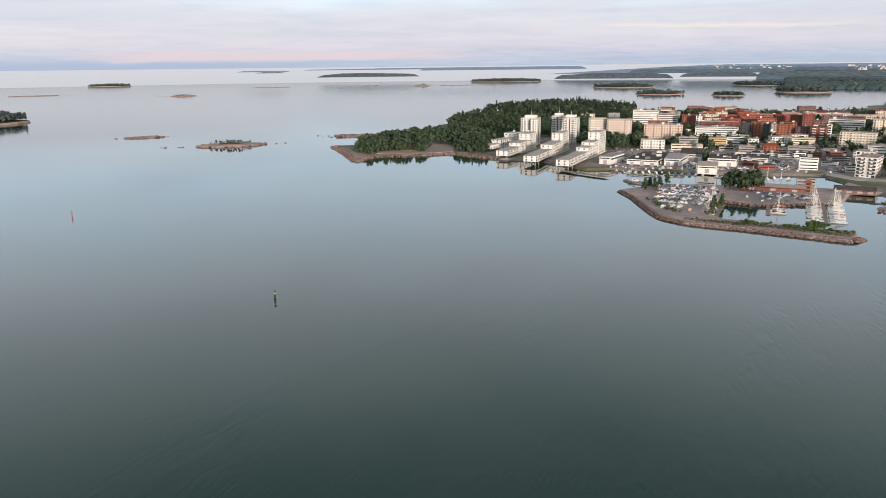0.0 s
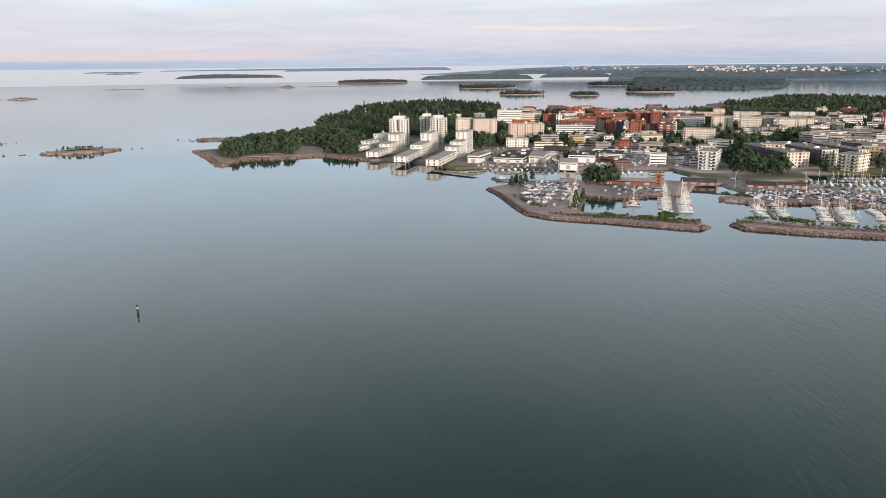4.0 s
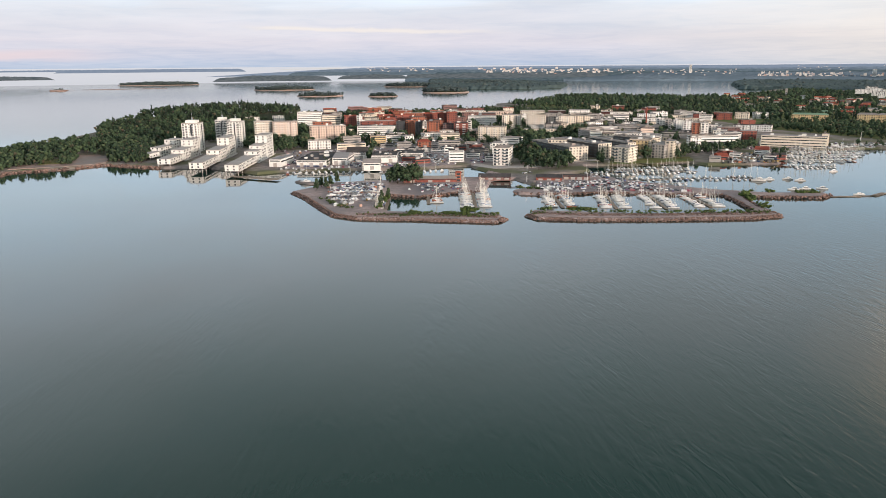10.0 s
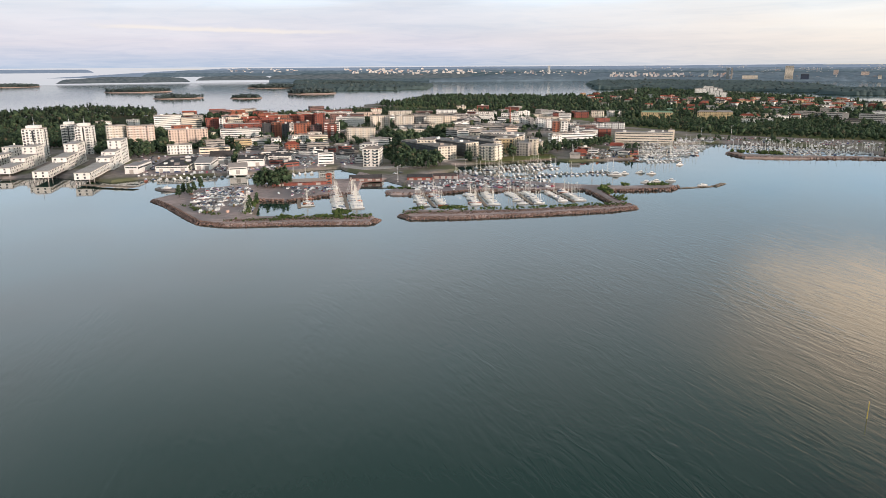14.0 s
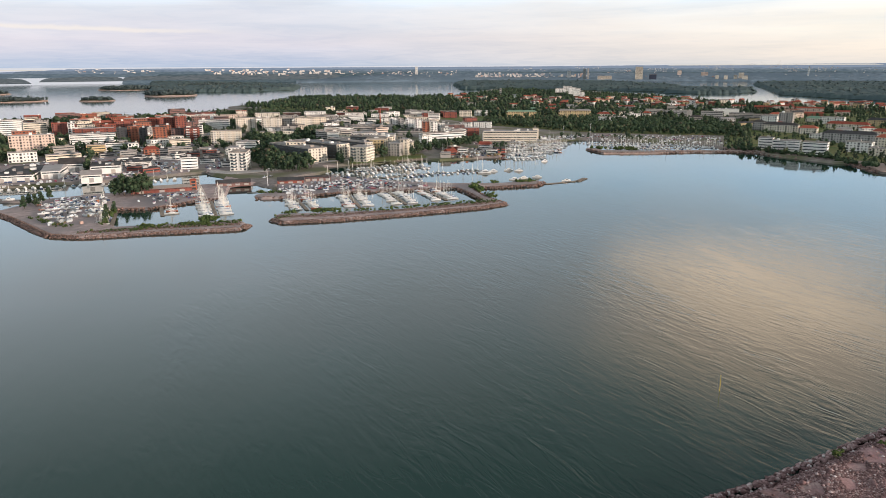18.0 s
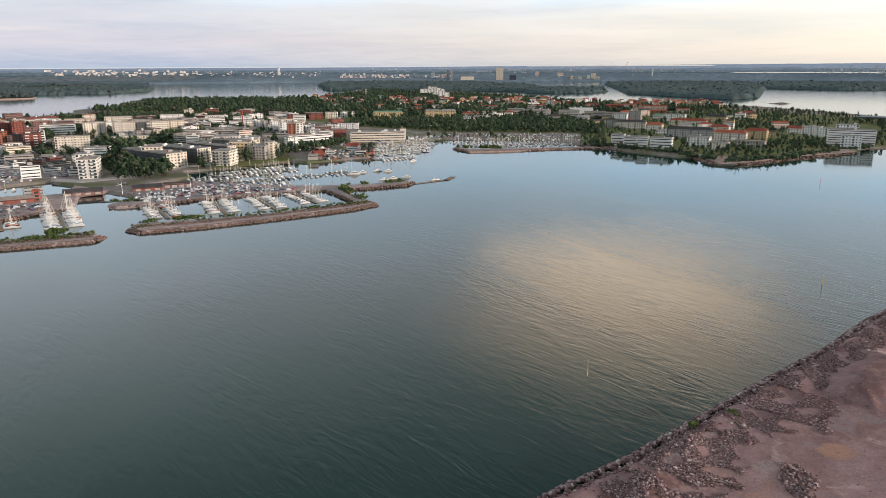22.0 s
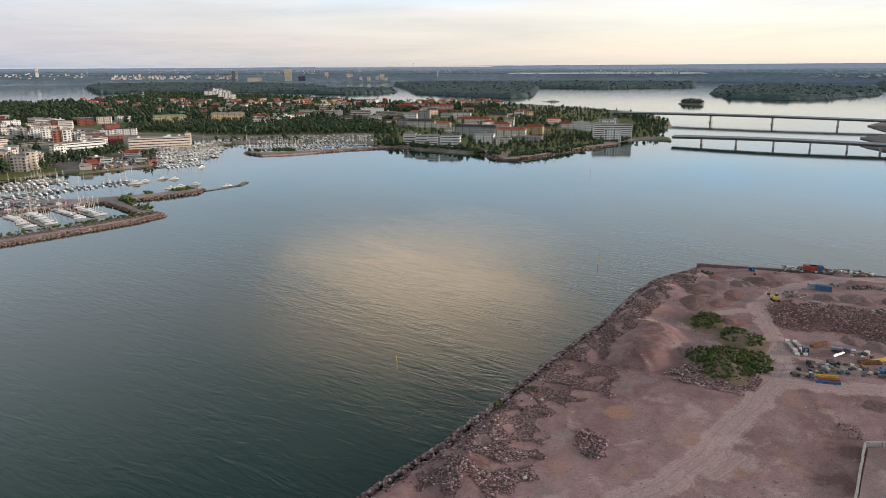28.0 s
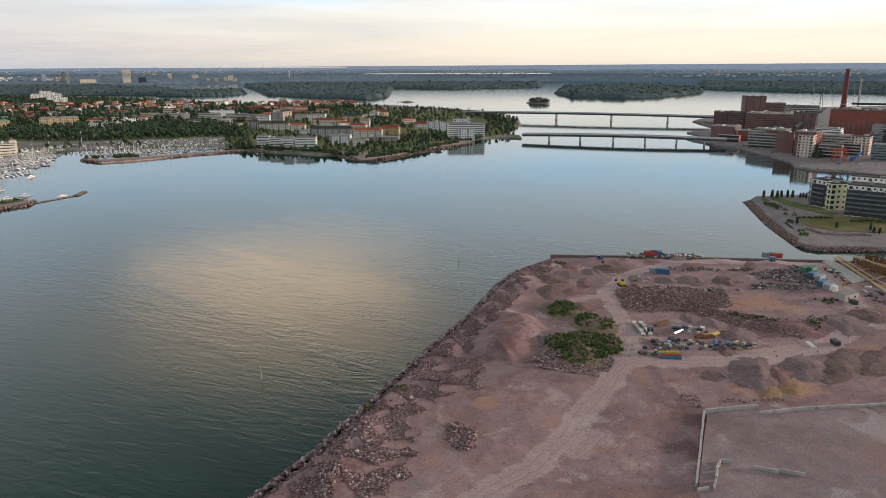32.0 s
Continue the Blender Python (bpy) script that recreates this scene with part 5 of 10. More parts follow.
# ---------------------------------------------------------------- boats, piers, cars, single trees
def paint(name, stops, rough=0.35):
    """Paint that differs from object to object."""
    mat = bpy.data.materials.new(name)
    mat.use_nodes = True
    t = mat.node_tree
    info = t.nodes.new("ShaderNodeObjectInfo")
    geo = t.nodes.new("ShaderNodeNewGeometry")
    nz = node(t, "ShaderNodeTexNoise", Scale=0.8, Detail=3.0)
    t.links.new(geo.outputs["Position"], nz.inputs["Vector"])
    col = mix(t, 1.0, ramp(t, info.outputs["Random"], stops, "CONSTANT"), ramp(t, nz.outputs[0], [(0.3, (0.85,) * 3), (0.7, (1.05,) * 3)]), "MULTIPLY")
    b = t.nodes["Principled BSDF"]
    t.links.new(col, b.inputs["Base Color"])
    b.inputs["Roughness"].default_value = rough
    return mat


M["carpaint"] = paint("car_paint", [(0, (0.55, 0.55, 0.56)), (0.25, (0.04, 0.04, 0.045)), (0.45, (0.75, 0.74, 0.72)), (0.65, (0.22, 0.24, 0.27)), (0.8, (0.30, 0.03, 0.025)), (0.88, (0.04, 0.08, 0.22))])
M["boatpaint"] = paint("boat_paint", [(0, (0.60, 0.59, 0.57)), (0.5, (0.50, 0.49, 0.46)), (0.78, (0.04, 0.06, 0.13)), (0.86, (0.64, 0.64, 0.64)), (0.95, (0.30, 0.10, 0.05))])
M["cover"] = paint("boat_cover", [(0, (0.62, 0.62, 0.60)), (0.35, (0.06, 0.09, 0.18)), (0.55, (0.70, 0.70, 0.69)), (0.75, (0.16, 0.17, 0.19)), (0.88, (0.12, 0.22, 0.32))], 0.7)
M["rubber"] = surface("rubber", (0.02, 0.02, 0.02), 0.8, grain=2.0)


def hull_shape(length, beam, free, stern=0.8):
    """A boat's hull by sections, bow towards +y, waterline at 0."""
    s, rows = Shape(), []
    for f, b, sheer in ((0.0, stern, 0.92), (0.2, 0.95, 0.9), (0.45, 1.0, 0.92), (0.7, 0.78, 1.0), (0.88, 0.42, 1.1), (1.0, 0.04, 1.2)):
        y, hb = (f - 0.5) * length, b * beam / 2
        rows.append([(-hb, y, free * sheer), (-hb * 0.92, y, free * 0.3), (-hb * 0.55, y * 0.97, -0.25), (hb * 0.55, y * 0.97, -0.25), (hb * 0.92, y, free * 0.3), (hb, y, free * sheer)])
    for r in rows:
        s.v += r
    for i in range(len(rows) - 1):
        for j in range(5):
            a = i * 6 + j
            s.f.append((a, a + 1, a + 7, a + 6))
        s.f.append((i * 6 + 5, i * 6, i * 6 + 6, i * 6 + 11))
    s.f.append((0, 5, 4, 3, 2, 1))
    s.m = [0] * len(s.f)
    return s


def cabin_shape(y0, y1, w, z0, z1, slope=0.7):
    s = Shape()
    h, t = w / 2, w / 2 * 0.8
    s.v = [(-h, y0, z0), (h, y0, z0), (h * 0.7, y1, z0), (-h * 0.7, y1, z0), (-t, y0 + 0.1, z1), (t, y0 + 0.1, z1), (t * 0.7, y1 - slope, z1), (-t * 0.7, y1 - slope, z1)]
    s.f = [(0, 1, 5, 4), (1, 2, 6, 5), (2, 3, 7, 6), (3, 0, 4, 7), (4, 5, 6, 7)]
    s.m = [0] * 5
    return s


PARK = pose(0, 0, -60)


def make_sailboat(length, mast):
    root = thing("sailboat", PARK, "white sailing yacht moored with bare mast", "sailboat")
    part("hull", hull_shape(length, length * 0.31, 1.05), M["boatpaint"], root)
    part("cabin", cabin_shape(-length * 0.22, length * 0.24, length * 0.19, 0.95, 1.5), M["hull"], root)
    s = Shape()
    s.tube((0, length * 0.06, 0.9), (0, length * 0.06, mast), 0.17, 0.12)
    s.tube((-length * 0.10, length * 0.06, mast * 0.55), (length * 0.10, length * 0.06, mast * 0.55), 0.04, 0.04, 4)
    s.tube((0, length * 0.48, 1.2), (0, length * 0.07, mast * 0.97), 0.06, 0.04, 4)
    s.tube((0, -length * 0.48, 1.1), (0, length * 0.06, mast), 0.025, 0.025, 3)
    s.tube((0, length * 0.05, 2.3), (0, -length * 0.32, 2.3), 0.22, 0.16, slot=1)
    part("mast", s, [M["mast"], M["cover"]], root)
    return root


def make_motorboat(length):
    root = thing("motorboat", PARK, "white motorboat moored at the pier", "motorboat")
    part("hull", hull_shape(length, length * 0.34, 1.15, 0.95), M["boatpaint"], root)
    s = cabin_shape(-length * 0.16, length * 0.22, length * 0.25, 1.05, 2.3, 1.0)
    s.box(-length * 0.127, length * 0.127, -length * 0.15, length * 0.05, 1.65, 2.1, 1)
    part("cabin", s, [M["hull"], M["glass"]], root)
    s = Shape()
    s.box(-length * 0.13, length * 0.13, -length * 0.42, -length * 0.17, 1.0, 1.6)
    part("cockpit_cover", s, M["cover"], root)
    return root


def make_yacht(length):
    root = thing("motor_yacht", PARK, "large white motor yacht with two decks moored", "motor yacht")
    part("hull", hull_shape(length, length * 0.27, 1.9, 0.95), M["hull"], root)
    part("cabin", cabin_shape(-length * 0.3, length * 0.26, length * 0.21, 1.7, 3.7, 1.6), M["hull"], root)
    s = Shape()
    s.box(-length * 0.105, length * 0.105, -length * 0.28, length * 0.13, 2.5, 3.2)
    part("cabin_window", s, M["glass"], root)
    part("flybridge", cabin_shape(-length * 0.2, length * 0.1, length * 0.16, 3.7, 4.9, 0.9), M["hull"], root)
    return root


def make_car():
    root = thing("car", PARK, "parked passenger car on the asphalt", "car")
    s = Shape()
    s.box(-0.88, 0.88, -2.2, 2.2, 0.3, 0.85)
    s.v = [(x * (0.93 if abs(y) > 2 else 1), y, z) for x, y, z in s.v]
    part("body", s, M["carpaint"], root)
    s = Shape()
    s.v = [(-0.82, -1.5, 0.85), (0.82, -1.5, 0.85), (0.82, 1.0, 0.85), (-0.82, 1.0, 0.85), (-0.64, -1.05, 1.42), (0.64, -1.05, 1.42), (0.64, 0.25, 1.42), (-0.64, 0.25, 1.42)]
    s.f = [(0, 1, 5, 4), (1, 2, 6, 5), (2, 3, 7, 6), (3, 0, 4, 7)]
    s.m = [0] * 4
    part("glazing", s, M["glass"], root)
    s = Shape()
    s.box(-0.66, 0.66, -1.07, 0.27, 1.40, 1.47)
    part("car_roof", s, M["carpaint"], root)
    s = Shape()
    for x, y in ((-0.82, 1.35), (0.82, 1.35), (-0.82, -1.35), (0.82, -1.35)):
        s.tube((x - 0.1, y, 0.31), (x + 0.1, y, 0.31), 0.31, 0.31, 10)
    tagged(part("wheels", s, M["rubber"], root), kind="stuff")
    return root


SAIL = [make_sailboat(9.0, 12.0), make_sailboat(10.5, 14.0), make_sailboat(12.0, 16.0)]
MOTOR = [make_motorboat(6.5), make_motorboat(8.0), make_motorboat(9.5)]
YACHT = make_yacht(17.0)
CAR = make_car()
BOATS = random.Random(5)
USED = set()


def put(model, m, group, label=""):
    """The model itself the first time, then copies."""
    if model.name in USED:
        ob = copy_thing(model, m)
    else:
        USED.add(model.name)
        ob = model
        ob.matrix_basis = m
    return tagged(ob, label, group=group)


def make_pier(a, b, width=2.4, z=0.55):
    a, b = Vector(a), Vector(b)
    run, turn = (b - a).length, math.degrees(math.atan2(-(b - a).x, (b - a).y))
    root = thing("pier", pose(a.x, a.y, 0, 0, 0, turn), "narrow grey timber boat pier on piles in the marina", "pier")
    s = Shape()
    s.box(-width / 2, width / 2, 0, run, z - 0.3, z)
    part("deck", s, M["timber"], root)
    n = max(2, int(run / 12))
    for i in range(n):
        t = Shape()
        t.tube((width / 2 + 0.15, (i + 0.5) * run / n, -1.5), (width / 2 + 0.15, (i + 0.5) * run / n, 1.6), 0.14, 0.14, 6)
        part("pile", t, M["timber"], root)
    return run, turn


def berths(a, b, group, sail=0.8, gap=4.3, sides=(-1, 1), full=0.93, big=None, pier=True):
    """A pier with boats moored on its sides."""
    run, turn = make_pier(a, b) if pier else ((Vector(b) - Vector(a)).length, math.degrees(math.atan2(-(b[0] - a[0]), b[1] - a[1])))
    a, along = Vector(a), (Vector(b) - Vector(a)).normalized()
    out = Vector((along.y, -along.x))
    for side in sides:
        for i in range(int(run / gap)):
            if BOATS.random() > full:
                continue
            model = BOATS.choice(SAIL if big is None else [SAIL[big]]) if BOATS.random() < sail else BOATS.choice(MOTOR)
            length = 10
            p = a + along * ((i + 0.5) * gap + BOATS.uniform(-0.4, 0.4)) + out * side * (1.6 + length / 2 + BOATS.uniform(-0.5, 0.8))
            heading = math.degrees(math.atan2(-out.x * side, out.y * side)) + (180 if BOATS.random() < 0.6 else 0) + BOATS.uniform(-3, 3)
            k = BOATS.uniform(0.78, 1.0)
            put(model, pose(p.x, p.y, 0, 0, 0, heading) @ Matrix.Diagonal((k, k, k, 1)), group)


berths((63.1, 541.9), (54.1, 493.8), "boats in the first basin", 0.9, 4.0, (1,), 1.0)
berths((133.3, 559.7), (119.3, 487.8), "boats in the first basin", 1.0, 3.9, (-1, 1), 1.0, 2)
berths((94.3, 546.1), (88.3, 508.9), "boats in the first basin", 1.0, 9.0, (-1,), 1.0)
for args in (((189.2, 520.3), (179.7, 472.3)), ((230.2, 512.5), (215.8, 461.4)), ((262.1, 503.9), (249.5, 453.1)), ((292, 498.2), (283.4, 450.8))):
    berths(*args, "boats behind the long breakwater", 0.85, 4.2, (-1, 1), 0.95)
berths((257.1, 619.7), (366.8, 613.2), "boats in the inner marina", 0.55, 5.0)
berths((282.1, 576.3), (340.9, 575.3), "boats in the inner marina", 0.5, 5.0)
berths((340.9, 575.3), (396.8, 561.6), "boats in the inner marina", 0.4, 5.0)
berths((286.4, 633.8), (370.6, 636.5), "boats in the inner marina", 0.5, 5.4)
berths((262.2, 563.6), (320.9, 551.8), "boats in the inner marina", 0.4, 5.4, (1,))
for k, args in enumerate((((388.2, 549.4)), ((401.2, 553.6)), ((417.7, 550.9)), ((387.6, 502.7)), ((398.3, 503)), ((412.5, 500.9)), ((488.8, 581.8)), ((423.4, 542)))):
    put(YACHT, pose(*args, 0, 0, 0, (62, 70, 66, 64, 70, 58, 95, 68)[k]) @ Matrix.Diagonal((0.72, 0.72, 0.72, 1)), "large motor yachts")
for a, b in (((464.8, 617.2), (510.4, 607.6)), ((492.1, 653.5), (561.6, 642.7)), ((519, 689.3), (599.1, 675)), ((545.1, 724), (631.5, 700.6))):
    berths(a, b, "boats off the boatyard", 0.85, 4.6)
for a, b in (((629.7, 636.1), (707.1, 577.7)), ((635.7, 667.7), (755.7, 564.6)), ((654.5, 687.5), (771.9, 577))):
    berths(a, b, "boats in the far basin", 0.55, 5.2)
# a mooring jetty out past the mole, with one boat
make_pier((394, 466.9), (429.9, 463.6), 2.2)
make_pier((426.1, 462.4), (445.6, 472.4), 4.5)
put(MOTOR[2], pose(*(420.6, 470.4), 0, 0, 0, 80), "", "orange-white motorboat moored beside the jetty")
make_pier((165.2, 567.6), (179, 564.9), 2.0)
for a, b in (((-67.6, 682), (-24.4, 650.6)),):
    make_pier(a, b, 7.0, 1.4)
# boats and small craft along the inner channel
for k in range(26):
    p = Vector((-19.9, 697.9)).lerp(Vector((133.8, 675.8)), (k + 0.5) / 26)
    if BOATS.random() < 0.85:
        put(BOATS.choice(MOTOR + SAIL[:1]), pose(p.x, p.y - BOATS.uniform(0, 6), 0, 0, 0, BOATS.uniform(-30, 30)), "boats in the channel")
put(MOTOR[2], pose(*(-0.6, 630.3), 1.4, 0, 0, 85), "", "yellow workboat laid up on the small mole")

# laid-up boats ashore, on cradles
CRADLE = Shape()
for yy in (-1.6, 1.4):
    CRADLE.box(-1.1, 1.1, yy - 0.1, yy + 0.1, 0.0, 0.2)
    CRADLE.box(-1.1, -0.95, yy - 0.1, yy + 0.1, 0.2, 1.2)
    CRADLE.box(0.95, 1.1, yy - 0.1, yy + 0.1, 0.2, 1.2)
CRADLE_MESH = CRADLE.mesh("boat_cradle", [M["steel"]])


def ashore(x, y, turn, base=1.7):
    cr = part("boat_cradle", CRADLE_MESH, None, at=pose(x, y, base, 0, 0, turn))
    tagged(cr, "steel cradle that carries a laid-up boat", "cradle", "boats laid up ashore")
    model = BOATS.choice(MOTOR + SAIL[:1] * (BOATS.random() < 0.25))
    k = BOATS.uniform(0.65, 0.95)
    put(model, pose(x, y, base + 0.45, 0, 0, turn) @ Matrix.Diagonal((k, k, k, 1)), "boats laid up ashore", "white boat laid up on a cradle ashore")


for k in range(40):
    u, v = (k % 10 + 0.5) / 10, (k // 10 + 0.5) / 5
    a = Vector((18, 593.3)).lerp(Vector((62.5, 584.7)), u)
    b = Vector((19, 508.8)).lerp(Vector((50.2, 498.7)), u)
    p = a.lerp(b, v)
    if 0.28 < u < 0.42:
        continue
    ashore(p.x + BOATS.uniform(-2, 2), p.y + BOATS.uniform(-2, 2), BOATS.choice([80, 95, 100, 20]) + BOATS.uniform(-12, 12))
for k in range(34):
    u, v = BOATS.random(), BOATS.random()
    p = Vector((27.7, 714.6)).lerp(Vector((147, 714.4)), u).lerp(Vector((46.6, 761.4)).lerp(Vector((162.6, 762)), u), v)
    if all((p.x - fx) ** 2 + (p.y - fy) ** 2 > 100 for fx, fy, fr in FOOT):
        ashore(p.x, p.y, BOATS.uniform(0, 180), G)

# cars
def park_row(a, b, gap, turn, group, full=0.75, base=1.72):
    a, b = Vector(a), Vector(b)
    n, away = max(1, int((b - a).length / gap)), math.degrees(math.atan2(-(b - a).x, (b - a).y))
    for i in range(n):
        if BOATS.random() < full:
            p = a.lerp(b, (i + 0.5) / n)
            put(CAR, pose(p.x, p.y, base, 0, 0, away + turn + BOATS.uniform(-4, 4)), group)


for a, b in (((223, 577), (273, 552.3)), ((222.6, 556.4), (285.6, 533)), ((232.2, 532.5), (302.7, 511.2)), ((253.9, 596.2), (275, 572.9))):
    park_row(a, b, 3.0, 90, "cars in the marina car park", 0.72)
park_row((89.8, 591), (130.4, 574.3), 3.2, 90, "cars in the yard", 0.7)
park_row((37.9, 607.1), (64.7, 604.9), 3.4, 90, "cars in the yard", 0.7)
for a, b in (((-17.9, 790.4), (-12.4, 854.3)), ((179.4, 720.5), (202.2, 836.6)), ((181.9, 711.9), (212.7, 835.8)), ((189.3, 623.6), (208.6, 628.9)), ((51.1, 738.4), (70.1, 793.6)), ((101.5, 761.9), (137.7, 759.2)), ((141.4, 798.2), (158.7, 840.2))):
    park_row(a, b, 5.6, 0, "cars along the streets", 0.7, G + 0.2)
park_row((565.3, 750.9), (672, 734.1), 3.2, 90, "cars by the boatyard", 0.7, G + 0.2)
park_row((687.9, 751.7), (818.9, 622), 3.6, 90, "cars by the far basin", 0.6, G + 0.2)


# single trees: trunk, limbs and a crown of lumps and loose leaf clumps
def tree_crown(seed, height, spread):
    r = np.random.default_rng(seed)
    n = 44
    ang, rad, up = r.uniform(0, 6.28, n), spread * np.sqrt(r.random(n)) * (0.75 if height > 7 else 0.5), r.uniform(0.20 if height > 7 else 0.14, 0.92, n)
    rad = rad * np.clip(1.25 - up, 0.3, 1)
    pl = np.column_stack([rad * np.cos(ang), rad * np.sin(ang), up * height])
    k = spread * r.uniform(0.13, 0.30, n)
    v, f = scatter(CROWN_LOW, pl, np.column_stack([k, k, k * r.uniform(0.7, 1.0, n)]), r.uniform(0, 6.28, n))
    # loose leaf clumps round the outside
    pick = v[r.integers(0, len(v), 1100)] + r.normal(0, 0.22, (1100, 3)) * spread * 0.4
    tri = r.normal(0, 0.30, (1100, 3, 3)) * max(0.6, spread * 0.16)
    lv = (pick[:, None] + tri).reshape(-1, 3)
    lf = np.arange(len(lv)).reshape(-1, 3) + len(v)
    return big_mesh("crown", np.concatenate([v, lv]), np.concatenate([f, lf]), M["leaf"])


def make_tree(seed, height, spread, label):
    root = thing("tree", PARK, label, "tree")
    s, r = Shape(), random.Random(seed)
    s.tube((0, 0, -0.3), (0.1, 0, height * 0.5), 0.32, 0.18, 7)
    for k in range(5):
        a = k * 1.3 + seed
        s.tube((0, 0, height * (0.25 + 0.05 * k)), (spread * 0.6 * math.cos(a), spread * 0.6 * math.sin(a), height * (0.5 + 0.06 * k)), 0.14, 0.05, 5)
    part("trunk", s, M["bark"], root)
    part("crown", tree_crown(seed, height, spread), None, root)
    return root


TREES = [make_tree(1, 12, 4.6, "broad leafy green tree with dense uneven crown"), make_tree(2, 9, 3.4, "leafy green tree with rounded uneven crown"), make_tree(3, 6, 1.9, "slim young leafy green tree"), make_tree(4, 3.0, 1.9, "low bushy green shrub")]


def plant(kind, x, y, base, k=1.0, group=""):
    put(TREES[kind], pose(x, y, base, 0, 0, BOATS.uniform(0, 360)) @ Matrix.Diagonal((k, k, k * BOATS.uniform(0.9, 1.1), 1)), group)


for x, y in ((71, 603.7), (75.1, 609.1), (77.3, 599.4), (80.9, 611.1), (83.1, 595.3), (87.3, 603.6), (89.8, 597), (94.1, 602.3)):
    plant(0, x, y, 1.7, 1.2, "trees in the yard")
for x, y in ((8.3, 583.9), (12.4, 597.3), (15.9, 588), (20.2, 601.6), (26.2, 615.6)):
    plant(1, x, y, 1.7, 1.0, "trees in the yard")
for x, y in ((19.9, 742.5), (21.6, 724.9), (52.3, 506.8), (55, 524.3), (61.7, 537.3)):
    plant(1, x, y, 1.7, 0.8, "trees in the yard")

def thicket(name, places, size, base, label, mat_name="bushleaf", parts=5):
    """Low bushes and tall weeds joined: lumps with loose leaf clumps."""
    p = np.array([(a, b) for a, b in places], float)
    if np.ndim(base) == 0:
        base = np.full(len(p), float(base))
    r = size * RNG.uniform(0.5, 1.2, len(p))
    pl, sz = [], []
    for k in range(parts):
        off = RNG.uniform(-0.7, 0.7, (len(p), 2)) * r[:, None]
        q = r * RNG.uniform(0.35, 0.7, len(p))
        pl.append(np.column_stack([p + off, base + r * RNG.uniform(0.15, 0.95, len(p))]))
        sz.append(np.column_stack([q, q, q * RNG.uniform(0.7, 1.2, len(p))]))
    pl, sz = np.concatenate(pl), np.concatenate(sz)
    v, f = scatter(CROWN_LOW, pl, sz, RNG.uniform(0, 6.28, len(pl)))
    m = len(p) * 12
    c = np.column_stack([np.repeat(p, 12, 0), np.repeat(base + r * 0.7, 12)]) + RNG.normal(0, 0.55, (m, 3)) * np.repeat(r, 12)[:, None]
    c[:, 2] = np.maximum(c[:, 2], np.repeat(base, 12) + 0.1)
    tri = (c[:, None] + RNG.normal(0, 0.22, (m, 3, 3)) * np.repeat(r, 12)[:, None, None]).reshape(-1, 3)
    v, f = np.concatenate([v, tri]), np.concatenate([f, np.arange(len(tri)).reshape(-1, 3) + len(v)])
    tagged(new(name, big_mesh(name, v, f, M[mat_name])), label, "bushes", kind="stuff")


def along(a, b, n, wide=1.0):
    """Places between a and b, in loose clumps with gaps."""
    a, b = Vector(a), Vector(b)
    out, hubs = [], [BOATS.random() for _ in range(max(2, n // 5))]
    for k in range(n):
        f = min(1.0, max(0.0, BOATS.choice(hubs) + BOATS.gauss(0, 3.0 / max(10.0, (b - a).length))))
        p = a.lerp(b, f)
        out.append((p.x + BOATS.uniform(-wide, wide), p.y + BOATS.uniform(-wide, wide)))
    return out


M["bushleaf"] = island_surface("bush_leaves", [(0, (0.035, 0.058, 0.018)), (0.5, (0.062, 0.092, 0.026)), (0.85, (0.095, 0.125, 0.036)), (1, (0.12, 0.11, 0.05))])
BUSHY = "low green bushes and tall weeds on the breakwater"
thicket("bushes", along((65.9, 473.5), (126.2, 454.8), 90, 3.5), 1.1, 2.0, BUSHY)
thicket("bushes", along((107.3, 471.7), (127.5, 464), 22, 2.5), 1.7, 2.0, BUSHY)
thicket("bushes", along((154.8, 464.8), (193.9, 451.7), 40, 2.5), 1.5, 2.0, BUSHY)
thicket("bushes", along((191.7, 446.4), (297.9, 424.8), 90, 3.5), 0.9, 2.0, BUSHY)
thicket("bushes", along((333.4, 490.3), (311.9, 426), 46, 3), 1.8, 1.8, BUSHY)
thicket("bushes", along((150.5, 454), (310.2, 418.9), 120, 4) + along((36.8, 475.1), (123.6, 449.7), 90, 4), 0.8, 1.9, BUSHY)
thicket("bushes", along((338.9, 496.6), (396.4, 475.9), 40, 1.5), 1.5, 1.8, BUSHY)
thicket("bushes", along((6.8, 552.7), (33.7, 485.4), 34, 3), 1.0, 1.8, BUSHY)
thicket("bushes", along((166.6, 556), (185.3, 547), 20, 2), 1.4, 1.8, BUSHY)
thicket("bushes", along((605.4, 642.1), (645.2, 586.4), 40, 2), 2.4, 1.5, BUSHY)
thicket("bushes", along((48.9, 494.7), (63.4, 552), 26, 3), 1.8, 1.8, BUSHY)
thicket("bushes", along((-64.8, 712.9), (-47, 802.7), 60, 3), 2.2, 2.0, "low bushes beside the waterfront block")

thicket("shore_bushes", along((742.5, 542.4), (744.6, 424.6), 70, 5) + along((744.6, 424.6), (720.8, 360.7), 40, 5) + along((704.8, 345.8), (768.4, 318.2), 60, 6) + along((768.4, 318.2), (966.9, 287.8), 80, 6), 3.0, 2.0, "bushes and low trees along the rocky shore", "leaf")
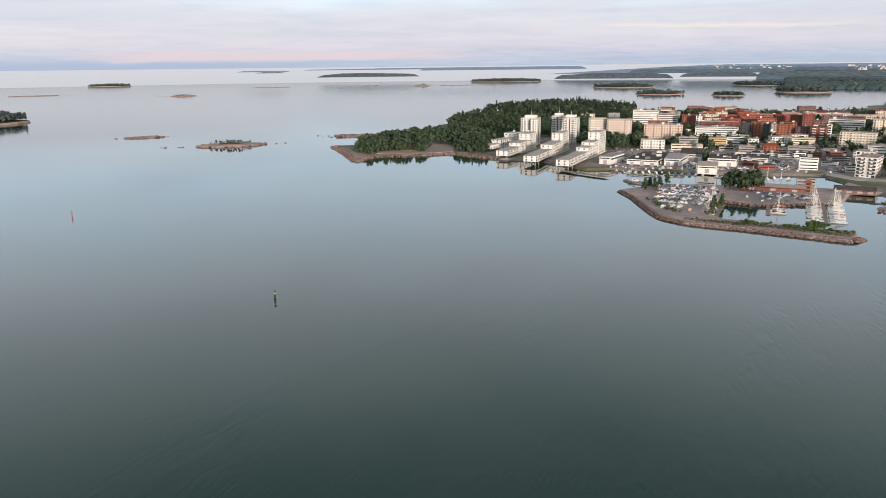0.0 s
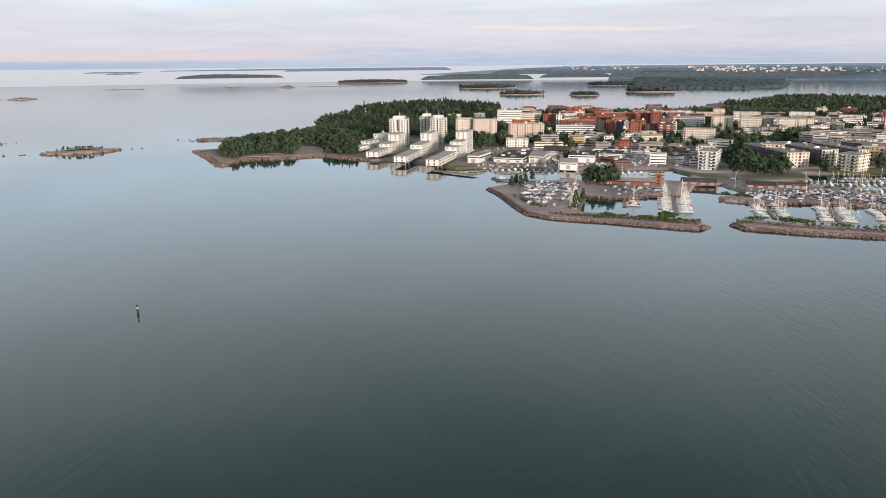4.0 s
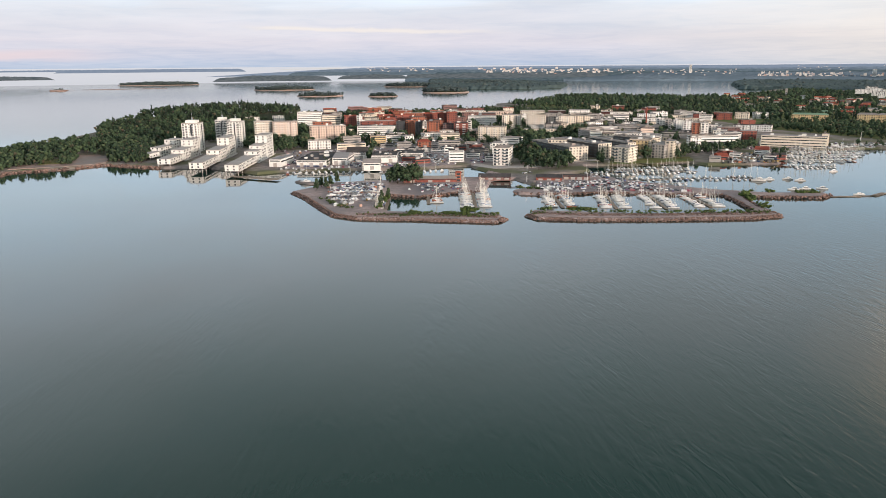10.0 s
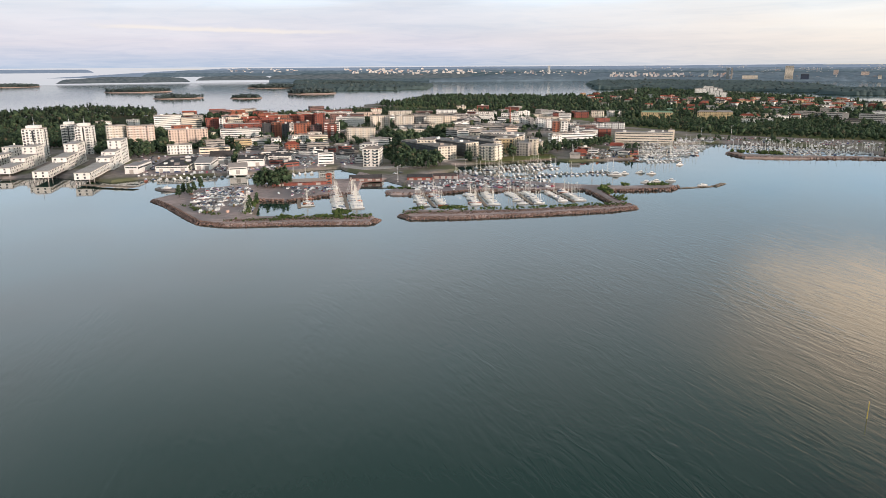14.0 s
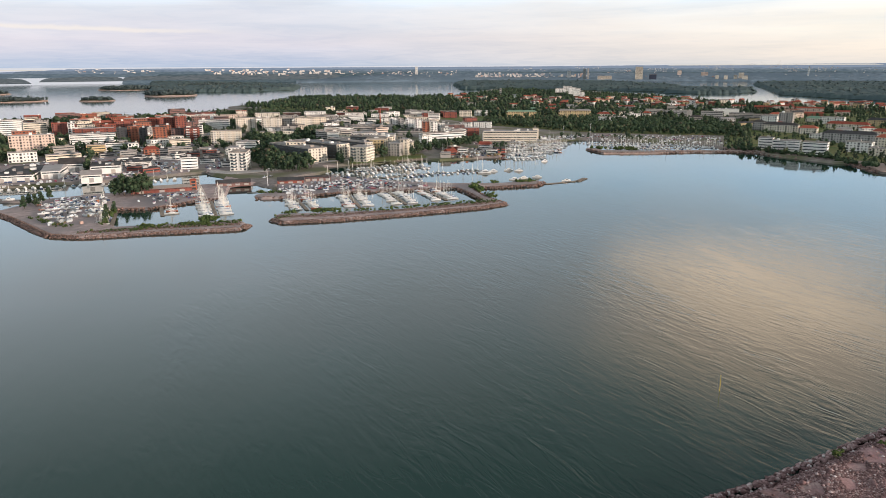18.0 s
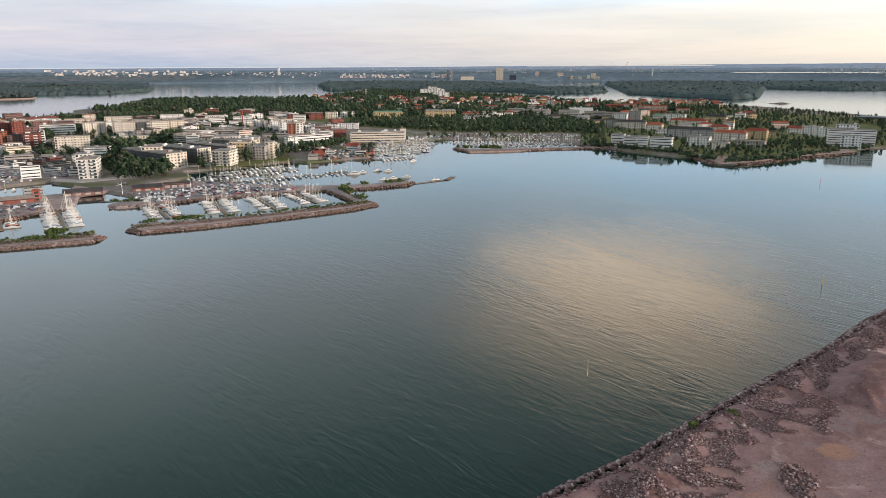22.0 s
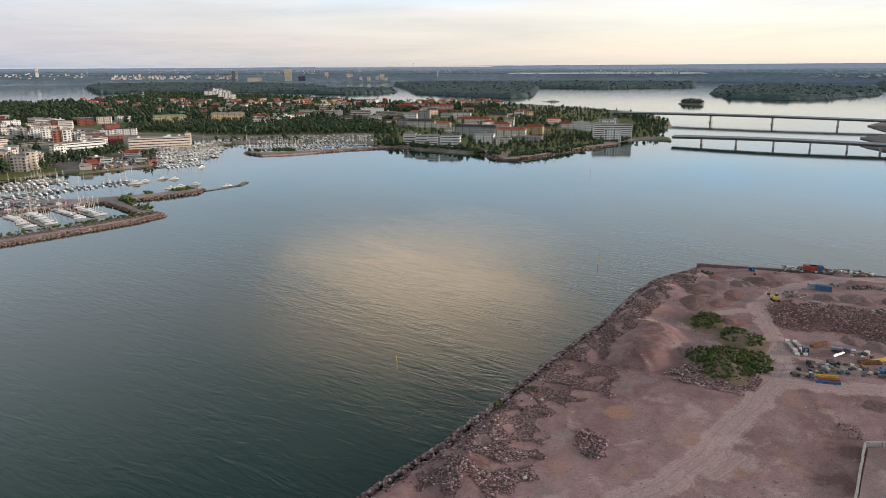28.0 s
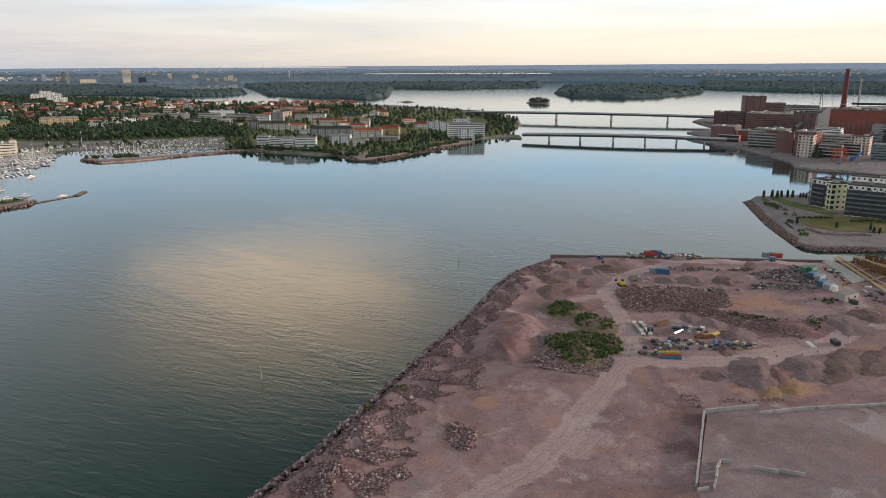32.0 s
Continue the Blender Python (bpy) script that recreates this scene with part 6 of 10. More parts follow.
# boulders that edge the breakwaters
BW1 = [(-10.1, 582), (-0.2, 554), (13, 499.4), (18.6, 482.3), (33.2, 468.3), (65.7, 458.6), (94.4, 447.9), (121.5, 437.6), (128.3, 447)]
stones("boulders", BW1, 7.0, 0.9, 0.2, "reddish granite boulders armouring the breakwater", 1.5, rise=1.6)
BW2 = [(147.3, 452.7), (150.9, 441), (181, 430.2), (234, 418.7), (288.2, 410.5), (311.1, 413.3)]
stones("boulders", BW2, 7.0, 0.9, 0.2, "reddish granite boulders armouring the breakwater", 1.5, rise=1.6)
stones("boulders", [(312.2, 414.9), (312.7, 439.3), (330, 483.7)], 4, 1.4, 0.2, "boulders along the mole", 1.2, rise=1.6)
stones("boulders", [(328.6, 481.6), (352.7, 472.4), (383.4, 464.3), (397.2, 473.3)], 5, 1.4, 0.2, "boulders along the mole", 1.2, rise=1.6)
stones("boulders", [(162.7, 538.1), (186.6, 523.3), (228.2, 522.9), (290.7, 498.4), (316.6, 491.1), (313.2, 466.4), (305.1, 436.8)], 3.5, 1.3, 0.2, "boulders along the car park's edge", 1.2, rise=1.6)
stones("boulders", [(63.1, 549.5), (86.1, 537.5), (120.1, 548.9), (137.6, 548.1)], 3.5, 1.3, 0.2, "boulders along the basin's edge", 1.2, rise=1.6)
for line in ([(33.1, 477.7), (67.1, 467.6), (96.6, 458.4), (124.3, 447.8)], [(151.1, 455.8), (185.1, 440.2), (239.2, 428.4), (294.6, 419.9), (311.3, 420.5)]):
    stones("boulders", line, 9, 0.9, 1.55, "reddish stones on the breakwater's crest", 0.85, rise=0.35)
# the small mole with the workboat, and the far mole
land("mole", [(-10.6, 638.7), (-5.6, 628.1), (14.8, 611.7), (19.1, 623.2), (-5.6, 644.3)], 1.2, M["granite"], "small stone mole", "mole", skirt=1.5)
land("mole", [(601, 640), (586.9, 594.3), (625, 568.5), (680.1, 545), (712, 523), (738, 505), (745, 524), (705, 552), (645.2, 586.4), (609, 616.1), (618.5, 649.9)], 1.4, M["granite"], "long low stone mole", "mole", skirt=1.5)
stones("boulders", [(598.3, 633.1), (590.5, 597.8), (628.9, 572), (682, 547.5), (713, 525), (736, 509)], 6, 1.6, 0.2, "boulders along the long mole", 1.0, rise=1.5)
# bare rock along the natural shores
for line in ([(-376.8, 849.9), (-329.5, 780), (-294.4, 720.8), (-288, 763.2), (-263.1, 770.5)], [(-263.1, 770.5), (-232.8, 782.3), (-207.3, 804.9), (-145, 761.8)], [(745.5, 552.9), (731.8, 463.1), (733.4, 388.7), (696.1, 341.6), (739.7, 320.2), (814.4, 307.2), (904.4, 284.8)]):
    stones("shore_rocks", line, 13, 2.2, 0.0, "rounded reddish granite shore rocks", 0.7, rise=1.2)
land("rock", [(-332.6, 780.3), (-288, 704.6), (-288.6, 732.8), (-286.3, 758.5), (-301.3, 782.7)], 1.6, M["granite"], "bare reddish granite spit", "rock", skirt=4)
patch("rock", [(-291.4, 772.6), (-266.3, 780.1), (-234.2, 787.2), (-207.3, 804.9), (-216.7, 848.2), (-234.1, 884.6), (-257, 886.5), (-249.3, 839.8), (-276.2, 810.2), (-298.5, 792.1)], 2.5, M["granite"], "bare granite shore", "rock", 0.6, 6, 1.5)
patch("grass", [(-274.5, 805), (-243.3, 807.7), (-258, 851.5), (-285.8, 853.8)], 2.8, M["grass"], "mown grass by the shore", "grass", 0.4)
patch("rock", [(740.3, 549.1), (739.6, 421.8), (730.7, 380), (691.8, 339.5), (704.4, 331.9), (739.7, 320.2), (814.4, 307.2), (891.1, 280.6), (915.8, 296.4), (837.5, 315.9), (757.1, 334.9), (748.1, 396.4), (746.8, 472.5)], 2.5, M["granite"], "bare granite shore", "rock", 0.6, 8, 2.0)
# streets and yards in the town
patch("road", [(163, 689.1), (179.9, 703.8), (218.3, 858.6), (236.3, 949.5), (230.4, 950.1), (203.5, 848.1)], G + 0.2, M["asphalt"], "asphalt street running inland", "road", 0.2)
patch("road", [(165.2, 688.9), (180, 665.3), (222, 662.5), (282, 692.6), (354.5, 703.7), (357.4, 711.8), (286.7, 704.4), (221.4, 677.4), (184.9, 683.7), (171, 704.4)], G + 0.25, M["concrete"], "pale paved shore path", "path", 0.2)
patch("yard", [(-19.1, 709.7), (26.3, 706.5), (86.7, 690.5), (150.1, 701.9), (192.6, 873), (116.8, 879.5), (-22.6, 855.2)], G + 0.1, M["asphalt"], "asphalt harbour yard", "yard", 0.2)
patch("grass", [(301.6, 666.7), (396.4, 668.3), (409.2, 702.4), (316.4, 698.9)], G + 0.15, M["grass"], "mown shore lawn", "grass", 0.2)
patch("road", [(28.7, 520.1), (33.7, 519.2), (48.1, 611.3), (45.1, 611.9)], 1.9, M["concrete"], "paved lane through the yard", "road", 0.2)


# lamp posts by the marina
def lamp_post(x, y, base, h):
    root = thing("lamp_post", pose(x, y, base), "tall grey steel lamp post", "lamp post", "lamp posts")
    s = Shape()
    s.tube((0, 0, 0), (0, 0, h), 0.22, 0.12, 6)
    part("pole", s, M["steel"], root)
    s = Shape()
    s.tube((0, 0, h - 0.3), (1.8, 0, h + 0.6), 0.09, 0.07, 5)
    s.box(1.5, 2.8, -0.25, 0.25, h + 0.5, h + 0.72)
    part("lamp_head", s, M["steel"], root)


for args in (((187.9, 583.8), 1.7, 14), ((678.8, 768.9), 2, 14), ((702.2, 739.2), 2, 18), ((235, 562.7), 1.7, 10), ((265.7, 542.4), 1.7, 10), ((297.6, 528), 1.7, 10)):
    lamp_post(*args[0], args[1], args[2])


# sea marks
def sea_mark(x, y, h, colours, label, r=0.45):
    root = thing("sea_mark", pose(x, y, 0), label, "sea mark", "sea marks")
    s = Shape()
    s.tube((0, 0, -1.0), (0, 0, 0.5), r * 1.3, r * 1.3, 10)
    part("float", s, M[colours[0]], root)
    n = len(colours)
    for k, c in enumerate(colours):
        s = Shape()
        s.tube((0, 0, 0.5 + k * h / n), (0, 0, 0.5 + (k + 1) * h / n), r, r * 0.9, 10)
        part("band", s, M[c], root)


M["markyellow"] = surface("yellow_paint", (0.62, 0.45, 0.05), 0.5, grain=2)
M["markblack"] = surface("black_paint", (0.02, 0.02, 0.02), 0.5, grain=2)
M["markred"] = surface("red_paint", (0.55, 0.06, 0.03), 0.5, grain=2)
sea_mark(*(-152, 270.1), 3.3, ["markblack", "markblack", "markyellow", "markblack"], "yellow and black cardinal mark in the water", 0.42)
sea_mark(*(-379.4, 401.1), 3.6, ["markred", "markred"], "red spar buoy in the water", 0.32)
sea_mark(*(182, 128.1), 5.0, ["markyellow", "markyellow"], "thin yellow spar buoy in the water", 0.085)
sea_mark(*(345.2, 113.9), 4.0, ["markyellow", "markyellow"], "thin yellow spar buoy in the water", 0.12)
sea_mark(*(645.9, 225.6), 4.0, ["markred", "markred"], "thin spar buoy in the water", 0.14)

# ---------------------------------------------------------------- the reclaimed building site in the foreground
SITE_Z = 3.5
SITE = [(107.6, 93.7), (124.9, 91.9), (145.8, 88.6), (175.2, 87.1), (220.2, 85.3), (260.4, 82), (300.2, 82.1), (326.7, 80.5), (358.9, 67.5), (372.6, 17.7), (393.1, -64.7), (404.7, -129.4), (420, -300), (60, -420), (-80, -300), (-40, -150)]
TRACKS = [([(133, 42.6), (154, 31.8), (177.4, 24.5), (200.3, 21.4), (228.8, 16.7), (250.1, 17.4), (273.3, 23.9), (299.5, 31.6), (334.8, 27.1), (363.1, 3.5), (378.2, -36.7), (382.6, -65.4)], 5.8),
    ([(228.8, 16.7), (233.7, -0.4), (246.2, -27.3), (267.1, -50.9), (305.5, -68.6), (335.6, -67.6), (378.5, -59.9)], 6.5),
    ([(256.4, 16.3), (251.3, -5.6), (253.6, -27.9), (275, -53.9)], 3.0),
    ([(299.5, 31.6), (286.8, 44.6), (263.6, 51.9)], 3.5), ([(334.8, 27.1), (337.9, 45), (339, 60.5)], 4.0)]
SAND = [(*(184.7, 52.4), 5, 1.0), (*(227.2, -34.1), 9, 1.0), (*(220.5, -22.3), 9, 0.6), (*(310.3, -29.7), 14, 0.7), (*(306.4, -40.2), 12, 0.6), (*(300.3, -22.7), 10, 0.5), (*(216.9, 2.5), 6, 0.5), (*(299.2, 56.8), 8, 0.6), (*(268.2, -17.3), 6, 0.6)]
DARK = [(*(298.6, 15.4), 16, 0.8), (*(299.4, 1.6), 18, 0.8), (*(283, -13.7), 14, 1.0), (*(278, -27.6), 12, 1.0), (*(175.5, -5.6), 10, 0.6), (*(194.9, -6.1), 10, 0.6), (*(235.7, 58.6), 16, 0.5), (*(212.8, 62.5), 12, 0.5), (*(140.1, 71.4), 16, 0.5), (*(179.3, 0.8), 9, 0.4), (*(253.5, -54), 22, 0.5)]
PALE = [(*(173.9, 17.9), 6, 0.8), (*(165.9, 21.9), 5, 0.8), (*(215.8, 0.8), 5, 0.5), (*(197.5, 43.4), 7, 0.4), (*(190.3, 36.6), 7, 0.4), (*(148.7, 32), 4, 0.5), (*(178.9, 11), 4, 0.5), (*(200.9, -42.6), 14, 0.3), (*(158.6, 3.8), 4, 0.4)]


# a broad dumped plateau by the shore
PLATEAU = [(217.7, 64.5), (216.5, 53.3), (226, 49.5), (240, 48), (252, 50), (262.3, 57), (261, 66), (244, 68.5), (228, 67.5)]
PLATEAU_H = 2.5


def from_line(x, y, line):
    """Distance of points from a polyline."""
    best = np.full(len(x), 1e9)
    for (x0, y0), (x1, y1) in zip(line, line[1:]):
        dx, dy = x1 - x0, y1 - y0
        u = np.clip(((x - x0) * dx + (y - y0) * dy) / (dx * dx + dy * dy + 1e-9), 0, 1)
        best = np.minimum(best, np.hypot(x - x0 - u * dx, y - y0 - u * dy))
    return best


def dusty(name, base, light, dark, pale, cool, rust):
    """Bare trodden ground: broad stains, dust, fine gravel and small stones; zones and tracks where the mesh has them."""
    mat = bpy.data.materials.new(name)
    mat.use_nodes = True
    t = mat.node_tree
    b = t.nodes["Principled BSDF"]
    geo = t.nodes.new("ShaderNodeNewGeometry")

    def layer(which):
        at = t.nodes.new("ShaderNodeVertexColor")
        at.layer_name = which
        sep = t.nodes.new("ShaderNodeSeparateColor")
        t.links.new(at.outputs[0], sep.inputs[0])
        return sep.outputs

    def nz(scale, detail=5.0, bend=0.0, vector=None, rough=0.62):
        nd = node(t, "ShaderNodeTexNoise", Scale=scale, Detail=detail, Roughness=rough, Distortion=bend)
        t.links.new(vector or skew.outputs[0], nd.inputs["Vector"])
        return nd.outputs[0]

    skew = node(t, "ShaderNodeMapping")
    skew.inputs["Rotation"].default_value = (0.7, 0.5, 0.9)
    t.links.new(geo.outputs["Position"], skew.inputs["Vector"])
    kind, way = layer("ground_kind"), layer("track_way")
    grit, fine, mid, patchy, wide = nz(4.5, 3.0), nz(1.5), nz(0.24), nz(0.085, 6.0, 1.2), nz(0.03, 4.0, 0.8)
    col = mix(t, ramp(t, mid, [(0.32, (0, 0, 0)), (0.68, (1, 1, 1))]), base, light)
    col = mix(t, ramp(t, wide, [(0.42, (0, 0, 0)), (0.60, (1, 1, 1))]), col, mix(t, 0.6, col, dark))
    col = mix(t, ramp(t, patchy, [(0.36, (0.8,) * 3), (0.45, (0, 0, 0))]), col, cool)
    col = mix(t, ramp(t, nz(0.06, 7.0, 0.6), [(0.56, (0, 0, 0)), (0.66, (0.6,) * 3)]), col, rust)
    edge = calc(t, "MULTIPLY_ADD", calc(t, "SUBTRACT", mid, 0.5), 0.9, calc(t, "MULTIPLY", calc(t, "SUBTRACT", patchy, 0.5), 0.7))

    def zone(channel):
        return ramp(t, calc(t, "ADD", kind[channel], edge), [(0.34, (0, 0, 0)), (0.56, (1, 1, 1))])

    col = mix(t, calc(t, "MULTIPLY", zone(2), 0.85), col, dark)
    # wheel tracks: streaks that follow the track
    cx = t.nodes.new("ShaderNodeCombineXYZ")
    t.links.new(calc(t, "MULTIPLY", way[0], 34.0), cx.inputs[0])
    t.links.new(calc(t, "MULTIPLY", mid, 1.2), cx.inputs[1])
    streak = nz(1.0, 4.0, 0.2, cx.outputs[0])
    on = calc(t, "MULTIPLY", zone(0), 0.95)
    col = mix(t, on, col, mix(t, ramp(t, streak, [(0.36, (0, 0, 0)), (0.62, (1, 1, 1))]), mix(t, 0.9, base, light), mix(t, 0.7, light, pale)))
    col = mix(t, calc(t, "MULTIPLY", zone(1), 0.8), col, rust)
    col = mix(t, ramp(t, nz(0.055, 8.0, 0.5), [(0.58, (0, 0, 0)), (0.64, (0.55,) * 3)]), col, pale)
    col = mix(t, 1.0, col, ramp(t, fine, [(0.3, (0.78,) * 3), (0.5, (0.98,) * 3), (0.7, (1.14,) * 3)]), "MULTIPLY")
    col = mix(t, 1.0, col, ramp(t, grit, [(0.3, (0.8,) * 3), (0.7, (1.14,) * 3)]), "MULTIPLY")
    # stony ground where the soil is coarse
    vor = node(t, "ShaderNodeTexVoronoi", Scale=1.5)
    t.links.new(skew.outputs[0], vor.inputs["Vector"])
    stony = calc(t, "MULTIPLY", ramp(t, vor.outputs["Distance"], [(0.14, (0.8,) * 3), (0.30, (0, 0, 0))]), ramp(t, nz(0.07, 5.0, 0.8), [(0.50, (0.05,) * 3), (0.62, (1, 1, 1))]))
    col = mix(t, stony, col, mix(t, 1.0, pale, vor.outputs["Color"], "MULTIPLY"))
    t.links.new(col, b.inputs["Base Color"])
    b.inputs["Roughness"].default_value = 0.95
    b.inputs["Specular IOR Level"].default_value = 0.2
    bp = node(t, "ShaderNodeBump", Strength=0.45, Distance=0.22)
    t.links.new(calc(t, "ADD", mid, calc(t, "ADD", calc(t, "MULTIPLY", fine, 0.5), calc(t, "MULTIPLY", calc(t, "MULTIPLY", streak, on), 0.35))), bp.inputs["Height"])
    t.links.new(bp.outputs[0], b.inputs["Normal"])
    return mat


GRID = {}


def site_height(x, y):
    """The height of the uneven site ground at places."""
    z = GRID["z"]
    u = np.clip((np.asarray(x, float) - GRID["x0"]) / GRID["cell"], 0, z.shape[1] - 1.01)
    v = np.clip((np.asarray(y, float) - GRID["y0"]) / GRID["cell"], 0, z.shape[0] - 1.01)
    i, j = u.astype(int), v.astype(int)
    a, b = u - i, v - j
    return (z[j, i] * (1 - a) + z[j, i + 1] * a) * (1 - b) + (z[j + 1, i] * (1 - a) + z[j + 1, i + 1] * a) * b


def site_ground():
    cell = 1.3
    p = np.array(SITE)
    gx, gy = np.arange(p[:, 0].min() - 4, p[:, 0].max() + 4, cell), np.arange(-175.0, p[:, 1].max() + 6, cell)
    X, Y = np.meshgrid(gx, gy)
    x, y = X.ravel(), Y.ravel()
    d = from_line(x, y, SITE + SITE[:1]) * np.where(inside(SITE, x, y), 1, -1)
    n1 = np.array([noise.noise((a * 0.06, b * 0.06, 0.0)) for a, b in zip(x, y)])
    n2 = np.array([noise.noise((a * 0.3, b * 0.3, 7.0)) for a, b in zip(x, y)])
    hummock = np.clip(1 - np.abs(d - 12) / 11, 0, 1) * np.clip(n1 + 0.25, 0, 1) * 2.2
    bank = np.clip(-0.6 + (d + n2 * 0.8) * 0.75, -2.5, 3.5)
    z = bank + hummock + np.where(bank > 3.4, n1 * 0.35 + n2 * 0.05, n2 * 0.3)
    track = np.zeros(len(x))
    way = np.full(len(x), 1.0)
    for line, w in TRACKS:
        off = from_line(x + 1.5 * n2, y + 2.5 * n1, line)
        track = np.maximum(track, np.clip(1.3 - off / (w * 0.8), 0, 1))
        way = np.minimum(way, off / 20)
    blob = lambda some: np.max([k * np.exp(-((x - a) ** 2 + (y - b) ** 2) / r**2) for a, b, r, k in some], 0)
    track = np.maximum(track, blob(PALE))
    flat = np.clip(from_line(x, y, PLATEAU + PLATEAU[:1]) * np.where(inside(PLATEAU, x, y), 1, -1) + 3.0 + n2 * 1.2, 0, 10.0) / 10.0
    z = z + PLATEAU_H * flat * flat * (3 - 2 * flat) * (1 + 0.08 * n1)
    ruts = track * np.array([noise.noise((a * 0.5, b * 0.12, 3.0)) for a, b in zip(x, y)]) * 0.08
    z = z + np.where(bank > 3.4, ruts, 0)
    keep = (d > -4.0).reshape(X.shape)
    ok = keep[:-1, :-1] & keep[1:, :-1] & keep[:-1, 1:] & keep[1:, 1:]
    idx = np.arange(X.size).reshape(X.shape)
    a, b, c, e = idx[:-1, :-1][ok], idx[:-1, 1:][ok], idx[1:, 1:][ok], idx[1:, :-1][ok]
    GRID.update(x0=gx[0], y0=gy[0], cell=cell, z=z.reshape(X.shape))
    me = big_mesh("site_ground", np.column_stack([x, y, z]), np.concatenate([np.column_stack([a, b, c]), np.column_stack([a, c, e])]), dusty("site_gravel", (0.262, 0.154, 0.150), (0.355, 0.228, 0.220), (0.145, 0.076, 0.073), (0.47, 0.355, 0.32), (0.235, 0.175, 0.178), (0.39, 0.21, 0.145)))
    col = me.color_attributes.new("ground_kind", "FLOAT_COLOR", "POINT")
    col.data.foreach_set("color", np.column_stack([track, blob(SAND), np.maximum(blob(DARK), 0.55 * flat), np.ones(len(x))]).astype(np.float32).ravel())
    col = me.color_attributes.new("track_way", "FLOAT_COLOR", "POINT")
    col.data.foreach_set("color", np.column_stack([way, way, way, np.ones(len(x))]).astype(np.float32).ravel())
    me.polygons.foreach_set("use_smooth", np.ones(len(me.polygons), bool))
    ob = new("ground", me)
    return tagged(ob, "bare reclaimed building site of pinkish gravel and rubble", "ground", kind="structure")


site_ground()
# ground behind and under the camera closes the site
land("ground", [(-38, -152), (430, -172), (420, -300), (60, -420), (-80, -300)], 3.3, M["gravel"], "bare gravel ground behind", "ground", skirt=4.0)


def heap(x, y, rx, ry, h, turn, material, label, seed, name="earth_mound"):
    """A dumped heap: an uneven dome with spill at its foot."""
    n, m = 30, 9
    s = Shape()
    for j in range(m + 1):
        f = j / m
        for i in range(n):
            a = 2 * math.pi * i / n
            w = 1 + 0.28 * noise.noise((math.cos(a) * 1.5 + seed, math.sin(a) * 1.5, seed * 1.7))
            r = 1 - f
            px, py = rx * w * r * math.cos(a), ry * w * r * math.sin(a)
            lump_ = noise.noise((px * 0.28 + seed, py * 0.28, 2.0)) * 0.6 * h + noise.noise((px * 0.9, py * 0.9, seed)) * 0.22 * h
            z = h * (math.cos(min(1.0, r) * math.pi) + 1) / 2 + lump_ * (1 - r) ** 0.4 * (1 if j else 0) - (0.5 if j == 0 else 0)
            s.v.append((px, py, z))
    for j in range(m):
        for i in range(n):
            k = (i + 1) % n
            s.f.append((j * n + i, j * n + k, (j + 1) * n + k, (j + 1) * n + i))
            s.m.append(0)
    ob = part(name, s, M[material], at=pose(x, y, SITE_Z - 0.05, 0, 0, turn))
    ob.data.polygons.foreach_set("use_smooth", np.ones(len(ob.data.polygons), bool))
    return tagged(ob, label, "heap", "heaps on the site")


M["soil_brown"] = surface("brown_soil", (0.200, 0.128, 0.115), 0.95, grain=0.6, vary=0.4, bump=0.8, bump_scale=1.5)
M["soil_grey"] = surface("grey_crushed_stone", (0.240, 0.160, 0.156), 0.95, grain=0.8, vary=0.35, bump=0.8, bump_scale=1.8)
M["soil_red"] = surface("red_crushed_stone", (0.240, 0.130, 0.124), 0.95, grain=0.8, vary=0.35, bump=0.8, bump_scale=1.8)
M["soil_sand"] = surface("orange_sand", (0.32, 0.185, 0.11), 0.95, grain=0.5, vary=0.25, bump=0.5)
M["soil_moss"] = surface("weedy_soil", (0.24, 0.16, 0.125), 0.95, grain=0.5, vary=0.45, second=(0.15, 0.115, 0.07), bump=0.8)
GREY, BROWN, RED, SANDY, WEEDY = "dumped heap of grey crushed stone", "dumped heap of dark brown soil", "dumped heap of reddish crushed stone", "low spread heap of orange sand", "old earth mound overgrown with weeds"
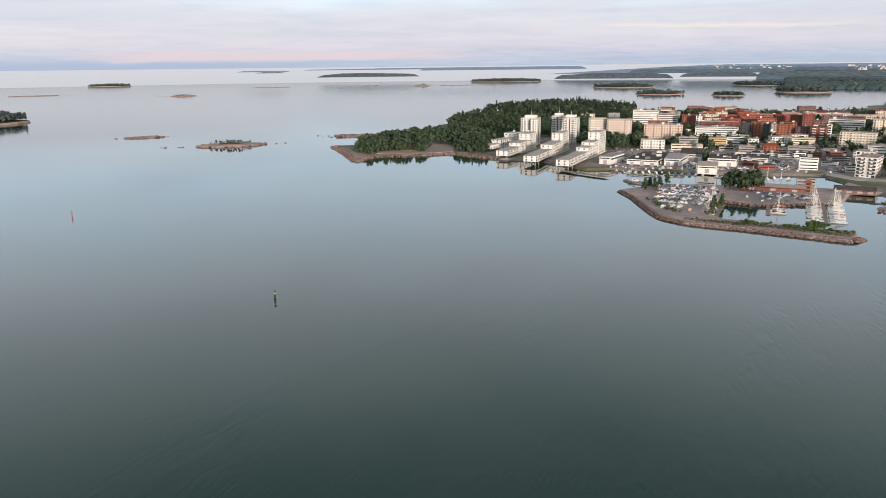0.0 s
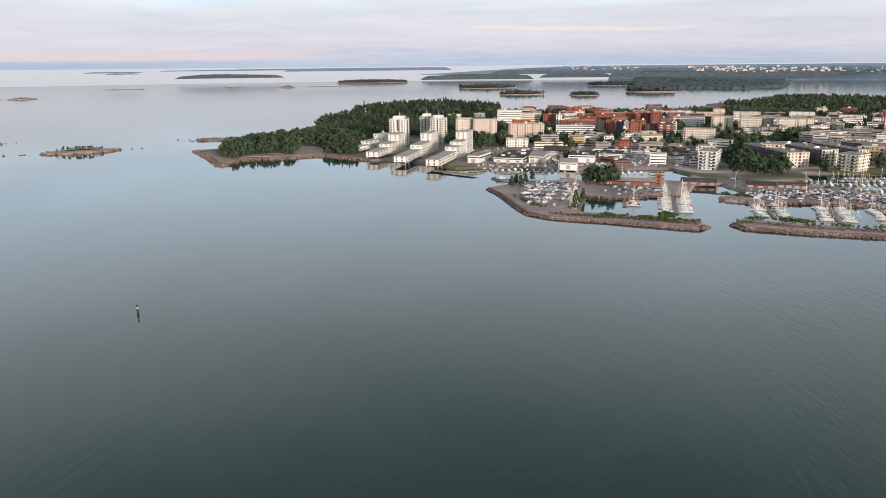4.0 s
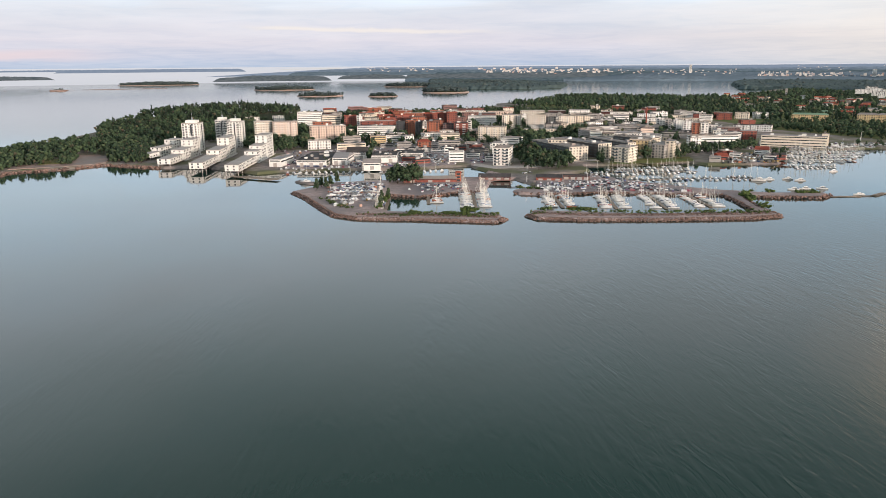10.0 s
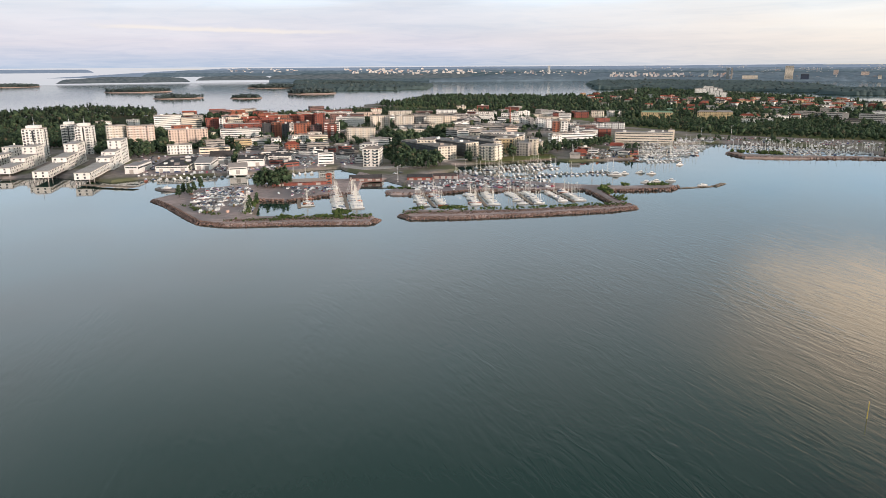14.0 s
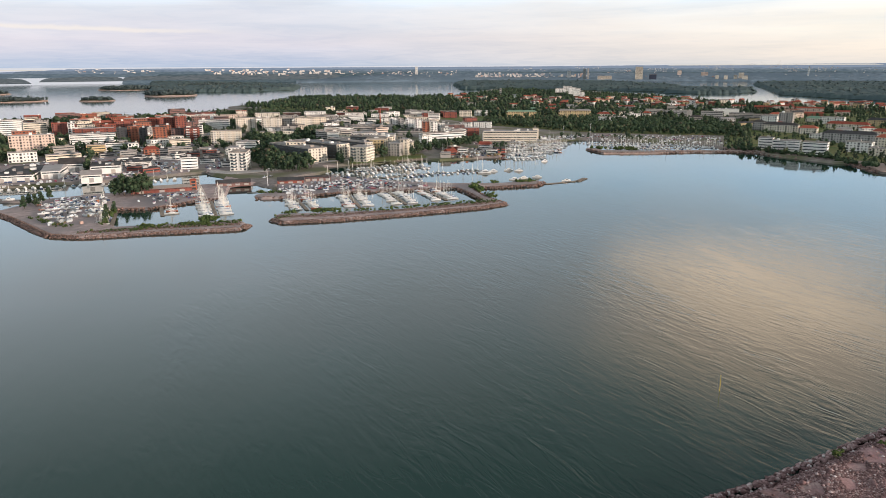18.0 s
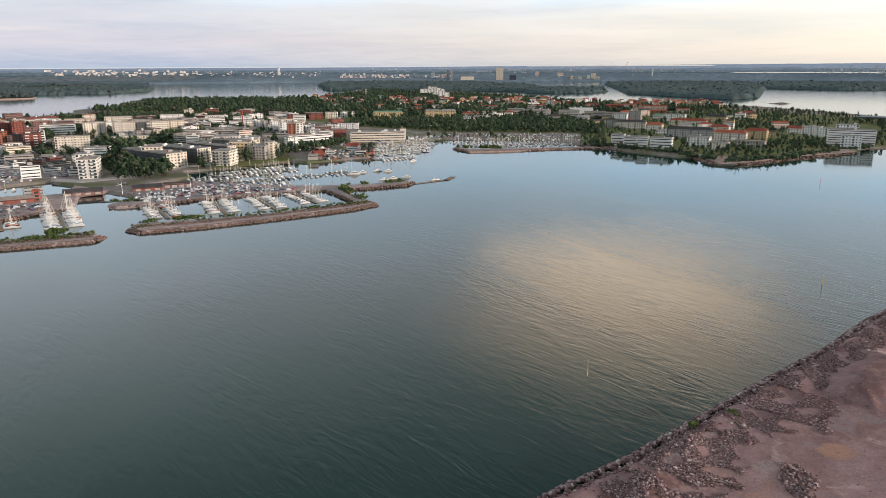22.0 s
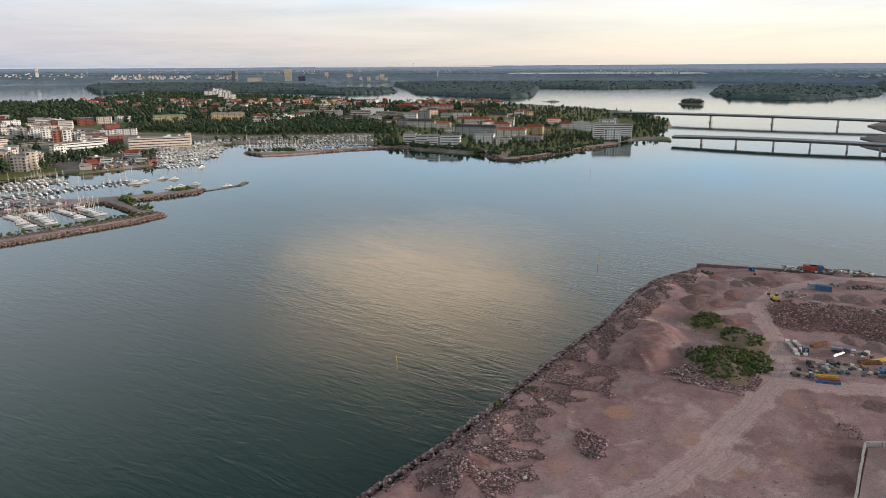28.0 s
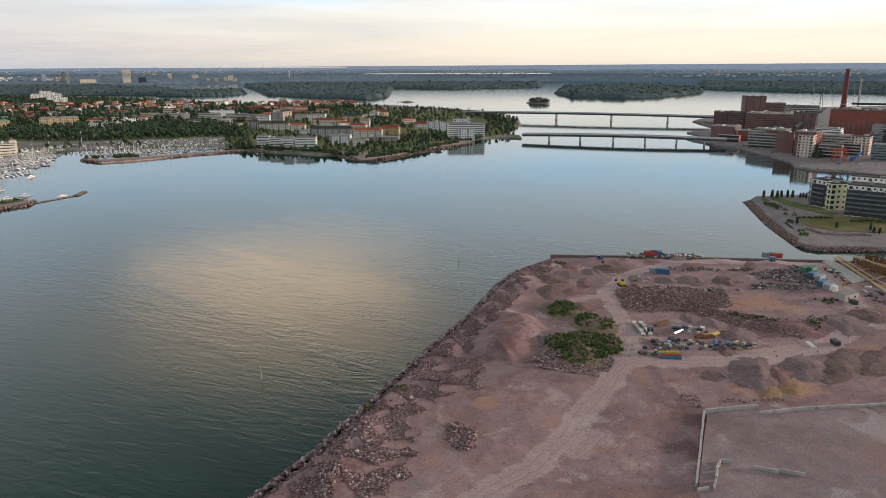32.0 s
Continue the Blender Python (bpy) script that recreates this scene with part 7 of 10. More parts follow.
for k, (u, rx, ry, h, turn, mt, lb) in enumerate((
    ((224.4, 55.7), 17, 11, 3.8, 40, "soil_brown", BROWN), ((226.8, 64.6), 12, 8, 2.2, 40, "soil_red", RED), ((271.5, 45.4), 9, 11, 3.2, 0, "soil_moss", WEEDY), ((261, 30.5), 11, 10, 3.4, 20, "soil_moss", WEEDY), ((232.9, 31.5), 18, 9, 3.6, 0, "soil_moss", WEEDY), ((240.8, 44), 9, 10, 2.4, 0, "soil_grey", GREY),
    ((341.3, 35.1), 9, 9, 3.4, 0, "soil_brown", BROWN), ((332.9, 41.6), 7, 7, 2.4, 0, "soil_grey", GREY), ((356, 30.6), 6, 6, 2.0, 0, "soil_brown", BROWN), ((315.1, 58.7), 10, 9, 2.8, 0, "soil_brown", BROWN), ((325, 52.5), 7, 7, 2.0, 0, "soil_grey", GREY), ((298, 55.3), 11, 6, 2.2, 0, "soil_brown", BROWN), ((299.7, 45.6), 8, 5, 1.4, 0, "soil_red", RED), ((339, 54.1), 5, 5, 1.6, 0, "soil_red", RED), ((314.9, 42.9), 9, 4, 1.2, 0, "soil_red", RED),
    ((279, 38.6), 7, 7, 2.2, 0, "soil_red", RED), ((333.8, -3.6), 8, 7, 2.8, 0, "soil_grey", GREY), ((329.9, 7.5), 7, 6, 2.2, 0, "soil_grey", GREY), ((338.9, -18.3), 9, 6, 2.4, 0, "soil_brown", BROWN), ((233.4, -23.9), 15, 8, 3.6, 0, "soil_grey", GREY), ((234.8, -30.7), 8, 6, 2.0, 0, "soil_red", RED), ((244, -40.9), 13, 8, 2.6, -20, "soil_grey", GREY), ((248.7, -51.6), 17, 7, 2.2, -20, "soil_brown", BROWN), ((254.5, -62.5), 17, 7, 2.0, -20, "soil_brown", BROWN),
    ((225.4, -33.9), 8, 4, 1.3, 0, "soil_sand", SANDY), ((221.4, -27.2), 8, 4, 0.7, 0, "soil_sand", SANDY), ((277.5, -11.5), 7, 6, 2.0, 0, "soil_grey", GREY), ((278.8, -3.6), 7, 5, 1.8, 0, "soil_grey", GREY), ((264.7, -21.1), 12, 6, 2.2, 0, "soil_grey", GREY), ((267, -17.3), 6, 5, 1.4, 0, "soil_brown", BROWN), ((292.7, -60.5), 15, 10, 2.4, 0, "soil_grey", GREY), ((306.3, -70.7), 11, 8, 2.6, 0, "soil_brown", BROWN), ((282, -42.6), 12, 9, 2.4, 0, "soil_red", RED), ((249.9, -15.7), 6, 4, 1.3, 0, "soil_brown", BROWN), ((226.6, -11), 5, 4, 1.0, 0, "soil_brown", BROWN),
    ((138.8, 63.2), 10, 9, 2.2, 20, "soil_grey", GREY), ((133.9, 68.4), 12, 9, 1.8, 20, "soil_red", RED), ((152.8, 67.7), 12, 9, 1.8, 30, "soil_red", RED), ((201, 68.5), 12, 9, 1.8, 40, "soil_red", RED), ((375.7, 3.9), 9, 4, 1.2, 0, "soil_grey", GREY), ((368.5, -30.9), 10, 3, 1.1, 0, "soil_red", RED))):
    if inside(PLATEAU, np.array([u[0]]), np.array([u[1]]))[0] or (u[0] < 205 and u[1] > 60):
        continue
    heap(*u, rx * 1.1, ry * 1.1, h * 0.48, turn, mt, lb, k * 1.37)


def rubble(name, poly, size, label, density=1.0, z=SITE_Z, rise=0.5, material="rubble", bare=0.0):
    """Loose broken stone over an area, some half sunk."""
    gap = size * 1.25 / math.sqrt(density)
    pts = fill(poly, gap, 0.6)
    if not len(pts):
        return
    ragged = np.array([abs(noise.noise((a * 0.14, b * 0.14, 4.0))) * 7.0 * min(1.0, size * 1.6) for a, b in pts])
    cover = np.array([noise.noise((a * 0.16, b * 0.16, 12.0)) for a, b in pts])
    pts, ragged = pts[cover > bare - 0.6], ragged[cover > bare - 0.6]
    pts = pts[(RNG.random(len(pts)) < 0.85) & (from_line(pts[:, 0], pts[:, 1], list(poly) + list(poly[:1])) > ragged)]
    if not len(pts):
        return
    r = size * RNG.uniform(0.35, 0.95, len(pts)) ** 1.3
    lift = rise * np.array([abs(noise.noise((a * 0.13, b * 0.13, 9.0))) for a, b in pts]) * 1.6
    floor_ = site_height(pts[:, 0], pts[:, 1]) if z == SITE_Z else np.full(len(pts), z)
    pl = np.column_stack([pts, floor_ + r * 0.25 + 0.25 * lift * RNG.random(len(r))])
    v, f = scatter(CHIP if size < 1.2 else STONE, pl, np.column_stack([r * RNG.uniform(0.7, 1.4, len(r)), r, r * RNG.uniform(0.5, 0.95, len(r))]), RNG.uniform(0, 6.28, len(r)))
    tagged(new(name, big_mesh(name, v, f, M[material])), label, "rubble", kind="stuff")


M["rubble_red"] = island_surface("red_rubble", [(0, (0.10, 0.058, 0.056)), (0.5, (0.20, 0.118, 0.114)), (0.88, (0.29, 0.19, 0.18)), (1, (0.46, 0.37, 0.35))], grain=1.2)
M["rubble_grey"] = island_surface("grey_rubble", [(0, (0.06, 0.046, 0.045)), (0.5, (0.15, 0.118, 0.112)), (0.85, (0.30, 0.25, 0.235)), (1, (0.52, 0.47, 0.44))], grain=1.2)
SHORE = [(110, 92.5), (125.2, 91.1), (146.6, 87.9), (176.3, 86.3), (221.7, 84.2), (262.3, 80.9), (302.4, 81.1), (328.3, 78.9), (356.7, 67)]
INNER = [(133.5, 68.2), (147.3, 74.9), (176, 74.1), (215.8, 71.5), (251.4, 67.2), (287.6, 65.6), (312.9, 64.9), (341, 60.9)]
stones("shore_rubble", SHORE, 5.0, 0.85, 0.3, "broken stone along the water's edge", 1.5, "rubble", rise=1.4)
rubble("rubble", SHORE + INNER[::-1], 0.44, "broken reddish stone strewn along the shore", 1.8, rise=0.8, material="rubble_red", bare=0.45)
rubble("rubble", SHORE + INNER[::-1], 0.75, "larger blocks among the broken stone", 0.2, rise=0.6)
rubble("rubble", [(144.6, 82.4), (159.3, 80.7), (167.5, 74.1), (162, 63.7), (151.4, 63.2), (141, 57.5), (133.2, 58.6), (123.8, 69.1), (123.1, 77.4)], 0.48, "field of broken reddish stone", 1.8, rise=1.4, bare=0.5)
rubble("rubble", [(167.6, 60.1), (171.4, 55.9), (164.4, 47.7), (156.7, 46.5), (155, 52.8)], 0.5, "low pile of broken stone", 1.8, rise=1.3)
rubble("rubble", [(197.8, 67.4), (203.5, 61.6), (192.6, 55), (188.1, 58.7)], 0.5, "low pile of broken stone", 1.8, rise=1.0)
rubble("rubble", [(222.2, 50.1), (233.5, 40.6), (242, 20.9), (223, 19.2), (213.3, 23.1), (212.9, 41.3)], 0.5, "broad pile of broken stone", 1.8, rise=1.4)
rubble("rubble", [(306, 29.9), (318.6, 24.3), (325.6, -19.1), (299.5, -20.5), (290.6, -9.5), (278.8, 16.1), (283.9, 24.4)], 0.6, "broad field of dark reddish broken stone", 1.6, rise=1.6, material="rubble_red")
rubble("rubble", [(291.2, -3), (295.8, -20.3), (286.5, -37.2), (273.1, -35), (274.1, -25.4), (278.8, -7.4)], 0.5, "band of fine red broken stone", 1.3, rise=0.9, material="rubble_red")
rubble("rubble", [(286.5, -37.2), (302.9, -53.2), (286.6, -52.3), (269.7, -42.2), (268.2, -34.6)], 0.66, "bank of broken stone with weeds", 1.1, rise=1.5, material="rubble_grey")
for poly in ([(352.7, 8.5), (367.2, -33.4), (360.1, -34.2), (345.4, 8.2)], [(355.2, -28.9), (377.1, -49.6), (371.8, -59), (345.3, -57.9), (344.1, -41.5), (345.5, -32)], [(339.9, -29.3), (345.7, -59.1), (337.3, -57.9), (328.9, -28.6)], [(322.4, -7.3), (335.7, -40.7), (330.3, -40.2), (318, -7.3)]):
    rubble("stone_blocks", poly, 1.05, "rows of stacked grey quarry blocks", 1.9, rise=0.8, material="rubble_grey")
for poly in ([(210.1, -12.4), (219.4, -33.3), (214.5, -32.8), (205.8, -12.3)], [(229.8, -13.6), (231.9, -19.6), (226.1, -18.5), (225.2, -13.5)], [(236.7, -26.7), (246.6, -34.4), (233.2, -33.9), (230.2, -27.9)], [(208.2, -1.1), (214.8, -8.4), (202.5, -9.1), (199.5, -3.7)]):
    rubble("rubble", poly, 0.5, "scattered broken stone by the track", 0.7, rise=0.4)
SHOREFIELD = [[(185.5, 84.5), (207.6, 79.4), (224.9, 75.8), (239.2, 73.5), (218.1, 65.8), (213.3, 59.8), (198.4, 57.5), (186.5, 62.3), (175.5, 66.7), (167.1, 69.6), (160.9, 62.9), (147.9, 67.1)], [(126.3, 85.3), (151.0, 83.3), (179.5, 81.0), (202.8, 77.0), (211.6, 66.1), (175.7, 69.5), (167.0, 68.7), (152.2, 60.8), (141.0, 57.5), (131.8, 58.7), (124.0, 80.9)], [(235.2, 77.5), (280.6, 80.2), (318.5, 78.4), (322.2, 71.3), (298.1, 67.0), (274.6, 72.6), (252.4, 75.7)]]
for poly in SHOREFIELD:
    rubble("rubble", poly, 0.36, "field of broken reddish stone by the shore", 1.7, rise=1.6, material="rubble_red", bare=0.42)
    rubble("rubble", poly, 0.34, "field of broken pale stone by the shore", 1.0, rise=1.6, bare=0.5)
    rubble("rubble", poly, 0.95, "larger blocks in the field of broken stone", 0.12, rise=1.0, bare=0.5)
for poly in [[(167.4, 60.5), (171.1, 56.8), (167.9, 49.6), (160.1, 47.5), (155.7, 50.4), (156.6, 55.9)], [(217.2, 49.4), (226.7, 48.3), (229.9, 34.2), (238.3, 21.2), (227.3, 18.8), (215.0, 23.3), (212.6, 33.2), (213.4, 44.0)]]:
    rubble("rubble", poly, 0.6, "pile of broken stone", 2.6, rise=3.0)
big_ = [(207.1, 78.7), (257.7, -66.2), (169, -47.9), (125.5, 75.8)]
rubble("loose_stones", big_, 0.24, "loose stones lying about the site", 0.02, rise=0.1)
rubble("loose_stones", [(336.7, 67.2), (381.1, -91.6), (257.7, -66.2), (207.1, 78.7)], 0.4, "loose stones lying about the site", 0.02, rise=0.1)

# quay wall along the basin
QUAY = [(358.9, 67.5), (372.6, 17.7), (393.1, -64.7), (404.7, -129.4)]
qw = thing("quay_wall", pose(0, 0, 0), "old concrete quay wall along the basin", "quay wall")
for (x0, y0), (x1, y1) in zip(QUAY, QUAY[1:]):
    run, turn = math.hypot(x1 - x0, y1 - y0), math.degrees(math.atan2(y1 - y0, x1 - x0))
    n = max(1, int(run / 12))
    for k in range(n):
        s = Shape()
        s.box(k * run / n + 0.03, (k + 1) * run / n - 0.03, -0.6, 0.6, -2.0, 3.45)
        part("quay_block", s, M["soil_grey"], qw, at=pose(x0, y0, 0, 0, 0, turn))


# concrete walls and barriers round the paved yard
def wall_run(a, b, h, thick, seg, label, z=SITE_Z):
    a, b = Vector(a), Vector(b)
    run, turn = (b - a).length, math.degrees(math.atan2((b - a).y, (b - a).x))
    root = thing("concrete_wall", pose(a.x, a.y, z, 0, 0, turn), label, "wall", "concrete walls round the yard")
    n = max(1, round(run / seg))
    for k in range(n):
        s, r = Shape(), random.Random(k)
        off = r.uniform(-0.06, 0.06)
        s.box(k * run / n + 0.04, (k + 1) * run / n - 0.04, -thick / 2 + off, thick / 2 + off, -0.3, h + r.uniform(-0.05, 0.05))
        part("wall_panel", s, M["concrete"], root)


patch("paving", [(197.8, -9.4), (205.9, -23), (219.7, -58.3), (232.6, -88.8), (160.2, -69.9), (138.4, -7.8), (159.5, -7.2)], 3.95, dusty("yard_paving", (0.265, 0.184, 0.181), (0.33, 0.240, 0.234), (0.160, 0.098, 0.096), (0.42, 0.34, 0.32), (0.235, 0.188, 0.190), (0.29, 0.178, 0.158)), "worn paved yard with rubble dust", "paving", 0.9, 8, 0.3)
wall_run((198.3, -8.7), (206.6, -23), 1.5, 0.6, 4.0, "pale concrete wall of upright panels")
wall_run((202.3, -23.2), (209.4, -35.2), 1.3, 0.6, 4.0, "pale concrete wall of upright panels")
wall_run((209.4, -35.2), (226.6, -71.6), 1.3, 0.6, 4.0, "pale concrete wall of upright panels")
wall_run((198.2, -8.5), (158.8, -6.7), 1.4, 0.6, 4.0, "pale concrete wall of upright panels")
for a, b in (((167.7, -11.3), (171.8, -12.2)), ((172.1, -12.3), (172.2, -14.8)), ((163.5, -11.1), (166.7, -11.5)), ((158.4, -10.6), (162.4, -11)), ((171.5, -19.7), (171.4, -25.5)), ((172.2, -25.6), (171.9, -31.4)), ((156.6, -6.9), (158.2, -9.4))):
    wall_run(a, b, 0.85, 0.5, 2.6, "low white concrete traffic barrier", 3.95)
s = Shape()
s.tube((0, 0, 0), (0, 0, 5.2), 0.09, 0.06, 6)
s.tube((0, 0, 5.1), (0.7, 0, 5.2), 0.05, 0.05, 5)
tagged(part("post", s, M["steel"], at=pose(*(191.3, -21.6), 3.95)), "thin rusty post in the yard", "post")


# containers, cabins and building materials
def container(x, y, turn, mat_name, length=6.06, label="steel shipping container", z=SITE_Z):
    root = thing("container", pose(x, y, z, 0, 0, turn), label, "container", "containers on the site")
    s, n = Shape(), int(length / 0.4)
    xs = [-length / 2 + k * length / n for k in range(n + 1)]
    near = [(x, -1.2 + (0.05 if k % 2 else 0.0)) for k, x in enumerate(xs)]
    s.prism(near + [(x, -y) for x, y in reversed(near)], 0.15, 2.5)
    part("body", s, M[mat_name], root)
    s = Shape()
    s.box(-length / 2 - 0.02, length / 2 + 0.02, -1.22, 1.22, 2.5, 2.6)
    part("roof", s, M[mat_name], root)
    s = Shape()
    s.box(length / 2, length / 2 + 0.06, -1.15, 1.15, 0.2, 2.45)
    leaf = part("door", s, M[mat_name], root)
    for y_ in (-0.7, -0.25, 0.25, 0.7):
        s = Shape()
        s.tube((length / 2 + 0.1, y_, 0.3), (length / 2 + 0.1, y_, 2.4), 0.04, 0.04, 5)
        part("lock_bar", s, M["steel"], leaf, "steel lock bar")
    for x_ in (-length / 2 + 0.1, length / 2 - 0.1):
        for y_ in (-1.1, 1.1):
            s = Shape()
            s.box(x_ - 0.1, x_ + 0.1, y_ - 0.1, y_ + 0.1, 0, 0.15)
            part("corner_foot", s, M["markdark"], root)


M["markdark"] = surface("dark_steel", (0.04, 0.04, 0.045), 0.6, grain=2)
M["box_red"] = surface("red_container_paint", (0.38, 0.05, 0.035), 0.55, grain=1.0, vary=0.3)
M["box_blue"] = surface("blue_container_paint", (0.04, 0.11, 0.21), 0.55, grain=1.0, vary=0.3)
M["box_green"] = surface("green_container_paint", (0.045, 0.16, 0.085), 0.55, grain=1.0, vary=0.3)
M["box_grey"] = surface("grey_container_paint", (0.24, 0.27, 0.29), 0.55, grain=1.0, vary=0.3)
M["box_yellow"] = surface("yellow_paint_worn", (0.58, 0.38, 0.05), 0.55, grain=1.0, vary=0.3)
M["plank"] = surface("pale_timber", (0.46, 0.33, 0.17), 0.8, grain=1.5, vary=0.25, tint=0.2)
M["rust"] = surface("rusty_sheet_piling", (0.20, 0.10, 0.05), 0.8, grain=1.0, vary=0.4)
for (x, y), turn, mt, word in (((373.3, 17.7), -75, "box_red", "red"), ((374.2, 15.1), -75, "box_blue", "blue"), ((341.7, 13.2), -60, "box_grey", "grey"), ((340.8, 9.8), -86, "box_blue", "blue"), ((389.7, -40.2), -80, "box_grey", "grey"), ((389.7, -43.5), -75, "box_red", "red"), ((367.2, -54.7), -30, "box_green", "green"), ((368.3, -57.8), -30, "box_green", "green"), ((358, -56.7), -30, "box_blue", "blue"), ((354.1, -59.3), -30, "box_grey", "grey"), ((344.7, -59), -30, "box_blue", "pale blue"), ((340.2, -61), -30, "box_grey", "grey")):
    container(x, y, turn, mt, label=f"worn {word} steel shipping container")


def cabin(x, y, turn, w, d, h, mat_name, label):
    root = thing("site_cabin", pose(x, y, SITE_Z, 0, 0, turn), label, "site cabin", "site cabins")
    s = Shape()
    s.box(-w / 2, w / 2, -d / 2, d / 2, 0.2, h)
    part("wall", s, M[mat_name], root)
    s = Shape()
    s.box(-w / 2 - 0.15, w / 2 + 0.15, -d / 2 - 0.15, d / 2 + 0.15, h, h + 0.18)
    part("roof", s, M["roofgrey"], root)
    for k in (-1, 1):
        s = Shape()
        s.box(k * w * 0.25 - 0.5, k * w * 0.25 + 0.5, -d / 2 - 0.05, -d / 2 + 0.02, 1.1, 2.0)
        part("window", s, M["glass"], root)
    s = Shape()
    s.box(-0.45, 0.45, -d / 2 - 0.05, -d / 2 + 0.02, 0.25, 2.1)
    part("door", s, M["greypanel"], root)
    for k in (-1, 1):
        s = Shape()
        s.box(k * w * 0.4 - 0.2, k * w * 0.4 + 0.2, -d / 2, d / 2, 0, 0.2)
        part("skid", s, M["timber"], root)


cabin(*(326.7, -65.5), -45, 8.5, 5.0, 3.0, "greypanel", "grey site cabin with pale flat roof")
cabin(*(378.5, -40.9), -80, 2.2, 2.2, 3.2, "box_blue", "blue portable site toilet")
s = Shape()
s.tube((0, 0, 0), (0, 0, 2.6), 1.2, 1.2, 16)
tagged(part("water_tank", s, M["white"], at=pose(*(337.3, -62.8), SITE_Z)), "white upright plastic water tank", "tank")


def machine(x, y, turn, body, label):
    """A small tracked excavator at rest."""
    root = thing("excavator", pose(x, y, SITE_Z, 0, 0, turn), label, "excavator", "machines on the site")
    for k in (-1.1, 1.1):
        s = Shape()
        s.box(-1.9, 1.9, k - 0.3, k + 0.3, 0, 0.8)
        part("track", s, M["rubber"], root)
    s = Shape()
    s.box(-1.9, 1.2, -1.2, 1.2, 0.9, 2.0)
    upper = part("body", s, M[body], root)
    s = Shape()
    s.box(0.0, 1.3, -1.15, -0.1, 2.0, 3.0)
    part("cab", s, M["glass"], upper)
    s = Shape()
    s.tube((1.2, 0.3, 1.6), (4.2, 0.3, 4.0), 0.25, 0.2, 6)
    s.tube((4.2, 0.3, 4.0), (5.8, 0.3, 1.4), 0.2, 0.16, 6)
    arm = part("boom", s, M[body], root)
    s = Shape()
    s.box(5.3, 6.2, -0.2, 0.8, 0.6, 1.5)
    part("bucket", s, M["markdark"], arm)


machine(*(354.5, 41.4), 200, "box_blue", "dark blue tracked excavator at rest")
machine(*(315.1, 26.4), 30, "box_yellow", "yellow tracked excavator at rest")


def stack(x, y, turn, n, length, r, mat_name, label, rows=3):
    """Bars or pipes stacked in a pile."""
    root = thing("pipe_stack", pose(x, y, SITE_Z, 0, 0, turn), label, "pipe stack", "stacked building materials")
    k = 0
    for j in range(rows):
        for i in range(n - j):
            s = Shape()
            yy, zz = (i - (n - j - 1) / 2) * 2.02 * r, r + j * r * 1.75
            s.tube((-length / 2, yy, zz), (length / 2, yy, zz), r, r, 8)
            part("pipe", s, M[mat_name], root)


stack(*(240.2, 3), -72, 4, 7.0, 0.22, "box_yellow", "stack of yellow plastic pipes")
stack(*(238.3, 2.4), -72, 4, 7.0, 0.2, "box_red", "stack of red plastic pipes", 2)
stack(*(236.4, 2.1), -72, 4, 7.0, 0.2, "box_blue", "stack of blue plastic pipes", 2)
stack(*(263.6, -11), -40, 4, 8.0, 0.22, "box_yellow", "stack of yellow plastic pipes", 2)
stack(*(260.6, -20.9), -40, 3, 8.0, 0.2, "box_yellow", "stack of yellow plastic pipes", 2)
stack(*(260.4, -8.8), -60, 5, 7.0, 0.25, "rust", "stack of brown steel pipes", 2)
stack(*(263.2, 0.5), -30, 3, 6.0, 0.18, "steel", "stack of grey steel pipes", 2)
stack(*(269.8, 6.9), -30, 4, 8.0, 0.22, "rust", "stack of brown steel pipes", 2)
stack(*(264.8, -44.3), 20, 4, 5.0, 0.2, "white", "heap of white plastic pipes", 2)
SCRAP = random.Random(9)


def pallet(x, y, turn, mat_name, w, d, h, label, name="pallet_load", base=SITE_Z):
    root = thing(name, pose(x, y, base, 0, 0, turn), label, "pallet load", "goods stored on the site")
    s = Shape()
    for k in range(3):
        s.box(-w / 2 + k * (w - 0.12) / 2, -w / 2 + 0.12 + k * (w - 0.12) / 2, -d / 2, d / 2, 0, 0.14)
    part("pallet", s, M["timber"], root)
    s = Shape()
    s.box(-w / 2, w / 2, -d / 2, d / 2, 0.14, 0.14 + h)
    part("load", s, M[mat_name], root)


for k in range(12):
    p = Vector((267, 16.8)).lerp(Vector((255.5, 12.2)), (k // 2) / 5.5)
    pallet(p.x + (k % 2) * 1.2, p.y - (k % 2) * 2.4, 10, SCRAP.choice(["white", "deck", "concrete"]), 2.2, 1.4, SCRAP.uniform(0.4, 0.9), "pale stone slabs stored on a pallet")
cabin(*(258.5, 10.4), -70, 1.8, 1.8, 2.6, "box_blue", "blue portable site toilet")
for k in range(46):
    u = SCRAP.random()
    a, b = SCRAP.choice([((246.5, 8.1), (256, -25.3)), ((267.8, 1.7), (265.4, -9.4)), ((239, 11), (242, 5.5)), ((250, 7.9), (254.8, -18.8))])
    p = Vector(a).lerp(Vector(b), u)
    pallet(p.x + SCRAP.uniform(-3, 3), p.y + SCRAP.uniform(-2, 2), SCRAP.uniform(0, 180), SCRAP.choice(["markdark", "markdark", "box_blue", "timber", "steel", "box_grey", "box_grey", "soil_brown", "soil_brown", "deck"]), SCRAP.uniform(1, 2.6), SCRAP.uniform(0.8, 1.6), SCRAP.uniform(0.4, 1.3), "mixed building goods stored on a pallet")
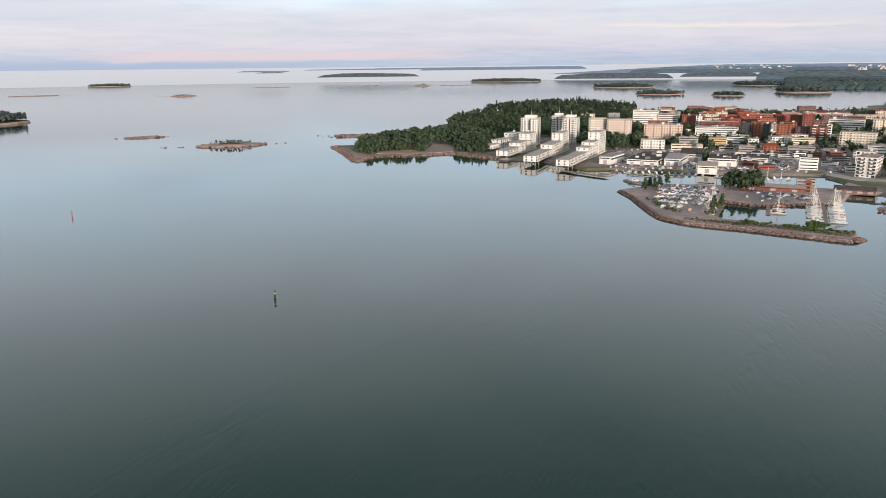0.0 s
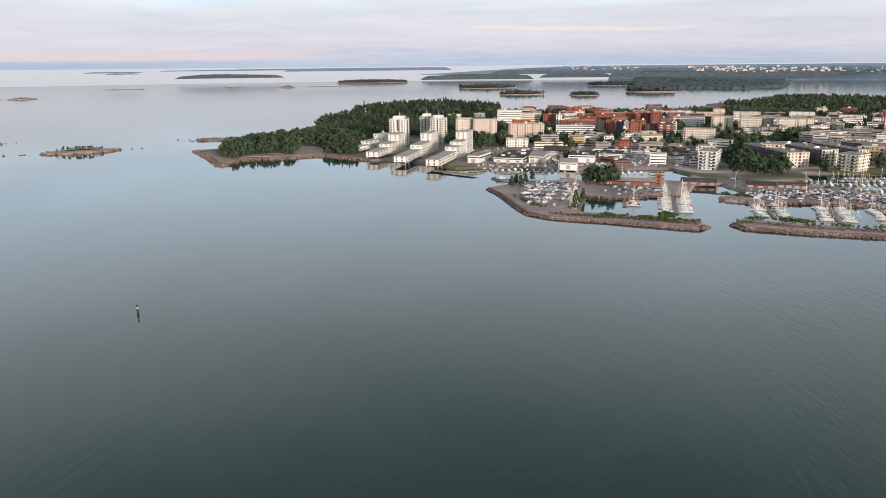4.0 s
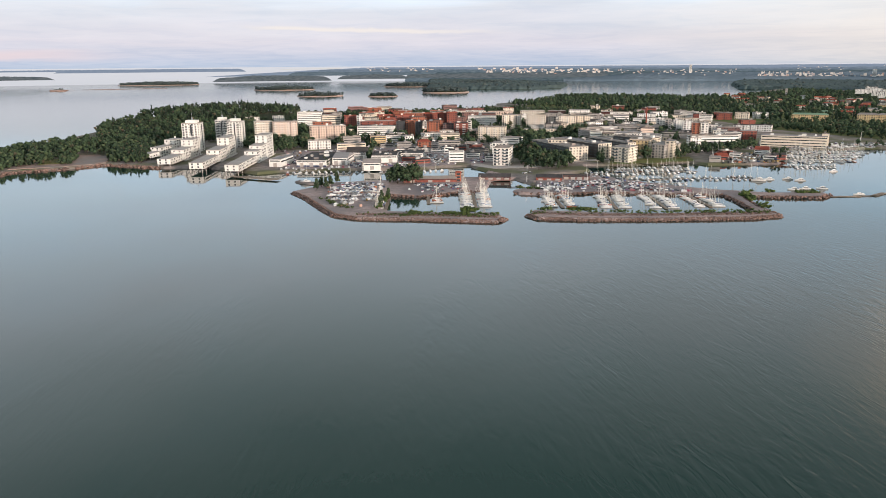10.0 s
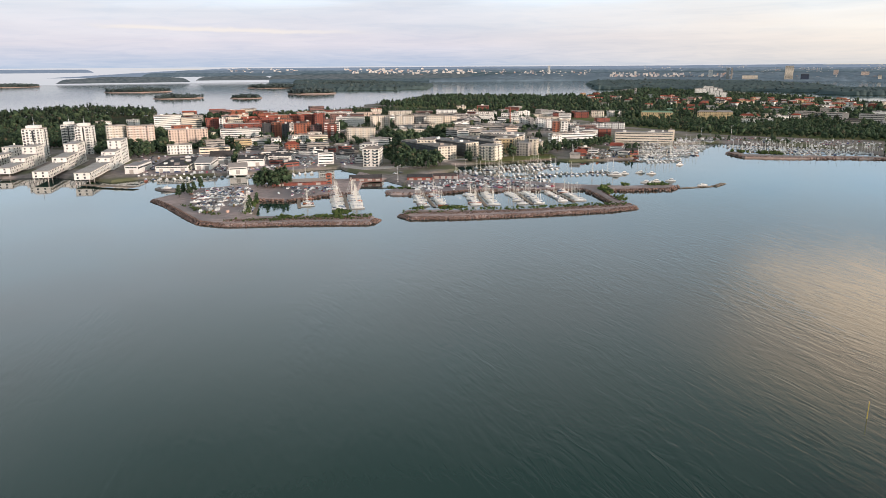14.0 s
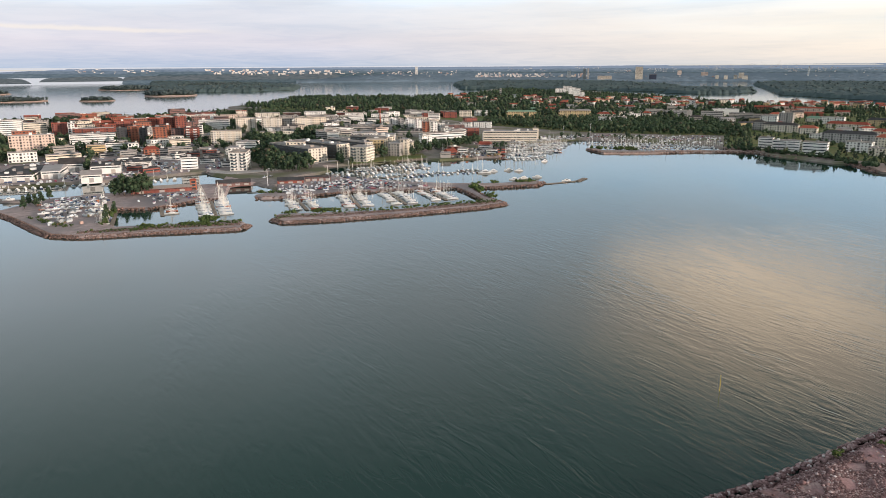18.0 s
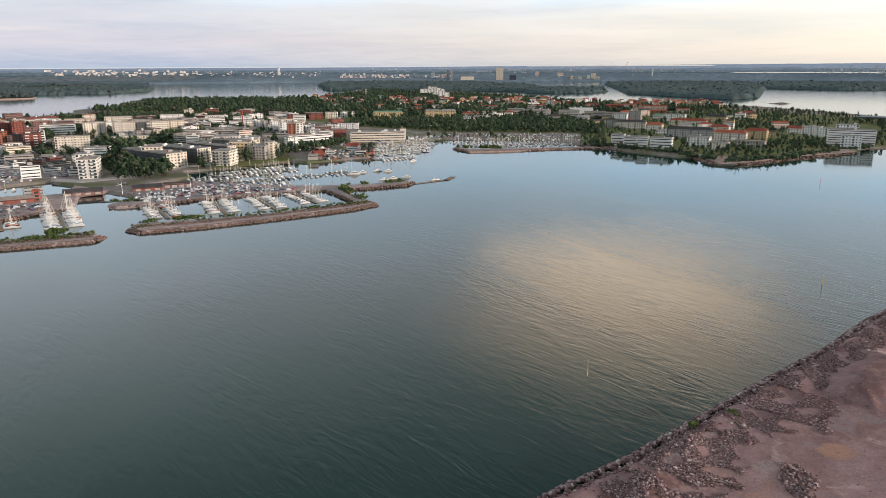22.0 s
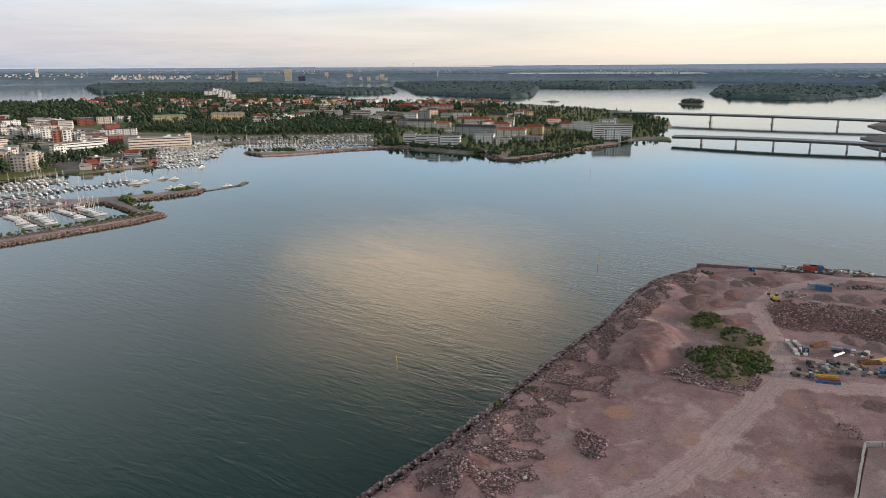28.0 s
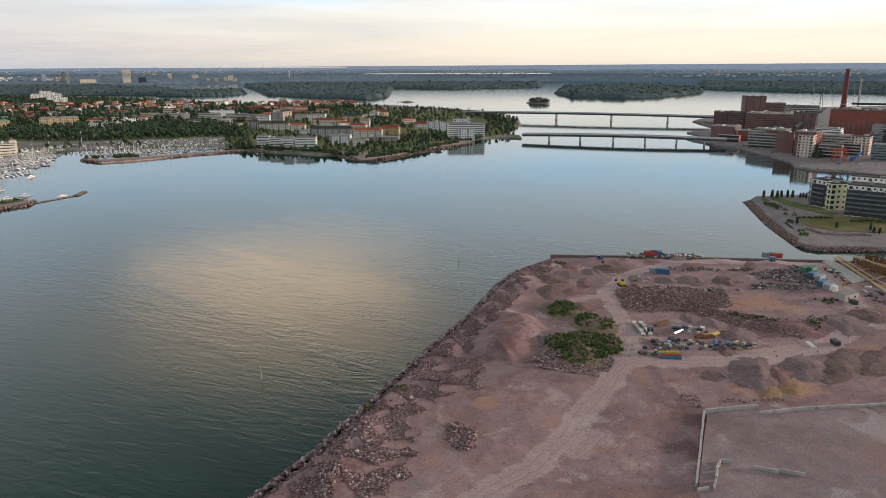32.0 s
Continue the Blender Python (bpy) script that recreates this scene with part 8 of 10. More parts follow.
for k in range(30):
    p = Vector((371.7, 29.3)).lerp(Vector((379.5, -7.1)), SCRAP.random())
    pallet(p.x, p.y + SCRAP.uniform(-2, 2), SCRAP.uniform(0, 180), SCRAP.choice(["deck", "steel", "markdark", "timber", "box_grey", "soil_brown"]), SCRAP.uniform(1, 2.6), SCRAP.uniform(0.8, 1.6), SCRAP.uniform(0.4, 1.1), "building goods stored along the quay")
for x, y in ((268.8, -52.6), (321.1, -67.3), (252, 2.1)):
    pallet(x, y, 20, "markdark", 3.6, 2.0, 1.5, "black open steel skip", "skip")

# excavated pit with sheet piling and timber struts
pit = thing("cofferdam", pose(0, 0, 0), "rusty sheet-piled pit with yellow timber walings", "cofferdam")
for a, b in (((389.5, -79), (362.7, -95.1)), ((398.5, -85.7), (378.6, -107.9))):
    a, b = Vector(a), Vector(b)
    run, turn = (b - a).length, math.degrees(math.atan2((b - a).y, (b - a).x))
    n = int(run / 1.4)
    for k in range(n):
        s, d = Shape(), 0.25 if k % 2 else -0.25
        s.box(k * run / n, (k + 1) * run / n, d - 0.12, d + 0.12, -0.5, 3.6)
        part("sheet_pile", s, M["rust"], pit, at=pose(a.x, a.y, SITE_Z, 0, 0, turn))
for a, b, z, th in (((398.5, -72.4), (326.4, -86.9), 0.3, 1.5), ((401.5, -74.4), (327.9, -91.3), 0.3, 0.8), ((392, -80), (363.6, -97.5), 3.2, 0.9), ((387.6, -73.7), (394.2, -79.9), 0.4, 0.7), ((371.6, -76), (380.8, -84.8), 0.4, 0.7), ((357.2, -79.2), (367.9, -88.2), 0.4, 0.7)):
    a, b = Vector(a), Vector(b)
    run, turn = (b - a).length, math.degrees(math.atan2((b - a).y, (b - a).x))
    s = Shape()
    s.box(0, run, -th / 2, th / 2, 0, 0.5)
    part("waling", s, M["plank"], pit, "yellowish timber waling", at=pose(a.x, a.y, SITE_Z + z, 0, 0, turn))
patch("slab", [(389.1, -65.1), (393.3, -70.5), (359, -78.9), (352, -72.2)], 4.1, M["concrete"], "fresh pale concrete slab", "slab", 0.8, 20, 0.0)
for k in range(16):
    p = Vector((374.1, -65.5)).lerp(Vector((362.3, -72)), k / 16) if k < 8 else Vector((351.1, -74.7)).lerp(Vector((336.6, -82.5)), (k - 8) / 8)
    pallet(p.x + SCRAP.uniform(-2, 2), p.y + SCRAP.uniform(-2, 2), SCRAP.uniform(0, 180), SCRAP.choice(["rust", "markdark", "plank", "steel", "box_blue", "tarp"]), SCRAP.uniform(1, 3), SCRAP.uniform(0.6, 1.4), SCRAP.uniform(0.3, 1.2), "formwork timber and steel stored beside the pit")

# ---------------------------------------------------------------- the crowd of cars, small boats and goods, too many to tell apart
CROWD = random.Random(31)
M["crowdcar"] = island_surface("parked_car_paints", [(0, (0.03, 0.03, 0.035)), (0.3, (0.12, 0.13, 0.15)), (0.5, (0.55, 0.55, 0.55)), (0.8, (0.72, 0.71, 0.69)), (0.9, (0.28, 0.04, 0.03)), (1, (0.05, 0.10, 0.24))], 0.35, 1.0, 0.1)
M["crowdboat"] = island_surface("small_boat_hulls", [(0, (0.08, 0.09, 0.12)), (0.2, (0.45, 0.43, 0.40)), (0.6, (0.66, 0.65, 0.63)), (0.9, (0.74, 0.73, 0.71)), (1, (0.20, 0.10, 0.07))], 0.4, 1.0, 0.12)
M["goods"] = island_surface("yard_goods", [(0, (0.03, 0.06, 0.12)), (0.2, (0.05, 0.05, 0.05)), (0.4, (0.30, 0.26, 0.23)), (0.52, (0.34, 0.13, 0.07)), (0.68, (0.58, 0.54, 0.49)), (0.86, (0.10, 0.09, 0.09)), (1, (0.38, 0.26, 0.08))], 0.7, 1.0, 0.2)


def free(x, y, reach=7.0):
    return all((x - fx) ** 2 + (y - fy) ** 2 > reach**2 for fx, fy, fr in FOOT)


def spun(x, y, turn, pts):
    c, s = math.cos(turn), math.sin(turn)
    return [(x + c * u - s * v, y + s * u + c * v) for u, v in pts]


def car_crowd(polys, gap, share, base, label):
    s = Shape()
    for poly in polys:
        way = math.atan2(poly[1][1] - poly[0][1], poly[1][0] - poly[0][0])
        for x, y in fill(poly, gap, 0.25):
            if CROWD.random() > share or not free(x, y):
                continue
            t = way + CROWD.choice([0, math.pi / 2, math.pi / 2]) + CROWD.uniform(-0.1, 0.1)
            s.prism(spun(x, y, t, [(-2.2, -0.8), (2.1, -0.8), (2.1, 0.8), (-2.2, 0.8)]), base, base + 0.85)
            s.prism(spun(x, y, t, [(-1.6, -0.7), (0.8, -0.7), (0.8, 0.7), (-1.6, 0.7)]), base + 0.85, base + 1.45)
    tagged(part("parked_cars", s, M["crowdcar"]), label, "cars", kind="stuff")


def boat_crowd(polys, gap, share, base, masts, label):
    s = Shape()
    for poly in polys:
        way = math.atan2(poly[1][1] - poly[0][1], poly[1][0] - poly[0][0]) + math.pi / 2
        for x, y in fill(poly, gap, 0.3):
            if CROWD.random() > share or (base > 1 and not free(x, y, 8.0)):
                continue
            t, k = way + CROWD.choice([0, math.pi]) + CROWD.uniform(-0.12, 0.12), CROWD.uniform(0.6, 1.1)
            s.prism(spun(x, y, t, [(-3.6 * k, -1.2 * k), (1.2 * k, -1.35 * k), (4.2 * k, 0), (1.2 * k, 1.35 * k), (-3.6 * k, 1.2 * k)]), base - 0.1, base + 1.0 * k)
            s.prism(spun(x, y, t, [(-1.2 * k, -0.8 * k), (1.4 * k, -0.7 * k), (1.4 * k, 0.7 * k), (-1.2 * k, 0.8 * k)]), base + 1.0 * k, base + 1.7 * k)
            if CROWD.random() < masts:
                s.tube((x, y, base + 1), (x, y, base + CROWD.uniform(8.5, 13)), 0.15, 0.10, 4)
    tagged(part("small_boats", s, M["crowdboat"]), label, "boats", kind="stuff")


def goods_crowd(polys, gap, share, base, label, big=2.0, tall=2.4):
    s = Shape()
    for poly in polys:
        for x, y in fill(poly, gap, 0.45):
            if CROWD.random() > share or not free(x, y, 6.0):
                continue
            a, b, t = CROWD.uniform(0.4, big), CROWD.uniform(0.4, big * 0.7), CROWD.uniform(0, 3.1)
            s.prism(spun(x, y, t, [(-a, -b), (a, -b), (a, b), (-a, b)]), base, base + CROWD.uniform(0.2 * tall, tall))
    tagged(part("yard_goods", s, M["goods"]), label, "goods", kind="stuff")


car_crowd([[(200.8, 593.8), (272.4, 567.3), (286.1, 524.8), (303, 503.5), (234.5, 526.8), (193.4, 529.6), (184.4, 544.4)], [(91.2, 599.8), (137, 581.8), (132.6, 562.6), (88.1, 549.8)], [(28.6, 615.1), (66.8, 601.5), (60.7, 568.3), (22, 575.8)]], 4.2, 0.55, 1.72, "cars parked close together on the marina asphalt")
car_crowd([[(-19.1, 709.7), (150.1, 701.9), (192.6, 873), (-22.9, 866.9)]], 6.0, 0.34, G + 0.12, "cars and vans parked between the harbour halls")
car_crowd([[(165.4, 704.8), (184.2, 711.7), (224, 870.3), (227.1, 936)], [(437.1, 736.4), (527.1, 745.8), (579.8, 834.4), (475.9, 801.4)], [(569.5, 756.5), (683.4, 735.1), (710.4, 776.4), (592.8, 784.9)], [(672, 734.1), (794.6, 594.3), (851, 637.1), (710.4, 776.4)], [(40, 886), (199.5, 872.4), (234.3, 1028.5), (47.3, 1047.1)]], 6.5, 0.36, G + 0.12, "cars parked along streets and quays")
boat_crowd([[(25.3, 597.7), (62.8, 587.5), (50.2, 498.7), (19.2, 513.1)], [(81.1, 564.4), (127.4, 560.9), (129.8, 571.6), (82.7, 575.1)]], 6.5, 0.24, 1.8, 0.06, "small boats laid up on the yard")
boat_crowd([[(27.4, 706.5), (147.3, 702.1), (163.6, 766.7), (46.9, 766)], [(-24.5, 702.1), (26, 698.6), (26.6, 714.7), (-25.1, 718.3)]], 7.0, 0.42, G + 0.2, 0.12, "small boats laid up between the halls")
boat_crowd([[(403.3, 651.3), (474.5, 640.7), (526.9, 713.8), (438.2, 707.4)], [(549, 729.2), (661.7, 722.9), (687.9, 751.7), (573.8, 762.2)]], 7.0, 0.5, G + 0.2, 0.3, "boats laid up in the boatyard")
boat_crowd([[(465.4, 610.9), (515.4, 603.8), (631.5, 700.6), (541.2, 718.8)], [(646.9, 706.6), (777.6, 572.7), (738.7, 538.6), (652.5, 574.3), (624.2, 640.3)]], 9.0, 0.55, 0.0, 0.5, "sailing boats and motorboats moored close together")
boat_crowd([[(691.3, 709.8), (800.5, 589.8), (777.6, 572.7), (670.7, 688.5)]], 8.0, 0.5, G + 0.1, 0.1, "boats on trailers by the far basin")
goods_crowd([[(399.9, 648.1), (472.5, 635.9), (528, 713), (437.2, 708.2)]], 3.6, 0.5, G, "boats' gear, crates and blue tarpaulins heaped in the boatyard")
goods_crowd([[(18, 593.3), (66.1, 595.6), (50.5, 494.4), (18.8, 504.6)], [(-16.2, 709.5), (150.1, 701.9), (179.5, 827.3), (-15.6, 843.2)], [(163.6, 553.9), (184.4, 544.4), (193.2, 570.8), (179.2, 573.6)]], 6.5, 0.35, 1.8, "crates, trestles and trailers on the yards", 1.5)
goods_crowd([[(250.8, 8.7), (256.1, 0.3), (258.3, -25.6), (253.8, -25.4), (241.3, 7.4)], [(268.5, 3.2), (266.8, -9.8), (261.8, -9.4), (264.9, 2.6)], [(240.4, 11.5), (244.2, 5.2), (236.8, 5.2), (235.9, 10.8)], [(375.1, 30.2), (383.6, -8.5), (376.4, -8.5), (365.9, 28.8)], [(330.5, 25.4), (332.5, 14), (324.6, 14.7), (320.8, 25.8)], [(381.7, -62.8), (372.3, -66.4), (350.3, -72.3), (344.7, -69.1)], [(346.4, -73.9), (332.3, -81.6), (319.9, -79), (334.5, -73.9)]], 1.5, 0.5, SITE_Z, "small building materials, bags and scrap lying in rows", 0.75, 0.9)

# green bushes and weeds on the site's old mounds
M["weeds"] = island_surface("bright_weeds", [(0, (0.030, 0.048, 0.014)), (0.5, (0.058, 0.084, 0.022)), (0.85, (0.090, 0.112, 0.032)), (1, (0.14, 0.12, 0.06))])
spots, ground_z = [], []
for (x, y), n, spread in (((274.2, 45.9), 150, 7.5), ((264.3, 34.2), 50, 6), ((236.5, 32.1), 260, 12), ((240.7, 24.7), 110, 8), ((261.3, 27.7), 40, 5), ((238.8, 41.6), 50, 6)):
    for k in range(n):
        a, r = BOATS.uniform(0, 6.28), spread * math.sqrt(BOATS.random())
        spots.append((x + 1.3 * r * math.cos(a), y + 0.8 * r * math.sin(a)))
        ground_z.append(SITE_Z + 1.5 * max(0, 1 - (r / spread) ** 2))
thicket("weed_thicket", spots, 0.7, np.array(ground_z), "dense bright green weeds over the old mounds", "weeds", 6)
thicket("weed_thicket", along((171.9, 84.1), (169.7, 84.9), 8, 0.8) + along((182.3, 80.4), (185.2, 79.4), 14, 1.5) + along((346.9, 63.5), (342, 58.2), 16, 2), 0.8, 3.2, "tufts of green weeds at the shore", "weeds", 3)
thicket("weed_thicket", along((290.7, -18), (288.2, -38.4), 60, 2) + along((276.5, -41.1), (300, -52.8), 50, 3) + along((319.3, -55.4), (325.4, -61.7), 30, 3) + along((305.9, 68.6), (338.5, 61.9), 40, 3), 0.55, SITE_Z + 0.1, "sparse weeds among the rubble", "weeds", 3)

# ---------------------------------------------------------------- bridges and the quarter by the power station
M["greyconcrete"] = surface("dark_grey_concrete", (0.20, 0.195, 0.185), 0.9, grain=0.3, vary=0.3)


def bridge(a, b, z, width, piers, flare, label):
    a, b = Vector(a), Vector(b)
    run, turn = (b - a).length, math.degrees(math.atan2(-(b - a).x, (b - a).y))
    root = thing("bridge", pose(a.x, a.y, 0, 0, 0, turn), label, "bridge", "road bridges over the strait")
    s, n = Shape(), 24
    section = [(-width / 2, 0.0), (-width / 2, -0.9), (-width * 0.3, -1.5), (-width * 0.26, -3.2), (width * 0.26, -3.2), (width * 0.3, -1.5), (width / 2, -0.9), (width / 2, 0.0)]
    for k in range(n + 1):
        rise = 1.6 * math.sin(math.pi * k / n)
        s.v += [(x, run * k / n, z + rise + dz) for x, dz in section]
    for k in range(n):
        for i in range(8):
            j = (i + 1) % 8
            s.f.append((k * 8 + i, k * 8 + j, (k + 1) * 8 + j, (k + 1) * 8 + i))
            s.m.append(0)
    part("deck", s, M["greyconcrete"], root)
    for x in (-width / 2, width / 2 - 0.2):
        s = Shape()
        for k in range(n + 1):
            zz = z + 1.6 * math.sin(math.pi * k / n)
            s.v += [(x, run * k / n, zz - 0.1), (x + 0.2, run * k / n, zz - 0.1), (x + 0.2, run * k / n, zz + 1.0), (x, run * k / n, zz + 1.0)]
        for k in range(n):
            for i in range(4):
                s.f.append((k * 4 + i, k * 4 + (i + 1) % 4, k * 4 + 4 + (i + 1) % 4, k * 4 + 4 + i))
                s.m.append(0)
        part("railing", s, M["steel"], root)
    for f in piers:
        s, y = Shape(), f * run
        top = z + 1.6 * math.sin(math.pi * f) - 3.1
        s.prism([(-width * 0.28, y - 1.1), (width * 0.28, y - 1.1), (width * 0.28, y + 1.1), (-width * 0.28, y + 1.1)], -2.0, top)
        if flare:
            s.box(-width * 0.4, width * 0.4, y - 1.8, y + 1.8, top - 1.6, top + 0.05)
            s.box(-width * 0.4, width * 0.4, y - 2.2, y + 2.2, -2.0, 1.6)
        part("bridge_pier", s, M["concrete"], root)
    for k in range(7):
        t = Shape()
        t.tube((-width / 2 + 0.4, run * (k + 0.5) / 7, z + 0.5), (-width / 2 + 0.4, run * (k + 0.5) / 7, z + 10), 0.12, 0.08, 5)
        part("lamp_pole", t, M["steel"], root)


bridge((970.2, 227.4), (982, -36.7), 8.6, 14, (0.14, 0.30, 0.465, 0.62, 0.77, 0.9), False, "low concrete road bridge on slab piers")
bridge((1357.5, 427.9), (1354.9, -25.8), 12.5, 20, (0.16, 0.385, 0.61, 0.83), True, "wide concrete motorway bridge on stout piers")

RIGHT = [(1049.2, 12.8), (976.8, -21), (957.8, -45.9), (887.9, -73.4), (823.7, -96.1), (787, -94.4), (767.4, -110.3), (765.2, -139.2), (748.6, -167.9), (722.9, -259.6), (2107.9, -725.1), (2043.9, -435), (1897.6, -207.1), (1610.6, -37.8), (1384.6, 9.6), (1235.4, -31.1), (1147.5, 14.7), (1091.8, -13.3)]
land("ground", RIGHT, G, M["quay"], "paved quays of the power station quarter", "ground", skirt=1.0)
def b32(args, wall, **kw):
    kw.setdefault("what", "office block")
    kw.setdefault("name", "office_building")
    return building(*args, wall=wall, **kw)


b32((1295.2, -41.8, 33.7, 21.5, -91.8), "brickdark", d=40, roof="roofdark")
b32((1253.5, -59.6, 22.1, 23.4, -92.7), "brickdark", d=34, style="band", roof="roofdark")
b32((1285.6, -86.9, 32.5, 48.3, -93.9), "brickdark", d=26, rot=14, roof="roofdark")
b32((1399.4, -122.5, 44, 32.5, -95), "brickdark", d=30, rot=10, style="band", roof="roofgrey")
b32((1202.6, -102.7, 68, 25.6, -94.9), "brickdark", d=60, rot=-6, style="band", roof="roofgrey")
b32((1334.1, -162, 51.8, 30.7, -96.9), "greypanel", d=40, style="band", roof="roofdark")
b32((1139.1, -143.2, 29, 31.9, -97.2), "brickdark", d=26, roof="roofdark")
b32((1043.3, -33.2, 31.6, 17.5, -91.8), "brickdark", d=34, rot=-14, style="blank", roof="roofgrey")
b32((1029.1, -61.8, 20.8, 13.4, -93.4), "brick", d=20, rot=-10, roof="roofgreen")
b32((965, -84.7, 36.3, 21.4, -95), "greypanel", d=26, rot=-14, style="band", roof="roofgrey")
b32((953.8, -90.5, 22.5, 21.1, -95.4), "brick", d=22, rot=-14, style="band", roof="roofgrey")
b32((906.5, -96.1, 18.9, 22, -96.1), "brickdark", d=24, rot=-14, style="blank", roof="roofdark")
b32((873.1, -112.9, 21.2, 26.6, -97.4), "brick", d=30, rot=-12, roof="roofgrey")
b32((862.3, -112.2, 15.4, 23.8, -97.4), "pink", d=14, rot=-12, roof="roofgrey")
b32((930.7, -133.4, 9.4, 19.6, -98.2), "glasspale", d=26, rot=-10, style="band", roof="roofgrey")
b32((912.8, -149.6, 29.4, 20.4, -99.3), "greypanel", d=24, rot=-8, style="band", roof="roofgrey")
b32((1062.9, -164.2, 29.1, 16.3, -98.8), "white", d=26, rot=-8, style="band", roof="roofgrey")
b32((903.8, -172.5, 18.6, 20.6, -100.8), "pink", d=20, rot=-8, roof="roofdark")
b32((926.6, -190.8, 13.2, 21.6, -101.6), "glasspale", d=24, rot=-6, style="band", roof="roofdark")
b32((857.8, -188.6, 25.3, 16.5, -102.4), "glasspale", d=18, rot=-6, style="band", roof="roofgrey")
b32((962.6, -229.1, 46.6, 23.4, -103.4), "darkwall", d=30, rot=-6, style="band", roof="roofdark")
b32((1121.5, -245.9, 39.4, 16.7, -102.4), "greypanel", d=30, style="band", roof="roofgrey")
def set_back(args, wall, d, rot):
    """A lower front wing with open galleries before a taller block."""
    x, y, w, h, face = args
    root = thing("gallery_wing", pose(x, y, G, 0, 0, face + rot), "stepped office wing with open concrete galleries on the quay", "office wing")
    s = Shape()
    s.box(-w / 2, w / 2, 0, d, -1, h)
    part("wall", s, M[wall], root)
    n = max(2, round(h / 3.6))
    for k in range(n):
        z, out = (k + 1) * h / n, 2.4 * (1 - k / n) + 0.8
        s = Shape()
        s.box(-w / 2 - 0.4, w / 2 + 0.4, -out, d * 0.3, z - 0.35, z)
        s.box(-w / 2 - 0.4, w / 2 + 0.4, -out, -out + 0.15, z, z + 0.9)
        part("gallery", s, M["concrete"], root)
        s = Shape()
        s.box(-w / 2 + 0.5, w / 2 - 0.5, -0.1, 0.02, z - h / n + 0.5, z - 0.6)
        part("window_strip", s, M["glass"], root)


set_back((948, -79, 40, 17, -95), "greypanel", 12, -14)
set_back((868, -138, 22, 14, -98), "brickdark", 10, -12)
set_back((1010, -40, 26, 9, -92), "brick2", 10, -14)
set_back((898, -160, 26, 13, -100), "white", 10, -8)
# power station: tall brick hall, chimney, conveyor, blue pipe
plant_hall = building(1171.6, -242.5, 124.1, 34.1, -101.7, d=60, rot=-4, wall="brick", roof="roofdark", style="blank", name="power_station", what="power station")
s = Shape()
for k in range(18):
    s.box(-58 + k * 6.6, -55 + k * 6.6, -0.15, 0.05, 3, 18)
tagged(part("pilasters", s, M["brickdark"], plant_hall), kind="stuff")
s = Shape()
s.tube((-40, 40, 0), (70, 40, 0), 1.6, 1.6, 10)
part("blue_pipe", s, M["canvas"], plant_hall, "blue roof pipe", at=pose(0, 0, 42))
px, py = (1281.3, -214)
root = thing("chimney_stack", pose(px, py, G), "very tall tapering red brick chimney stack", "chimney")
s = Shape()
s.tube((0, 0, 0), (0, 0, 90.5), 5.2, 2.7, 20)
M["chimneybrick"] = surface("dark_chimney_brick", (0.185, 0.066, 0.05), 0.85, grain=0.3, vary=0.35)
part("shaft", s, M["chimneybrick"], root)
s = Shape()
s.tube((0, 0, 89.5), (0, 0, 92.5), 3.4, 3.3, 20)
part("cap", s, M["brickdark"], root)
s = Shape()
s.tube((0, 0, 38), (0, 0, 39), 6.2, 6.2, 20)
part("gallery", s, M["steel"], root)
px, py = (1243.2, -227.3)
root = thing("flue_stack", pose(px, py, G), "slender pale steel flue stack", "chimney")
s = Shape()
s.tube((0, 0, 0), (0, 0, 76), 1.5, 1.3, 12)
part("shaft", s, M["greypanel"], root)
s = Shape()
s.tube((0, 0, 74), (0, 0, 78), 1.8, 1.8, 12)
part("cap", s, M["greypanel"], root)
px, py = (1293.7, -183.5)
root = thing("lattice_mast", pose(px, py, G), "slender steel lattice mast", "mast")
for k in range(3):
    s, a = Shape(), k * 2.1
    s.tube((4 * math.cos(a), 4 * math.sin(a), 20), (0.3 * math.cos(a), 0.3 * math.sin(a), 62), 0.35, 0.2, 5)
    part("leg", s, M["roofdark"], root)
for k in range(5):
    px, py = (1359.8, -241.6)
    root = thing("crane", pose(px + k * 9, py + k * 14, G, 0, 0, k * 40), "distant slender steel crane with raised jib", "crane")
    s = Shape()
    s.tube((0, 0, 0), (0, 0, 52 + k * 3), 0.32, 0.26, 6)
    part("tower", s, M["greypanel"], root)
    s = Shape()
    s.tube((0, 0, 46), (16, 0, 74), 0.22, 0.12, 5)
    part("jib", s, M["greypanel"], root)
# conveyor bridge slanting down from the hall
a, b = Vector((1228.1, -181)), Vector((1099.3, -127.9))
s = Shape()
s.tube((a.x, a.y, 36), (b.x, b.y, 16), 2.4, 2.4, 4)
tagged(part("conveyor", s, M["darkwall"]), "dark slanting coal conveyor gallery", "conveyor")
# orange gantry and blue hopper on the quay
M["orange"] = surface("orange_paint", (0.42, 0.07, 0.03), 0.5, grain=1.5)
M["blue"] = surface("blue_paint", (0.03, 0.11, 0.36), 0.5, grain=1.5, tint=0.2)
px, py = (827.6, -140.9)
root = thing("gantry", pose(px, py, G, 0, 0, -80) @ Matrix.Diagonal((0.7, 0.7, 0.7, 1)), "old orange steel harbour gantry on the quay", "gantry")
for x in (-9, 9):
    for y in (-5, 5):
        s = Shape()
        s.tube((x, y, 0), (x * 0.8, y * 0.8, 19), 0.7, 0.6, 6)
        s.tube((x, y, 1), (-x * 0.8, y * 0.8, 18), 0.35, 0.35, 5)
        part("leg", s, M["orange"], root)
